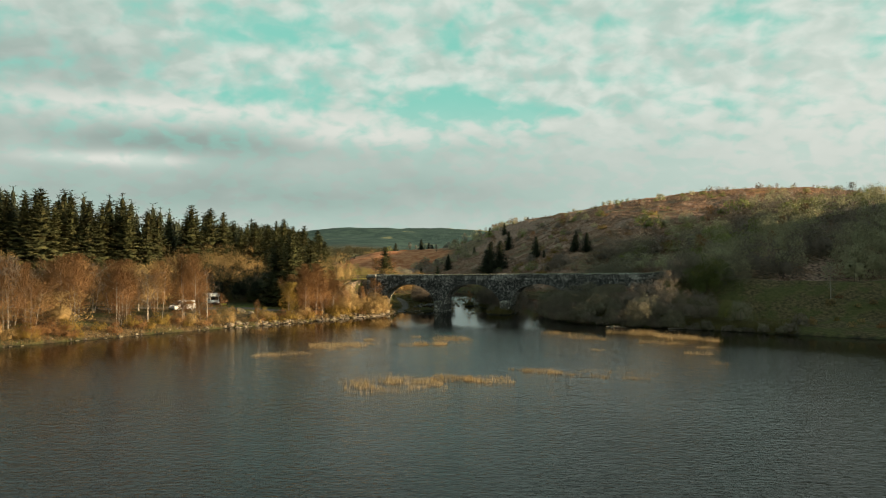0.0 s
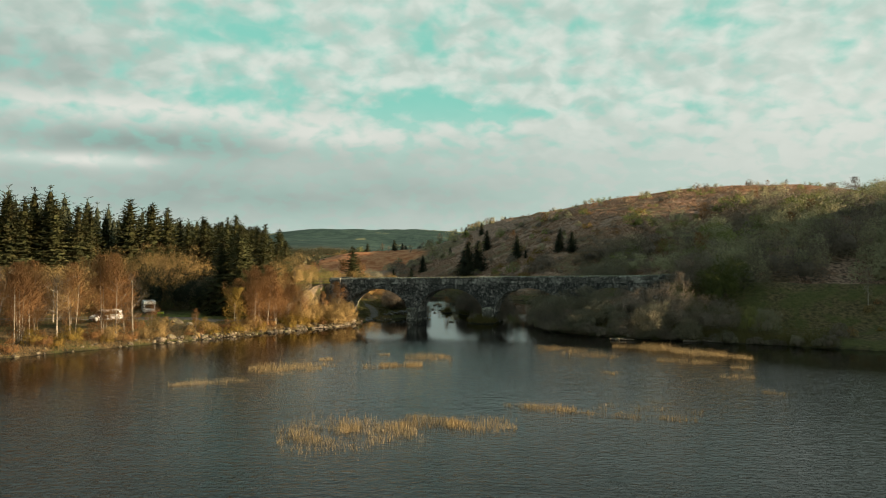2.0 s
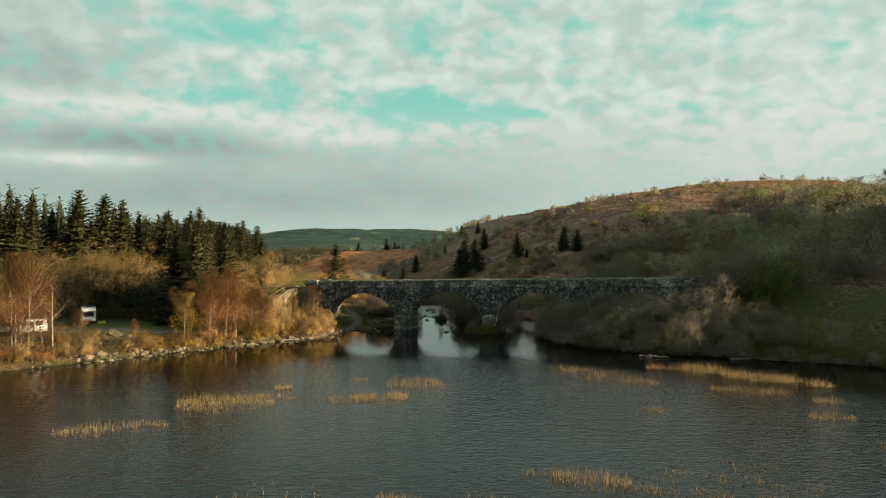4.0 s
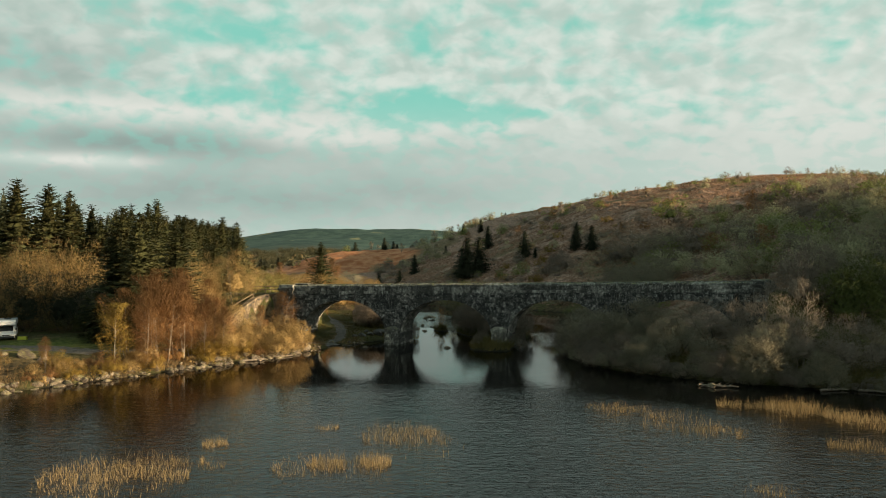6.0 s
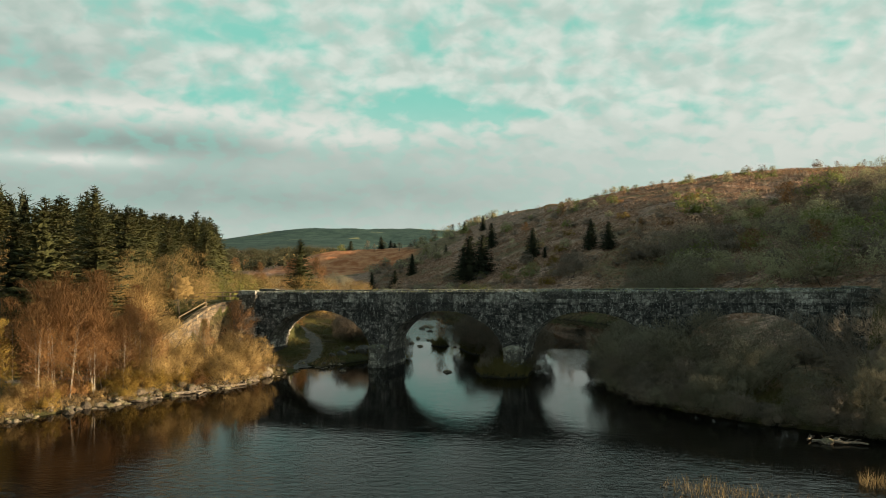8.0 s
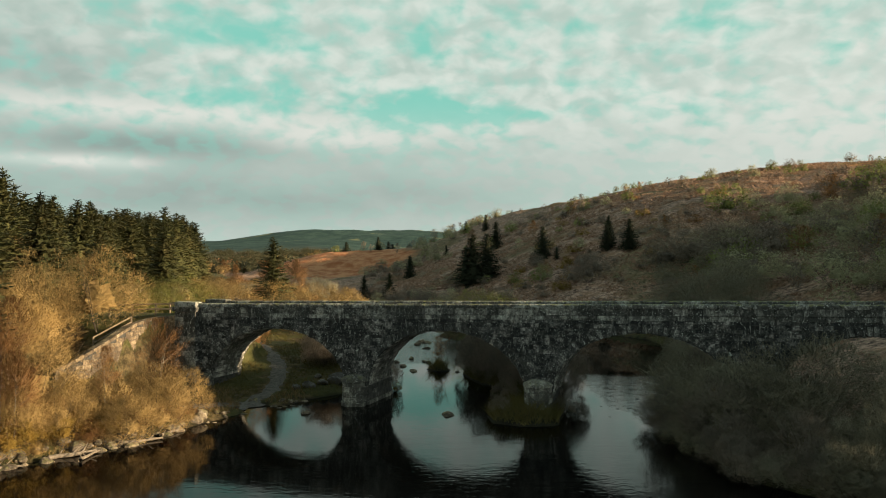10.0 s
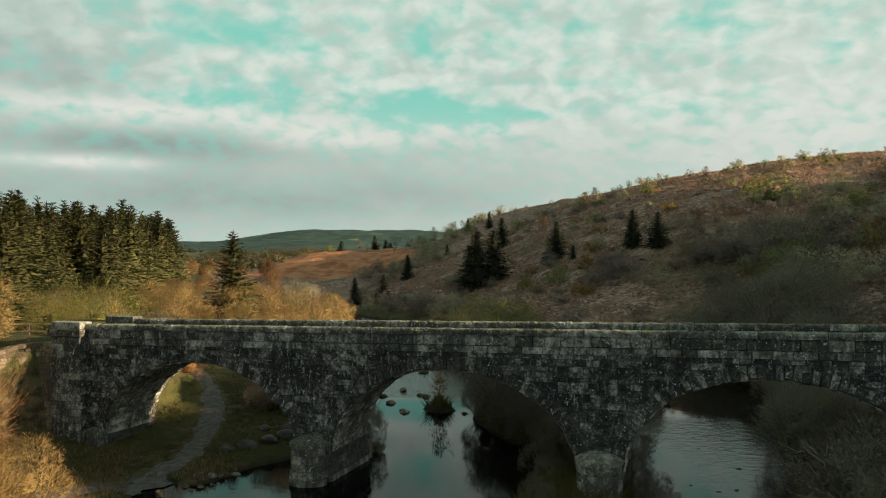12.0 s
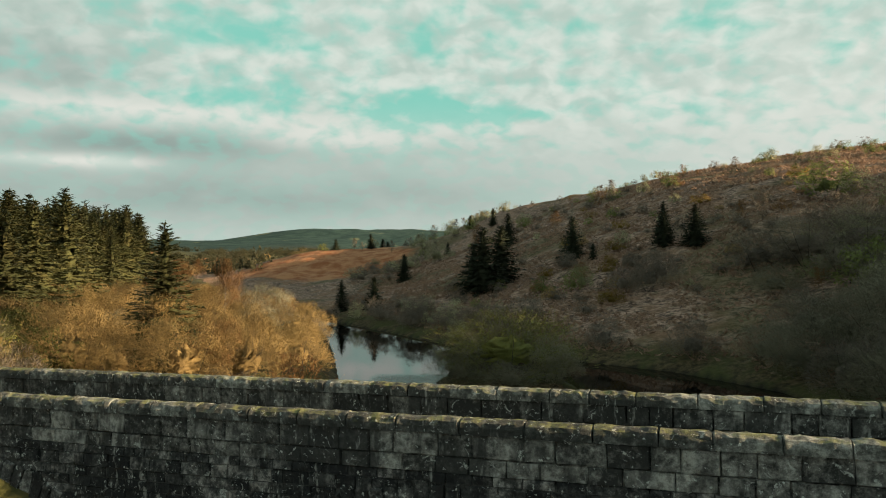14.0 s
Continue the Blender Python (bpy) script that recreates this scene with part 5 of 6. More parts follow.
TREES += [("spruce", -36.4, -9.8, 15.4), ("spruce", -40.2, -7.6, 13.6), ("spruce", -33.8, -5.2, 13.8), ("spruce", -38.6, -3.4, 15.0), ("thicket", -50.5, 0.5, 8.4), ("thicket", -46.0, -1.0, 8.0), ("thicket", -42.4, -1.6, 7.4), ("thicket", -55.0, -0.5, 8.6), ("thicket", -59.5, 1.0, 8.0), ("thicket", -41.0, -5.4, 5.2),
          ("birch", -31.6, -19.8, 7.6), ("birch", -30.2, -18.0, 8.2), ("birch", -28.8, -16.2, 7.2), ("birch", -27.4, -14.6, 6.2), ("birch", -25.8, -12.6, 5.6), ("birch", -32.0, -17.4, 8.8), ("birch", -30.2, -15.4, 8.6), ("birch", -27.0, -12.0, 6.4), ("birch", -34.2, -18.4, 7.4),
          ("fine_willow", -19.6, -6.8, 3.9), ("fine_willow", -20.6, -9.0, 3.4), ("big_willow", -26.8, -9.2, 6.2), ("birch", -28.2, -11.0, 6.4), ("russet", -25.2, -9.4, 2.8), ("willow", -24.2, -10.4, 3.4), ("fine_willow", -25.8, -11.8, 3.6), ("birch", -23.0, -7.0, 5.0),
          ("spruce", -43, 13, 13), ("spruce", -40.5, 17, 12), ("spruce", -46, 20, 15), ("spruce", -38, 24, 11.5), ("spruce", -47, 30, 16), ("spruce", -44, 26, 15), ("spruce", -42, 34, 14), ("spruce", -49, 24, 15),
          ("olive", -45, 3.5, 6.5), ("olive", -41, 4.5, 6.0), ("big_willow", -36, 8, 9), ("big_willow", -31, 9, 8.5), ("big_willow", -37, -1.8, 7.5), ("scrub", -28.5, -1.5, 1.8), ("big_willow", -39.5, -3.0, 7.0), ("birch", -31.5, -9.5, 9.0), ("birch", -29.4, -14.6, 8),
          ("birch", -32.2, -16.5, 8.2), ("birch", -28.6, -15.2, 6.5), ("fine_scrub", -25.4, -8.4, 2.6), ("fine_scrub", -24, -8.8, 2.4), ("fine_scrub", -26.8, -10.6, 2.8), ("scrub", -26.6, -14.4, 2.6), ("scrub", -31.6, -19.6, 2.4), ("big_willow", -57, 1, 7.5), ("big_willow", -63, 4, 9), ("birch", -38.5, -26.5, 3.5), ("birch", -46.6, -31.8, 7.5), ("bare_birch", -45.4, -32.4, 8.5), ("birch", -45.0, -27.4, 4.2), ("scrub", -43.6, -27.4, 2.4), ("scrub", -46.4, -29.4, 2.6), ("birch", -48.6, -31.0, 8.5),
          ("spruce", -25.5, 50, 12.6), ("spruce", -48, 70, 16), ("spruce", -52, 85, 18), ("spruce", -44, 58, 14), ("spruce", -60, 100, 20), ("birch", -30, 66, 9), ("birch", -27, 72, 9), ("birch", -44, 96, 8)]
for key, x, y, h in TREES:
    plant(key, x, y, h, wide=1.25 if key == "spruce" else 1.0, which=rnd.randrange(4) if key == "spruce" else None)


def keep(x, y):
    """Open places: the car park and its drive, and the path below the first arch."""
    return np.hypot((x + 53) / 6.5, (y + 16) / 13) > 1 and np.hypot((x + 43) / 8, (y + 17.8) / 3.2) > 1 and not (-45 < x < -39 and -33 < y < -17) and np.hypot(x + 16.5, (y - 8) * 0.5) > 4.0


def scatter(n, poly, kinds, low, high, gap, wide=1.0):
    xs, ys = [p[0] for p in poly], [p[1] for p in poly]
    put = []
    for i in range(n * 30):
        if len(put) >= n:
            break
        x, y = rnd.uniform(min(xs), max(xs)), rnd.uniform(min(ys), max(ys))
        if inside(poly, x, y) and keep(x, y) and ground_z(x, y) > 0.2 and all((x - p) ** 2 + (y - q) ** 2 > gap * gap for p, q in put):
            put.append((x, y))
            plant(rnd.choice(kinds), x, y, rnd.uniform(low, high), wide=wide)


scatter(92, [(-57, -50), (-47, -38), (-50, -29), (-60, -20), (-78, -20), (-100, -60), (-100, -100), (-93, -104), (-70, -72)], ["far_birch", "far_birch", "far_birch", "far_willow", "bare_birch"], 6.5, 10.5, 2.2, 1.35)
scatter(44, [(-63, -20), (-66, 12), (-100, 4), (-130, -20), (-100, -55), (-78, -22)], ["far_willow", "far_birch", "far_willow"], 6.5, 10.0, 3.2)
scatter(75, [(-96, -112), (-62, -59), (-49, -42), (-40, -31.5), (-41.5, -30.2), (-50, -40), (-64, -57), (-98, -108)], ["scrub", "scrub", "scrub", "birch"], 1.2, 2.8, 1.2)
scatter(44, [(-40, -31.5), (-33, -24), (-27, -16.2), (-20, -8), (-17.5, -3), (-19.5, -2.0), (-23, -7.4), (-29, -15.5), (-35, -22), (-41, -28.5)], ["scrub"], 0.9, 2.3, 1.1)
# golden willows up the river behind the viaduct
scatter(76, [(-10.5, 42), (-14, 60), (-20, 90), (-28, 114), (-50, 118), (-64, 100), (-52, 62), (-46, 36), (-30, 34), (-24, 38)], ["willow", "willow", "willow", "willow", "willow", "willow", "willow", "russet", "olive"], 3.6, 7.0, 3.1)
scatter(20, [(-30, 116), (-44, 148), (-70, 160), (-68, 120)], ["birch", "willow", "russet"], 3, 4.6, 4)
scatter(12, [(-9.5, 16), (-9.5, 34), (-13, 38), (-14.5, 24), (-12.5, 14)], ["brown", "brown", "scrub"], 2.4, 4.6, 2.0)
scatter(8, [(-37, 16), (-39, 34), (-48, 34), (-50, 20)], ["willow", "russet", "green"], 4.5, 7, 3.4)
for key, x, y, h in (("gold_green", -31.0, 28.0, 8.6), ("gold_green", -36.0, 31.0, 8.0), ("green", -36, 46, 6.0), ("green", -30.5, 40, 5.0), ("russet", -20, 47, 5.0), ("willow", -14.5, 52, 5.2), ("olive", 0.2, 55, 4.2), ("olive", 7.8, 52, 4.0),
                     ("spruce", -70, 138, 15), ("fine_brown", 4.5, 13.5, 4.2), ("brown", 6.5, 17, 4.6), ("fine_brown", 5.2, 9.0, 3.0), ("scrub", 3.2, 20, 1.6), ("fine_brown", 3.4, 15.2, 5.2), ("fine_brown", 2.6, 17.2, 4.0), ("fine_brown", 4.2, 10.6, 3.4), ("fine_brown", 4.0, 5.6, 2.2), ("fine_brown", 4.2, 2.4, 1.6), ("fine_brown", 8.6, 8.6, 5.2), ("fine_brown", 8.8, 11.6, 4.8), ("fine_brown", 8.4, 4.6, 3.2), ("fine_brown", 1.6, 19.4, 3.6), ("fine_brown", 2.6, 14.4, 3.4), ("fine_brown", 5.6, 11.8, 4.6), ("fine_brown", 6.6, 14.0, 5.2), ("fine_brown", 4.6, 18.6, 5.0), ("fine_brown", 3.2, -1.6, 1.5), ("fine_brown", 3.0, 0.6, 1.2),
                     ("fine_brown", 6.4, 9.6, 3.6), ("fine_brown", 5.6, 7.2, 2.6), ("fine_scrub", -1.8, 21.9, 0.9), ("hill_birch", -1.9, 22.1, 3.0), ("bare_birch", -6.0, 11.4, 3.4), ("fine_brown", -5.9, 10.4, 2.6), ("fine_scrub", -5.3, 9.9, 0.9), ("fine_brown", -6.6, 13.4, 2.6), ("fine_brown", -13.2, 17.0, 3.6), ("fine_brown", -12.2, 20.4, 4.2), ("fine_brown", -14.0, 22.5, 4.0), ("brown", -12.0, 25.0, 4.4), ("russet", -20.8, 22.0, 4.0), ("brown", -21.8, 18.0, 4.2), ("brown", -24.5, 25.0, 5.0),
                     ("fine_brown", 24.8, 23.4, 4.0), ("fine_brown", 27.0, 29.0, 4.5), ("fine_olive", 25.8, 26.2, 3.6)):
    plant(key, x, y, h)

plant("gold_green", 4.2, 53.0, 6.8, wide=1.55)
plant("olive", -0.4, 51.6, 3.4, wide=1.5)
plant("olive", 8.2, 50.6, 3.0, wide=1.6)
plant("olive", 4.0, 48.6, 2.6, wide=1.7)

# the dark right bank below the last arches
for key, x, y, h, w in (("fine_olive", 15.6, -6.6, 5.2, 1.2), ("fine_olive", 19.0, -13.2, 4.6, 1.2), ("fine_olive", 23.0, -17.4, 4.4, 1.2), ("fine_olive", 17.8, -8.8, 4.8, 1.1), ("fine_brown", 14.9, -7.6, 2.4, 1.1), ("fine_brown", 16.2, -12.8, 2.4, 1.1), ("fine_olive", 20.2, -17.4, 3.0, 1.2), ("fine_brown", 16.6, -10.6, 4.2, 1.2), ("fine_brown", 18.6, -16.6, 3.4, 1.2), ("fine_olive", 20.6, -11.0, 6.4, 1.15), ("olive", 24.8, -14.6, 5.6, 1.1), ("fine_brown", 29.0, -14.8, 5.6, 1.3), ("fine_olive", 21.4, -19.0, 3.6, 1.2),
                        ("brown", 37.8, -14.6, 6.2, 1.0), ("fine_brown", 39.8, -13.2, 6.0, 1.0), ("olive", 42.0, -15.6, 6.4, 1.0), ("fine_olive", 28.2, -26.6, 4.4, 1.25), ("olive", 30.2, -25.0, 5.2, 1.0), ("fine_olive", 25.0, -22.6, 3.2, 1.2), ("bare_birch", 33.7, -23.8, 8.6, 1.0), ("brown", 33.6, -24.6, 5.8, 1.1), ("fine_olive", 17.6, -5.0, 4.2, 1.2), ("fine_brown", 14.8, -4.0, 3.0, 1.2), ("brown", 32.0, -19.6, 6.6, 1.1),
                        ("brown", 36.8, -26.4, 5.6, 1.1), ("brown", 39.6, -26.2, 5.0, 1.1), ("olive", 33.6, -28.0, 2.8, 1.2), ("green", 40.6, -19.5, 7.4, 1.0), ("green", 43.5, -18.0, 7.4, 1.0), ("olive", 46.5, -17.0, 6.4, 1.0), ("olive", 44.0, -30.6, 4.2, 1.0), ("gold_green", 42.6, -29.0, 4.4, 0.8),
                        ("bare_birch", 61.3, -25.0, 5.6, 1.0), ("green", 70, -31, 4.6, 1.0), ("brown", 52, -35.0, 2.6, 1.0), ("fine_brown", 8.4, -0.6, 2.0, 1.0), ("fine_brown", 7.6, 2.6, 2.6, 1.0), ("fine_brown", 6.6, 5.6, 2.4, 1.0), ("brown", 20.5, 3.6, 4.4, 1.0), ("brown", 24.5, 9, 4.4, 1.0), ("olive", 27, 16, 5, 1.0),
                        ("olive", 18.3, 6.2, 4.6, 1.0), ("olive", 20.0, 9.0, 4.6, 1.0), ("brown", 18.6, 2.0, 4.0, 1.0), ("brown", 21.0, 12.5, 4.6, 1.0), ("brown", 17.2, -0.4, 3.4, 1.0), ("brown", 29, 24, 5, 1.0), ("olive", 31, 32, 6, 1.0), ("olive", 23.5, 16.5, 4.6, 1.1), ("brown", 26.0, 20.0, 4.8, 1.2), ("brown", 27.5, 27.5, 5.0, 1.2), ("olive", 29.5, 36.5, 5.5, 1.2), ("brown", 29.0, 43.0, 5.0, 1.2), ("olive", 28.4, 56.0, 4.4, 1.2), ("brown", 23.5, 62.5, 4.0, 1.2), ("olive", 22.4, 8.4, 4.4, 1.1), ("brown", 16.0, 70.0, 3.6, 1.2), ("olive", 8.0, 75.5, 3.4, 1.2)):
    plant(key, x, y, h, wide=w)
for i in range(48):
    k = (i + rnd.random()) / 48
    x, y = along(RIGHT_SHORE[12:19], k)
    plant(rnd.choice(("olive", "fine_olive", "brown", "fine_brown")), x + rnd.uniform(-0.5, 0.6), y + rnd.uniform(-0.4, 0.6), rnd.uniform(1.6, 3.2) if k < 0.7 else rnd.uniform(0.8, 2.0), wide=1.25)
scatter(26, [(50, -21), (54, -35), (70, -44), (92, -52), (100, -36), (74, -26)], ["scrub"], 0.7, 1.6, 2.2)
scatter(26, [(50, -6), (52, 12), (76, 14), (96, 4), (92, -14), (60, -8)], ["far_olive", "far_brown", "far_olive"], 6.0, 9.5, 3.6)
for key, x, y, h, w in (("olive", 30.5, 45.5, 6.6, 1.3), ("olive", 35.5, 46.5, 8.0, 1.3), ("olive", 29.0, 51.0, 5.2, 1.2), ("olive", 33.5, 53.5, 6.8, 1.3), ("olive", 39.0, 52.0, 8.2, 1.25), ("brown", 31.5, 40.5, 5.6, 1.3), ("olive", 37.0, 40.5, 7.0, 1.3),
                        ("brown", 34.0, 60.0, 5.0, 1.4), ("brown", 45.0, 84.0, 7.5, 1.6), ("brown", 50.5, 80.0, 8.0, 1.6), ("brown", 40.0, 87.0, 5.6, 1.5), ("olive", 44.5, 72.0, 5.0, 1.4), ("olive", 37.5, 76.0, 4.2, 1.3), ("brown", 48.0, 66.0, 5.0, 1.5), ("olive", 43.0, 60.0, 5.5, 1.4)):
    plant(key, x, y, h, wide=w)

# the heath hill: single trees, then scattered thorn and birch
for key, x, y, h in (("hill_spruce", 21.8, 129, 8.4), ("hill_spruce", 13.4, 180, 8.6), ("hill_spruce", 4.6, 122.3, 12.0), ("hill_spruce", 8.2, 128, 11.0), ("hill_spruce", 3.0, 124.5, 9.0), ("hill_spruce", 35.0, 115, 6.8), ("hill_spruce", 37.6, 106, 6.6), ("hill_spruce", 34, 111, 6),
                     ("hill_spruce", -15, 122, 6.2), ("hill_spruce", -21.5, 126, 6.0), ("hill_spruce", -14, 190, 7.6), ("hill_spruce", 24, 120, 3), ("lime", 18.6, 99.9, 4.0), ("lime", 42.9, 77.7, 3.6),
                     ("hill_birch", 38, 186, 6.0), ("hill_birch", 40.5, 184, 6.4), ("birch", 23, 160, 5.4), ("birch", 5, 190, 6.6), ("brown", 25.9, 88.8, 5.0), ("brown", 28, 92, 5.5), ("brown", 23, 92, 4.0), ("brown", 19, 118, 3.5), ("brown", 27, 104, 3.0), ("hill_birch", 48, 105, 4.6)):
    plant(key, x, y, h)
scatter(130, [(30, 30), (14, 74), (2, 100), (-6, 118), (10, 160), (60, 200), (150, 200), (170, 60), (110, 10), (60, 20)], ["hill_bush", "hill_bush", "hill_bush", "hill_birch"], 1.6, 3.6, 5.0)
scatter(165, [(55, 14), (40, 70), (60, 110), (120, 110), (140, 40), (100, 8)], ["hill_bush", "far_brown", "far_olive", "far_olive", "hill_bush", "hill_birch"], 3.0, 7.0, 5.4, 1.25)
scatter(70, [(20, 200), (50, 185), (90, 185), (140, 170), (190, 110), (230, 150), (150, 260), (60, 290), (10, 330), (-10, 260)], ["hill_bush", "hill_bush", "hill_bush", "hill_birch"], 1.6, 3.2, 6.0)
scatter(40, [(-20, 210), (5, 200), (25, 215), (20, 330), (-30, 360), (-60, 300)], ["hill_bush", "hill_spruce", "hill_birch", "far_olive"], 3.0, 7.0, 5.0)
scatter(26, [(-4, 84), (-14, 104), (-26, 122), (-20, 130), (-4, 112), (10, 86), (12, 72), (6, 76)], ["far_olive", "far_brown", "far_brown"], 2.2, 4.6, 2.8)
scatter(26, [(-8, 215), (12, 236), (38, 262), (62, 262), (66, 236), (40, 186), (22, 196), (4, 205)], ["hill_bush", "hill_bush", "far_brown"], 1.4, 2.8, 5.0)
scatter(46, [(-24, 330), (-4, 330), (30, 352), (50, 400), (20, 430), (-26, 430)], ["far_olive", "hill_spruce", "far_brown", "hill_bush", "far_birch"], 2.5, 6.0, 5.0)
scatter(30, [(-6, 118), (8, 100), (20, 84), (40, 84), (50, 120), (20, 150), (0, 140)], ["far_brown", "hill_bush", "scrub"], 1.2, 2.6, 4.0)
scatter(60, [(-2, 100), (14, 74), (34, 62), (70, 120), (96, 190), (60, 215), (20, 190), (0, 150)], ["far_brown", "far_brown", "scrub"], 1.1, 2.4, 4.0, 1.3)

# hedges and single trees on the valley floor
scatter(16, [(-22, 175), (-12, 215), (-18, 270), (-34, 270), (-30, 200)], ["far_brown", "far_olive", "far_brown"], 2.5, 5.0, 5.0, 1.3)
scatter(70, [(-150, 330), (-20, 330), (-10, 420), (-170, 420)], ["far_olive", "far_willow", "hill_spruce", "far_birch", "far_olive"], 4.0, 8.0, 5.0, 1.3)
scatter(30, [(-150, 250), (-100, 235), (-96, 330), (-150, 340)], ["far_willow", "far_birch", "hill_spruce"], 4.0, 8.0, 5.0, 1.3)


# ---- shore, reeds, path ----


def rock_mesh(seed, mat):
    rng = random.Random(seed)
    bm = bmesh.new()
    bmesh.ops.create_icosphere(bm, subdivisions=2, radius=1.0)
    cuts = [(Vector((rng.uniform(-1, 1), rng.uniform(-1, 1), rng.uniform(-0.6, 1))).normalized(), rng.uniform(0.55, 0.85)) for _ in range(7)]
    for v in bm.verts:
        for n, d in cuts:
            k = v.co.dot(n)
            if k > d:
                v.co -= n * (k - d) * 0.9
        v.co += 0.06 * Vector((rng.uniform(-1, 1), rng.uniform(-1, 1), rng.uniform(-1, 1)))
        v.co.z *= 0.72
    me = bpy.data.meshes.new("boulder")
    bm.to_mesh(me)
    bm.free()
    me.materials.append(mat)
    return me


ROCKS = [rock_mesh(i, ROCK) for i in range(7)]
WET_ROCK = shade("wet dark river rock", (0.020, 0.018, 0.014), (0.075, 0.066, 0.050), 3, 0.5, bump=0.03)
DARK_ROCKS = [rock_mesh(20 + i, WET_ROCK) for i in range(4)]


def boulder(x, y, s, dark=False, z=None, label="weathered pale boulder on the loch shore", group="boulders along the shore"):
    ob = new("boulder", rnd.choice(DARK_ROCKS if dark else ROCKS))
    zz = max(ground_z(x, y), -0.12) if z is None else z
    ob.matrix_basis = Matrix.Translation((x, y, zz + s * 0.12)) @ Euler((rnd.uniform(-0.3, 0.3), rnd.uniform(-0.3, 0.3), rnd.uniform(0, 6.3))).to_matrix().to_4x4() @ Matrix.Diagonal((s * rnd.uniform(0.8, 1.4), s * rnd.uniform(0.7, 1.0), s * rnd.uniform(0.6, 1.0), 1))
    return tagged(ob, label, "rock", group)


for i in range(150):
    x, y = along(LEFT_SHORE[6:11], rnd.uniform(0, 1))
    off = rnd.uniform(-0.7, 1.0)
    boulder(x - 0.7 * off, y + 0.7 * off, rnd.choice((0.22, 0.28, 0.36, 0.46, 0.62)) * rnd.uniform(0.8, 1.2))
for i in range(75):
    x, y = along(LEFT_SHORE[3:7], rnd.uniform(0, 1))
    off = rnd.uniform(-0.5, 1.2)
    boulder(x - 0.8 * off, y + 0.6 * off, rnd.uniform(0.15, 0.42))
for i in range(34):
    x, y = along(LEFT_SHORE[10:15], rnd.uniform(0, 1))
    boulder(x + rnd.uniform(-0.8, 0.6), y + rnd.uniform(-0.8, 0.8), rnd.uniform(0.12, 0.34))
for x, y, s in ((-43.2, -21.4, 1.0), (-40.8, -22.6, 0.6), (-45.4, -22.0, 0.7), (-38.5, -23.5, 0.55), (-8.9 - 1.8, 10.6, 0.85), (-12.6, 8.4, 0.7), (-11.6, 9.6, 0.6), (-13.6, 7.6, 0.55), (-10.6, 12.4, 0.9), (-9.8, 14.2, 0.7), (-12.4, 11.6, 0.5)):
    boulder(x, y, s, x > -20, label="large boulder on the bank", group="boulders on the bank")
for i in range(30):
    x, y = rnd.uniform(-6, 14), rnd.uniform(16, 46)
    if abs(x + 1 - 0.1 * (y - 14)) < 1.2 and y < 30:
        continue
    boulder(x, y, rnd.uniform(0.12, 0.30), True, -0.14, "dark wet rock in the river", "rocks in the river")
for i in range(22):
    boulder(rnd.uniform(9, 17), rnd.uniform(-2, 12), rnd.uniform(0.15, 0.35), True, -0.16, "dark wet rock in the river", "rocks in the river")
for x, y, s in ((-11.3, 0.2, 0.4), (-0.7, -0.4, 0.38), (-4.3, 21.0, 0.36), (-4.5, 21.8, 0.26), (-5.0, 30, 0.42), (-2.9, 27.2, 0.5), (-3.4, 27.9, 0.34), (-4.4, 47, 0.8), (-3.5, 46, 0.6), (-0.7, -0.1, 0.5), (0.2, 20.6, 0.3), (-5.6, 24.5, 0.5), (-6.4, 27.5, 0.4), (-3.6, 40, 0.5), (-5.0, 44, 0.6), (-1.8, 35, 0.45), (23.3, -28.5, 0.5), (24.4, -28.0, 0.4)):
    boulder(x, y, s, False, -0.02, "mossy rock standing in the shallows", "rocks in the river")


def blade_bed(name, label, category, mat, n, spots, low, high, width, lean=0.18, under=False):
    """Countless upright blades as one mass; spots(rng, m) gives m tries of x, y and which of them to keep."""
    rng = np.random.default_rng(len(name) * 7 + n)
    got = np.zeros((0, 2))
    for _ in range(25):
        x, y, ok = spots(rng, n)
        got = np.concatenate([got, np.c_[x, y][ok]])
        if len(got) >= n:
            break
    got = got[:n]
    m = len(got)
    z = np.full(m, -0.05) if under else land(got[:, 0], got[:, 1]) - 0.03
    base = np.c_[got, z]
    h = rng.uniform(low, high, m) * rng.uniform(0.65, 1.2, m)
    tip = base + np.c_[rng.normal(0, lean, (m, 2)) * h[:, None], h]
    b = kites(base, tip, width * rng.uniform(0.6, 1.4, m), rng, np.c_[rng.normal(size=(m, 2)), np.zeros(m)])
    return tagged(new(name, blades(name, b, mat)), label, category, kind="stuff")


def patch(x0, y0, x1, y1, wide, thick=1.0):
    """Spots in a lens-shaped strip from one point to another, in clusters."""
    L = math.hypot(x1 - x0, y1 - y0)
    nx, ny = -(y1 - y0) / L, (x1 - x0) / L

    def spots(rng, m):
        s = rng.uniform(0, 1, m)
        o = rng.normal(0, 0.42, m) * wide * np.sin(math.pi * (0.08 + 0.84 * s)) ** 0.7
        x, y = x0 + (x1 - x0) * s + nx * o, y0 + (y1 - y0) * s + ny * o
        return x, y, 0.8 * lumps(x, y, 1.5, 12) + 0.5 * lumps(x, y, 0.5, 13) > 0.30 - 0.75 * thick + rng.normal(0, 0.25, m)
    return spots


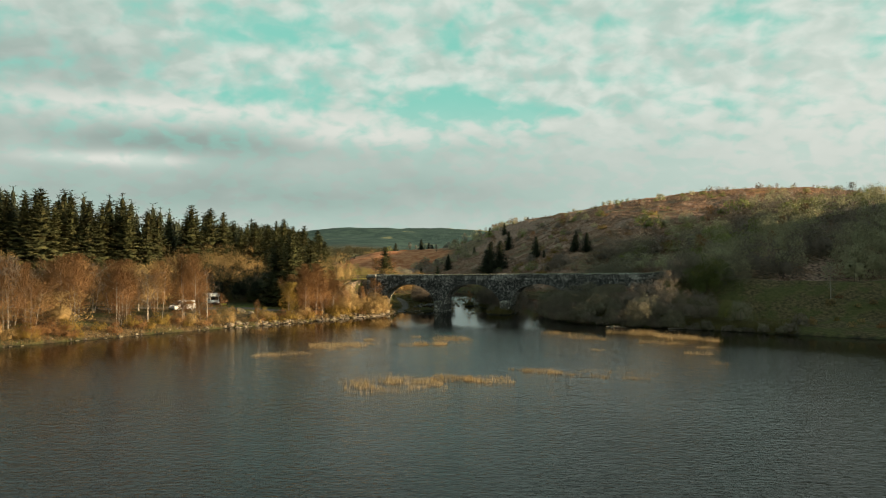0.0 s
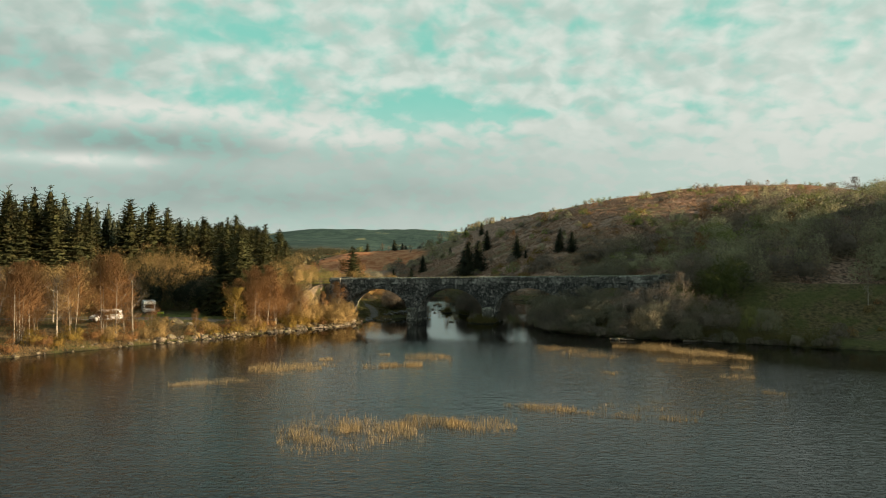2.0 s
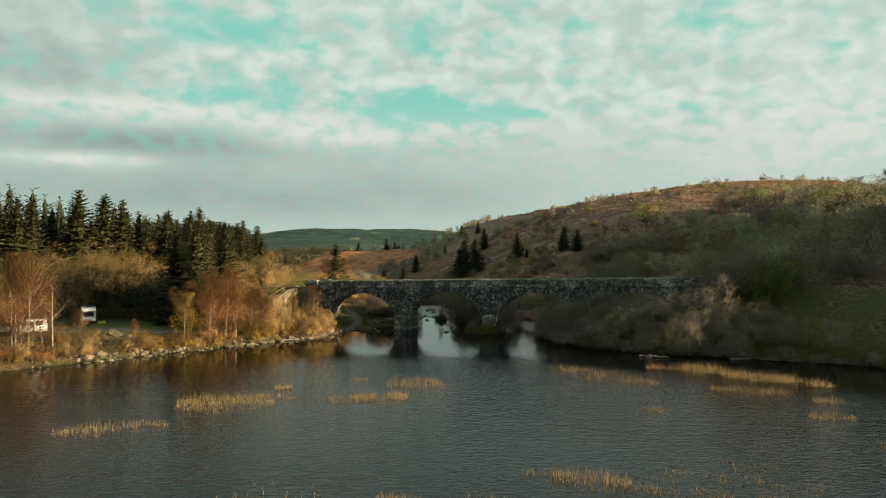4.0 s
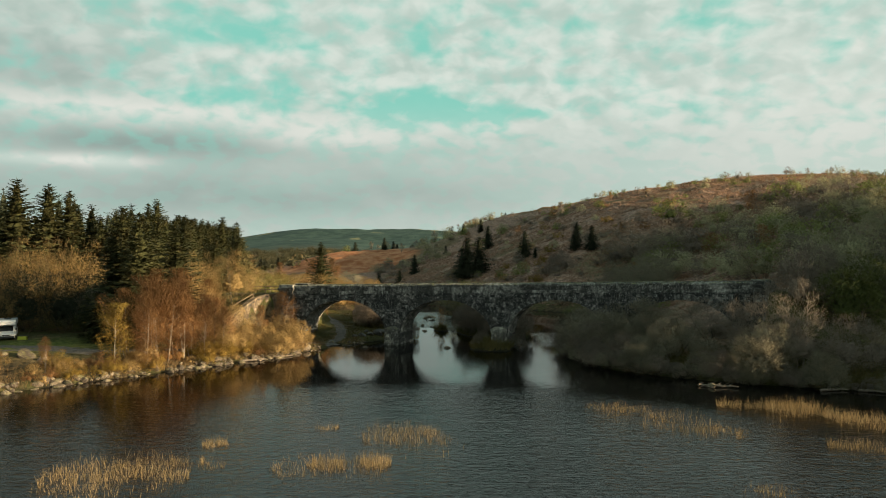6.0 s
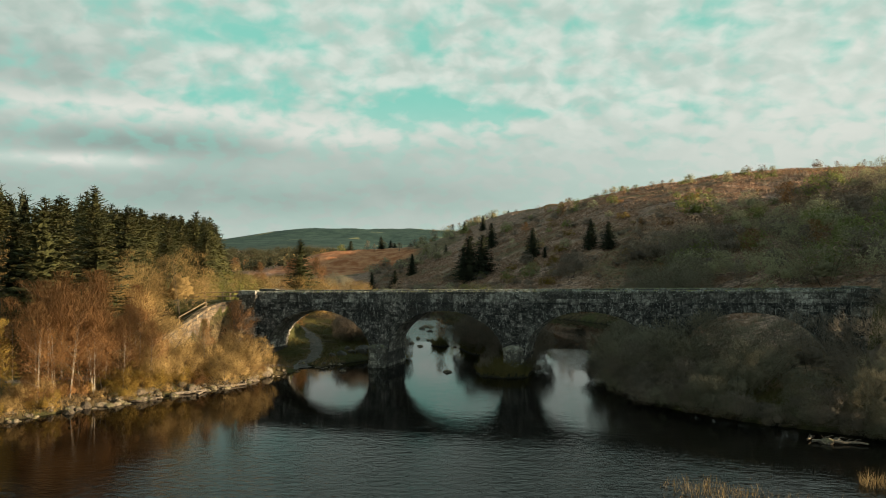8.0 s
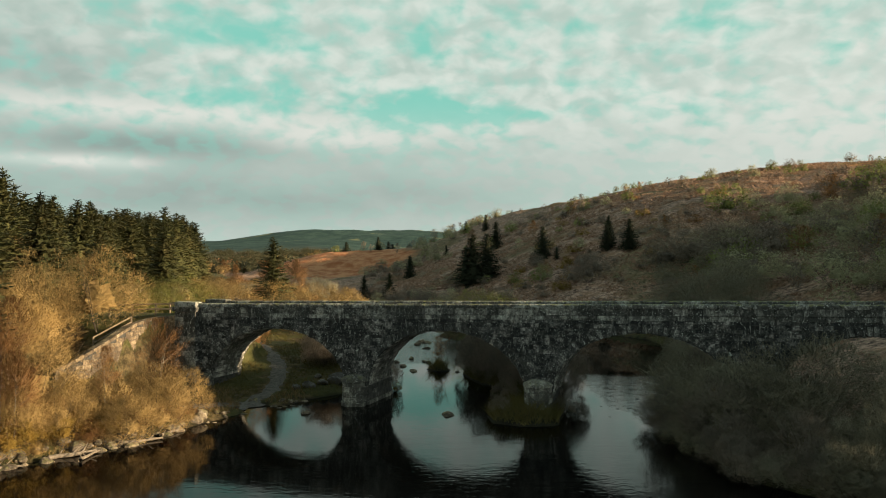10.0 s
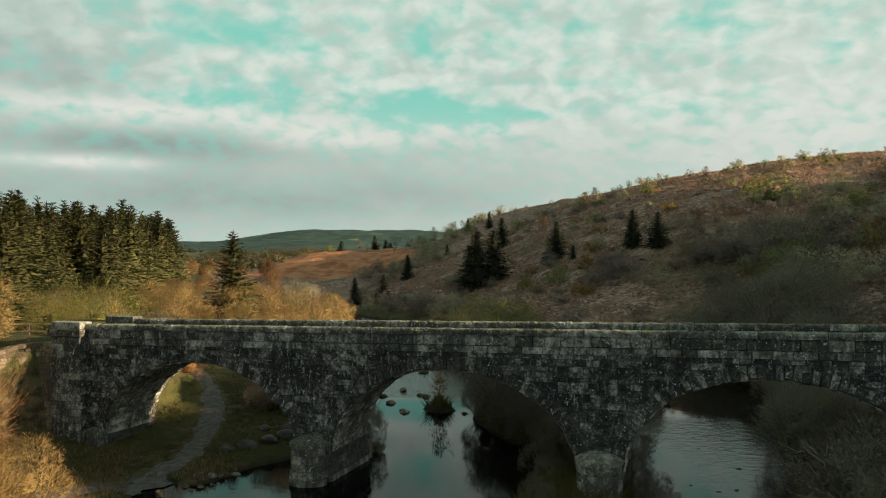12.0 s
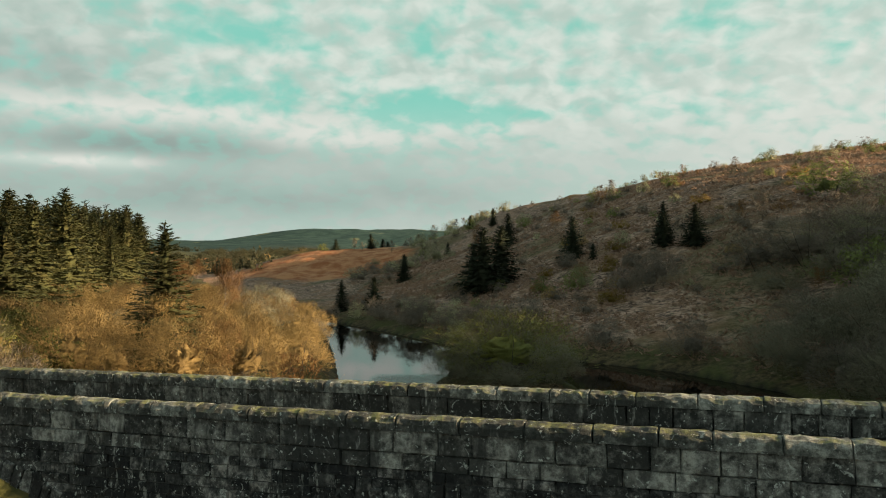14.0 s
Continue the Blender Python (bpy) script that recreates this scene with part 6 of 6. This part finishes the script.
# strips of reeds: ends, width, evenness, stalks, height
BEDS = [(-27.2, -67.3, -20.2, -64.3, 2.6, 0.5, 700, 0.50), (-22.2, -57.4, -14.7, -55.4, 5.0, 0.8, 2300, 0.55), (-16.0, -49.8, -14.4, -49.4, 1.3, 1.0, 300, 0.50),
        (-14.8, -53.9, -13.2, -53.7, 2.4, 0.3, 160, 0.45), (-10.4, -55.0, -3.8, -53.6, 3.2, 0.55, 900, 0.50), (-8.4, -54.4, -6.4, -54.0, 1.8, 1.0, 420, 0.55), (-5.4, -54.0, -3.7, -53.6, 1.8, 1.0, 420, 0.60),
        (-5.8, -48.8, -1.0, -46.2, 5.2, 0.55, 1100, 0.55), (-9.7, -45.1, -8.0, -44.8, 1.0, 1.0, 160, 0.40), (11.4, -36.8, 18.9, -47.8, 3.8, 0.45, 1300, 0.60),
        (20.9, -37.2, 25.0, -38.0, 1.8, 0.9, 600, 0.75), (24.6, -37.8, 28.2, -40.6, 3.4, 1.0, 1500, 0.90), (27.4, -41.2, 32.6, -45.8, 3.0, 0.9, 1500, 0.80), (31.5, -45.2, 35.6, -48.2, 2.2, 0.8, 700, 0.70),
        (23.5, -49.6, 30.2, -52.2, 2.6, 0.6, 750, 0.60), (30.0, -55.4, 32.8, -55.5, 1.5, 0.8, 220, 0.50), (26.8, -61.6, 30.2, -61.3, 1.8, 0.7, 280, 0.50), (26.8, -69.2, 30.2, -70.8, 1.8, 0.4, 170, 0.45),
        (14.4, -58.9, 18.4, -59.8, 1.4, 0.4, 170, 0.40), (4.0, -75.9, 6.0, -76.5, 0.9, 0.5, 110, 0.40), (5.6, -76.5, 9.5, -78.2, 2.2, 1.0, 900, 0.50), (9.4, -78.9, 18.1, -81.6, 1.5, 0.6, 620, 0.42),
        (11.3, -75.2, 19.6, -78.4, 4.6, 0.2, 420, 0.36), (-12.2, -87.6, -6.0, -85.6, 6.0, 0.6, 2000, 0.48), (-7.6, -86.2, -3.4, -83.8, 6.0, 0.6, 1700, 0.50), (-4.0, -83.3, 0.2, -82.2, 2.4, 0.9, 1000, 0.52),
        (-0.6, -83.0, 4.3, -84.7, 2.0, 1.0, 1100, 0.52), (-3.8, -80.6, 4.7, -81.8, 1.8, 0.3, 420, 0.42)]
for x0, y0, x1, y1, wide, thick, n, h in BEDS:
    blade_bed("reed_bed", "sparse golden dry reeds standing in the loch" if thick < 0.5 else "dense golden dry reeds standing in the loch", "reeds", REED, int(0.9 * n), patch(x0, y0, x1, y1, wide, thick), 0.35 * h, 1.2 * h, 0.020, 0.24, True)


def open_ground(x, y):
    """Where plants may stand: off the car park, its drive and the path."""
    return (np.hypot((x + 53) / 6.5, (y + 16) / 13) > 1) & (np.hypot((x + 43) / 8, (y + 17.8) / 3.2) > 1) & (np.hypot(x + 16.5, (y - 8) * 0.5) > 2.5)


def bank_spots(rng, m):
    x, y = along(LEFT_SHORE[3:15], rng.uniform(0, 1, m))
    o = rng.uniform(0.3, 9, m) * rng.uniform(0.2, 1, m)
    x, y = x - 0.72 * o, y + 0.62 * o
    return x, y, (land(x, y) > 0.15) & open_ground(x, y)


def islet_spots(rng, m):
    x, y = rng.uniform(-3.2, 10.5, m), rng.uniform(-5, 24, m)
    return x, y, (land(x, y) > 0.1) & ((signed(ISLET, x, y) < 0) | (signed(TUSSOCK, x, y) < 0))


def right_spots(rng, m):
    x, y = along(RIGHT_SHORE[9:19], rng.uniform(0, 1, m))
    o = rng.uniform(-0.1, 14, m) * rng.uniform(0.1, 1, m)
    x, y = x + 0.5 * o, y + 0.8 * o
    return x, y, (land(x, y) > 0.1) & ((x > 33) | (o > 3.5))


def hill_spots(rng, m):
    x, y = rng.uniform(-25, 150, m), 15 + 230 * rng.uniform(0, 1, m)
    return x, y, (x > np.interp(y, RIVER_Y, RIVER_X)) & (land(x, y) > 1.0) & (lumps(x, y, 4.0, 15) > -0.25)


blade_bed("bank_grass", "brown grass and litter on the bank", "grass", LITTER, 14000, bank_spots, 0.15, 0.6, 0.05, 0.5)
def arch_spots(rng, m):
    x, y = rng.uniform(-34, -8, m), rng.uniform(-4, 40, m)
    tx, ty = along(TRACK, np.linspace(0, 1, 160))
    off = np.min(np.hypot(x[:, None] - tx, y[:, None] - ty), 1)
    return x, y, (land(x, y) > 0.12) & (land(x, y) < 3) & (off > 1.0) & (lumps(x, y, 2.2, 19) > -0.35)


TRACK = [(-75, -22), (-60, -19.5), (-50, -19), (-43, -18), (-37.5, -16.2), (-32, -12.5), (-26, -7.2), (-22, -3.5), (-19.3, -0.8), (-16.9, 2.4), (-15.6, 6.2), (-15.9, 11), (-17, 16.5), (-20.5, 24.5), (-25, 31.5), (-31, 39)]
blade_bed("path_grass", "rough green and brown grass beside the path", "grass", GRASS, 16000, arch_spots, 0.12, 0.45, 0.06, 0.6)
blade_bed("islet_grass", "rank grass round the pier foot", "grass", GRASS, 14000, islet_spots, 0.3, 1.1, 0.06, 0.55)
blade_bed("shore_grass", "dull tussock grass on the shaded bank", "grass", GRASS, 14000, right_spots, 0.2, 0.6, 0.09, 0.6)
blade_bed("bracken", "brown dead bracken and heather on the hill", "bracken", BRACKEN, 80000, hill_spots, 0.2, 0.6, 0.36, 1.0)

# the gravel drive and the path below the first arch


def ribbon(name, line, wide, mat, label, category):
    n = 150
    rows = []
    for i in range(n):
        x, y = along(line, i / (n - 1))
        x2, y2 = along(line, min(i / (n - 1) + 0.01, 1.0))
        x1, y1 = along(line, max(i / (n - 1) - 0.01, 0.0))
        L = math.hypot(x2 - x1, y2 - y1)
        nx, ny = -(y2 - y1) / L, (x2 - x1) / L
        w = wide * (1 + 0.25 * float(lumps(np.array(i / 6.0), np.array(0.5), 1.0, 3)))
        for k in (-1, -0.6, -0.2, 0.2, 0.6, 1):
            e = w * (1 + 0.35 * rnd.uniform(-1, 1) * (abs(k) == 1))
            px, py = x + nx * e * k / 2, y + ny * e * k / 2
            rows.append((px, py, max(ground_z(px, py), 0.1) + 0.05 - 0.10 * (abs(k) == 1) - 0.05 * (abs(k) == 0.6) * (i % 3 > 0)))
    faces = [(i * 6 + k, i * 6 + k + 1, (i + 1) * 6 + k + 1, (i + 1) * 6 + k) for i in range(n - 1) for k in range(5)]
    tagged(new(name, mesh_of(name, rows, faces, mat, True)), label, category, kind="structure")


ribbon("path", TRACK, 2.1, GRAVEL, "worn gravel path leading below the arch", "path")
ribbon("road", [(-100, -30), (-75, -20), (-58, -14.5), (-48, -14.8), (-42, -16.5), (-38, -17.5)], 4.0, GRAVEL, "gravel drive of the small car park", "drive")

# ---- fence, logs, vehicles ----


def beam(bm, a, b, w, h):
    a, b = Vector(a), Vector(b)
    d = b - a
    m = Matrix.Translation((a + b) / 2) @ d.to_track_quat("X", "Z").to_matrix().to_4x4() @ Matrix.Diagonal((d.length, w, h, 1))
    r = bmesh.ops.create_cube(bm, size=1, matrix=m)
    bmesh.ops.bevel(bm, geom=list({e for v in r["verts"] for e in v.link_edges}), offset=0.012, segments=1, affect="EDGES")


def rail_fence(points, high, label):
    f = thing("wooden_fence", label, "fence")
    tops = []
    for x, y, z in points:
        bm = bmesh.new()
        beam(bm, (x, y, z - 0.3), (x, y, z + high), 0.12, 0.12)
        part("post", (bm, TIMBER), f)
        tops.append((x, y, z))
    for a, b in zip(tops, tops[1:]):
        for k in (0.55, 0.96):
            bm = bmesh.new()
            beam(bm, (a[0], a[1] - 0.09, a[2] + high * k), (b[0], b[1] - 0.09, b[2] + high * k), 0.05, 0.12)
            part("rail", (bm, TIMBER), f)


rail_fence([(*bridge_xy(u, v), ground_z(*bridge_xy(u, v))) for u, v in ((-16.8, 0.9), (-19.0, 0.6), (-21.2, 0.2), (-23.4, -0.2))], 1.1, "weathered timber post and rail fence by the old line")
rail_fence([(*bridge_xy(u, v), ground_z(*bridge_xy(u, v))) for u, v in ((-19.2, -2.2), (-21.0, -4.6))], 1.1, "sloping timber handrail above the wing wall")
rail_fence([(*bridge_xy(u, v), ground_z(*bridge_xy(u, v))) for u, v in ((-16.6, 4.6), (-18.8, 4.8), (-21.0, 5.0))], 1.1, "weathered timber post and rail fence by the old line")


def driftwood(x, y, L, turn, label):
    rng = np.random.default_rng(int(abs(x * 10)))
    n = 6
    f = np.linspace(-0.5, 0.5, n)
    z = max(ground_z(x, y), 0.0) + 0.10
    pts = np.c_[f * L, rng.normal(0, 0.04 * L, n), rng.uniform(0, 0.06, n)]
    tubes = [tube(pts, 0.045 * L * (1 - 0.6 * (f + 0.5)) + 0.02, 6)]
    for k in range(3):
        p = pts[1 + k]
        tubes.append(tube([p, p + np.array([0.12 * L, rng.uniform(-0.2, 0.2) * L, 0.10 * L]), p + np.array([0.22 * L, rng.uniform(-0.3, 0.3) * L, 0.16 * L])], [0.02 * L, 0.012 * L, 0.004], 5))
    ob = new("driftwood", mesh_of("driftwood", *joined(tubes), DRIFT, True))
    ob.matrix_basis = Matrix.Translation((x, y, z)) @ Matrix.Rotation(turn, 4, "Z")
    tagged(ob, label, "driftwood", "driftwood on the shore")


DRIFT = shade("bleached driftwood", (0.10, 0.08, 0.06), (0.24, 0.20, 0.155), 5, 0.85, bump=0.01)
for x, y, L, a in ((-20.0, -8.6, 2.6, 0.6), (-22.6, -11.8, 3.0, 0.8), (-25.4, -14.8, 2.4, 0.5), (-19.0, -6.2, 2.0, 1.2), (-21.6, -12.2, 2.2, 1.6), (23.5, -28.4, 1.8, 0.2), (24.6, -28.9, 2.2, -0.3), (22.8, -27.7, 1.2, 0.9), (33.5, -30.6, 2.6, 0.1), (36.5, -31.3, 2.2, -0.5)):
    driftwood(x, y, L, a, "bleached branch washed up at the water's edge")

WHITE = shade("white vehicle paint", (0.66, 0.67, 0.66), (0.78, 0.79, 0.78), 2, 0.3, coat=0.4)
GLASS = shade("dark vehicle glass", (0.012, 0.014, 0.016), (0.020, 0.023, 0.026), 2, 0.06)
TYRE = shade("tyre rubber", (0.012, 0.012, 0.012), (0.03, 0.03, 0.03), 8, 0.8)
STEEL = shade("grey wheel steel", (0.28, 0.29, 0.30), (0.42, 0.43, 0.44), 4, 0.35, 0.8)
LAMP = shade("clear lamp glass", (0.55, 0.57, 0.58), (0.75, 0.77, 0.78), 3, 0.1)
PLASTIC = shade("black bumper plastic", (0.02, 0.02, 0.021), (0.05, 0.05, 0.05), 4, 0.6)
YELLOW = shade("yellow-green plastic", (0.42, 0.50, 0.05), (0.52, 0.58, 0.08), 4, 0.5)
PLATE = shade("pale plate", (0.55, 0.54, 0.40), (0.66, 0.64, 0.48), 5, 0.4)


def profile_body(outline, width, bevel=0.06, tuck=0.10):
    """A body from a side outline (x ahead, z up), narrower towards the roof."""
    bm = bmesh.new()
    top = max(z for _, z in outline)
    rings = []
    for s in (-1, 1):
        rings.append([bm.verts.new((x, s * width / 2 * (1 - tuck * max(0, (z - 0.9) / (top - 0.9))), z)) for x, z in outline])
    n = len(outline)
    for k in range(n):
        bm.faces.new((rings[0][k], rings[0][(k + 1) % n], rings[1][(k + 1) % n], rings[1][k]))
    bm.faces.new(list(reversed(rings[0])))
    bm.faces.new(rings[1])
    bmesh.ops.bevel(bm, geom=list(bm.edges), offset=bevel, segments=2, affect="EDGES", profile=0.6)
    bmesh.ops.recalc_face_normals(bm, faces=list(bm.faces))
    return bm


def panel(bm, corners, thick=0.012):
    """A thin pane proud of the body, from four corners."""
    c = [Vector(p) for p in corners]
    n = (c[1] - c[0]).cross(c[3] - c[0]).normalized() * thick
    a, b = [bm.verts.new(p - n) for p in c], [bm.verts.new(p + n) for p in c]
    bm.faces.new(list(reversed(a)))
    bm.faces.new(b)
    for k in range(4):
        bm.faces.new((a[k], a[(k + 1) % 4], b[(k + 1) % 4], b[k]))
    return bm


def wheel(parent, x, y, r):
    m = Matrix.Translation((x, y, r)) @ Matrix.Rotation(math.pi / 2, 4, "X")
    w = part("wheel", (cyl(r * 0.6, 0.235), STEEL), parent, "grey steel wheel", m)
    bm = bmesh.new()
    bmesh.ops.create_cone(bm, cap_ends=True, segments=24, radius1=r, radius2=r, depth=0.21)
    bmesh.ops.bevel(bm, geom=list(bm.edges), offset=0.03, segments=2, affect="EDGES")
    part("tyre", (bm, TYRE), w, "black tyre")


def cyl(r, d):
    bm = bmesh.new()
    bmesh.ops.create_cone(bm, cap_ends=True, segments=20, radius1=r, radius2=r, depth=d)
    return bm


def small_van(x, y, turn):
    v = thing("passenger_van", "small white passenger van parked on the gravel", "van")
    out = [(2.15, 0.32), (2.2, 0.62), (2.08, 0.86), (1.35, 1.06), (0.75, 1.68), (0.35, 1.82), (-1.9, 1.82), (-2.12, 1.6), (-2.2, 0.9), (-2.2, 0.32)]
    part("body", (profile_body(out, 1.8), WHITE), v, "glossy white body")
    for s in (-1, 1):
        for a, b, c, d in ((0.95, 1.18, 0.5, 1.62), (0.36, -0.55, 0.36, -0.55), (-0.68, -1.55, -0.68, -1.55)):
            bm = bmesh.new()
            k0, k1 = 0.873 + 0.012, 0.80 + 0.012
            if a == 0.95:
                panel(bm, [(1.12, s * k0, 1.12), (0.45, s * k0, 1.12), (0.45, s * k1, 1.66), (0.66, s * k1, 1.62)][::s])
            else:
                panel(bm, [(a, s * k0, 1.12), (b, s * k0, 1.12), (b, s * k1, 1.66), (a, s * k1, 1.66)][::s])
            part("side_window", (bm, GLASS), v, "dark side window")
        for wx in (1.32, -1.35):
            wheel(v, wx, s * 0.8, 0.32)
        bm = bmesh.new()
        box(bm, 2.04, 2.2, s * 0.68 - 0.14, s * 0.68 + 0.14, 0.68, 0.84, 0.03)
        part("headlight", (bm, LAMP), v, "clear headlight")
        bm = bmesh.new()
        box(bm, 0.88, 1.04, s * 0.98 - 0.1, s * 0.98 + 0.1, 1.08, 1.22, 0.03)
        part("wing_mirror", (bm, PLASTIC), v, "black wing mirror")
    bm = bmesh.new()
    panel(bm, [(1.33, 0.74, 1.10), (1.33, -0.74, 1.10), (0.80, -0.68, 1.66), (0.80, 0.68, 1.66)])
    part("windscreen", (bm, GLASS), v, "dark sloping windscreen")
    bm = bmesh.new()
    box(bm, 2.1, 2.26, -0.84, 0.84, 0.3, 0.52, 0.04)
    part("bumper", (bm, PLASTIC), v, "black front bumper")
    bm = bmesh.new()
    box(bm, 2.255, 2.27, -0.26, 0.26, 0.36, 0.46)
    part("number_plate", (bm, PLATE), v, "pale blank plate")
    v.matrix_basis = Matrix.Translation((x, y, ground_z(x, y) + 0.05)) @ Matrix.Rotation(turn, 4, "Z")


def camper(x, y, turn):
    v = thing("motorhome", "white motorhome with a high roof parked by the trees", "motorhome")
    part("cab", (profile_body([(2.6, 0.35), (2.75, 0.75), (2.62, 1.02), (2.0, 1.25), (1.35, 2.0), (1.0, 2.05), (1.0, 0.35)], 2.0), WHITE), v, "white cab")
    part("living_box", (profile_body([(1.5, 2.02), (2.05, 2.2), (2.0, 2.72), (1.5, 2.85), (-3.0, 2.85), (-3.1, 0.5), (1.05, 0.5), (1.05, 2.0)], 2.25, 0.05, 0.0), WHITE), v, "white boxy living compartment with a rounded nose")
    bm = bmesh.new()
    panel(bm, [(2.02, 0.84, 1.28), (2.02, -0.84, 1.28), (1.42, -0.78, 1.98), (1.42, 0.78, 1.98)])
    part("windscreen", (bm, GLASS), v, "dark wide windscreen")
    for s in (-1, 1):
        for a, b in ((-0.2, -1.1), (-1.6, -2.5)):
            bm = bmesh.new()
            panel(bm, [(a, s * 1.137, 1.55), (b, s * 1.137, 1.55), (b, s * 1.137, 2.15), (a, s * 1.137, 2.15)][::s])
            part("side_window", (bm, GLASS), v, "tinted side window")
        for wx in (1.8, -1.7):
            wheel(v, wx, s * 0.9, 0.35)
        bm = bmesh.new()
        box(bm, 2.56, 2.74, s * 0.74 - 0.16, s * 0.74 + 0.16, 0.78, 0.98, 0.03)
        part("headlight", (bm, LAMP), v, "clear headlight")
        bm = bmesh.new()
        box(bm, 1.55, 1.72, s * 1.18 - 0.12, s * 1.18 + 0.12, 1.35, 1.65, 0.03)
        part("wing_mirror", (bm, PLASTIC), v, "black wing mirror")
    bm = bmesh.new()
    box(bm, 2.62, 2.80, -0.95, 0.95, 0.32, 0.60, 0.04)
    part("bumper", (bm, PLASTIC), v, "dark front bumper")
    bm = bmesh.new()
    box(bm, 2.70, 2.765, -0.45, 0.45, 0.66, 0.80, 0.02)
    part("grille", (bm, PLASTIC), v, "black grille")
    bm = bmesh.new()
    box(bm, -1.2, -0.5, -0.4, 0.4, 2.84, 2.97, 0.03)
    part("roof_vent", (bm, PLASTIC), v, "dark roof vent")
    v.matrix_basis = Matrix.Translation((x, y, ground_z(x, y) + 0.05)) @ Matrix.Rotation(turn, 4, "Z") @ Matrix.Diagonal((0.84, 0.86, 0.80, 1))


small_van(-52.9, -24.4, radians(236))
camper(-53.2, -7.6, radians(-63))
for dx in (0.0, 0.55):
    b = thing("crate", "yellow-green plastic crate on the grass", "crate", "crates by the motorhome")
    bm = bmesh.new()
    box(bm, -0.24, 0.24, -0.18, 0.18, 0.0, 0.42, 0.03)
    part("tub", (bm, YELLOW), b)
    bm = bmesh.new()
    box(bm, -0.26, 0.26, -0.2, 0.2, 0.42, 0.48, 0.02)
    part("rim", (bm, PLASTIC), b, "dark rim")
    b.matrix_basis = Matrix.Translation((-50.9 + dx, -8.9, ground_z(-50.9 + dx, -8.9)))


# ---- distant trees up the valley ----
far_spots = []
for i in range(5000):
    x, y = rnd.uniform(-420, 60), rnd.uniform(260, 1000)
    if (y > 420 or abs(x + 0.30 * y) < 12) and x < -0.20 * y + 60 and float(lumps(np.array(x), np.array(y), 85.0, 41)) > 0.10 and len(far_spots) < 420:
        far_spots.append((x, y, rnd.uniform(5, 9)))
domes = [grow(700 + i, 16, 13, 5, 0.9, 0.1, 90, 130, 2.6, HEDGE_LEAF, BARK, 0.75, 1.4, 0.05, 0.6)[1] for i in range(3)]
far_wood("valley_trees", far_spots, "scattered dull trees and hedges up the valley", 8, 6, 3, HEDGE_LEAF, domes)
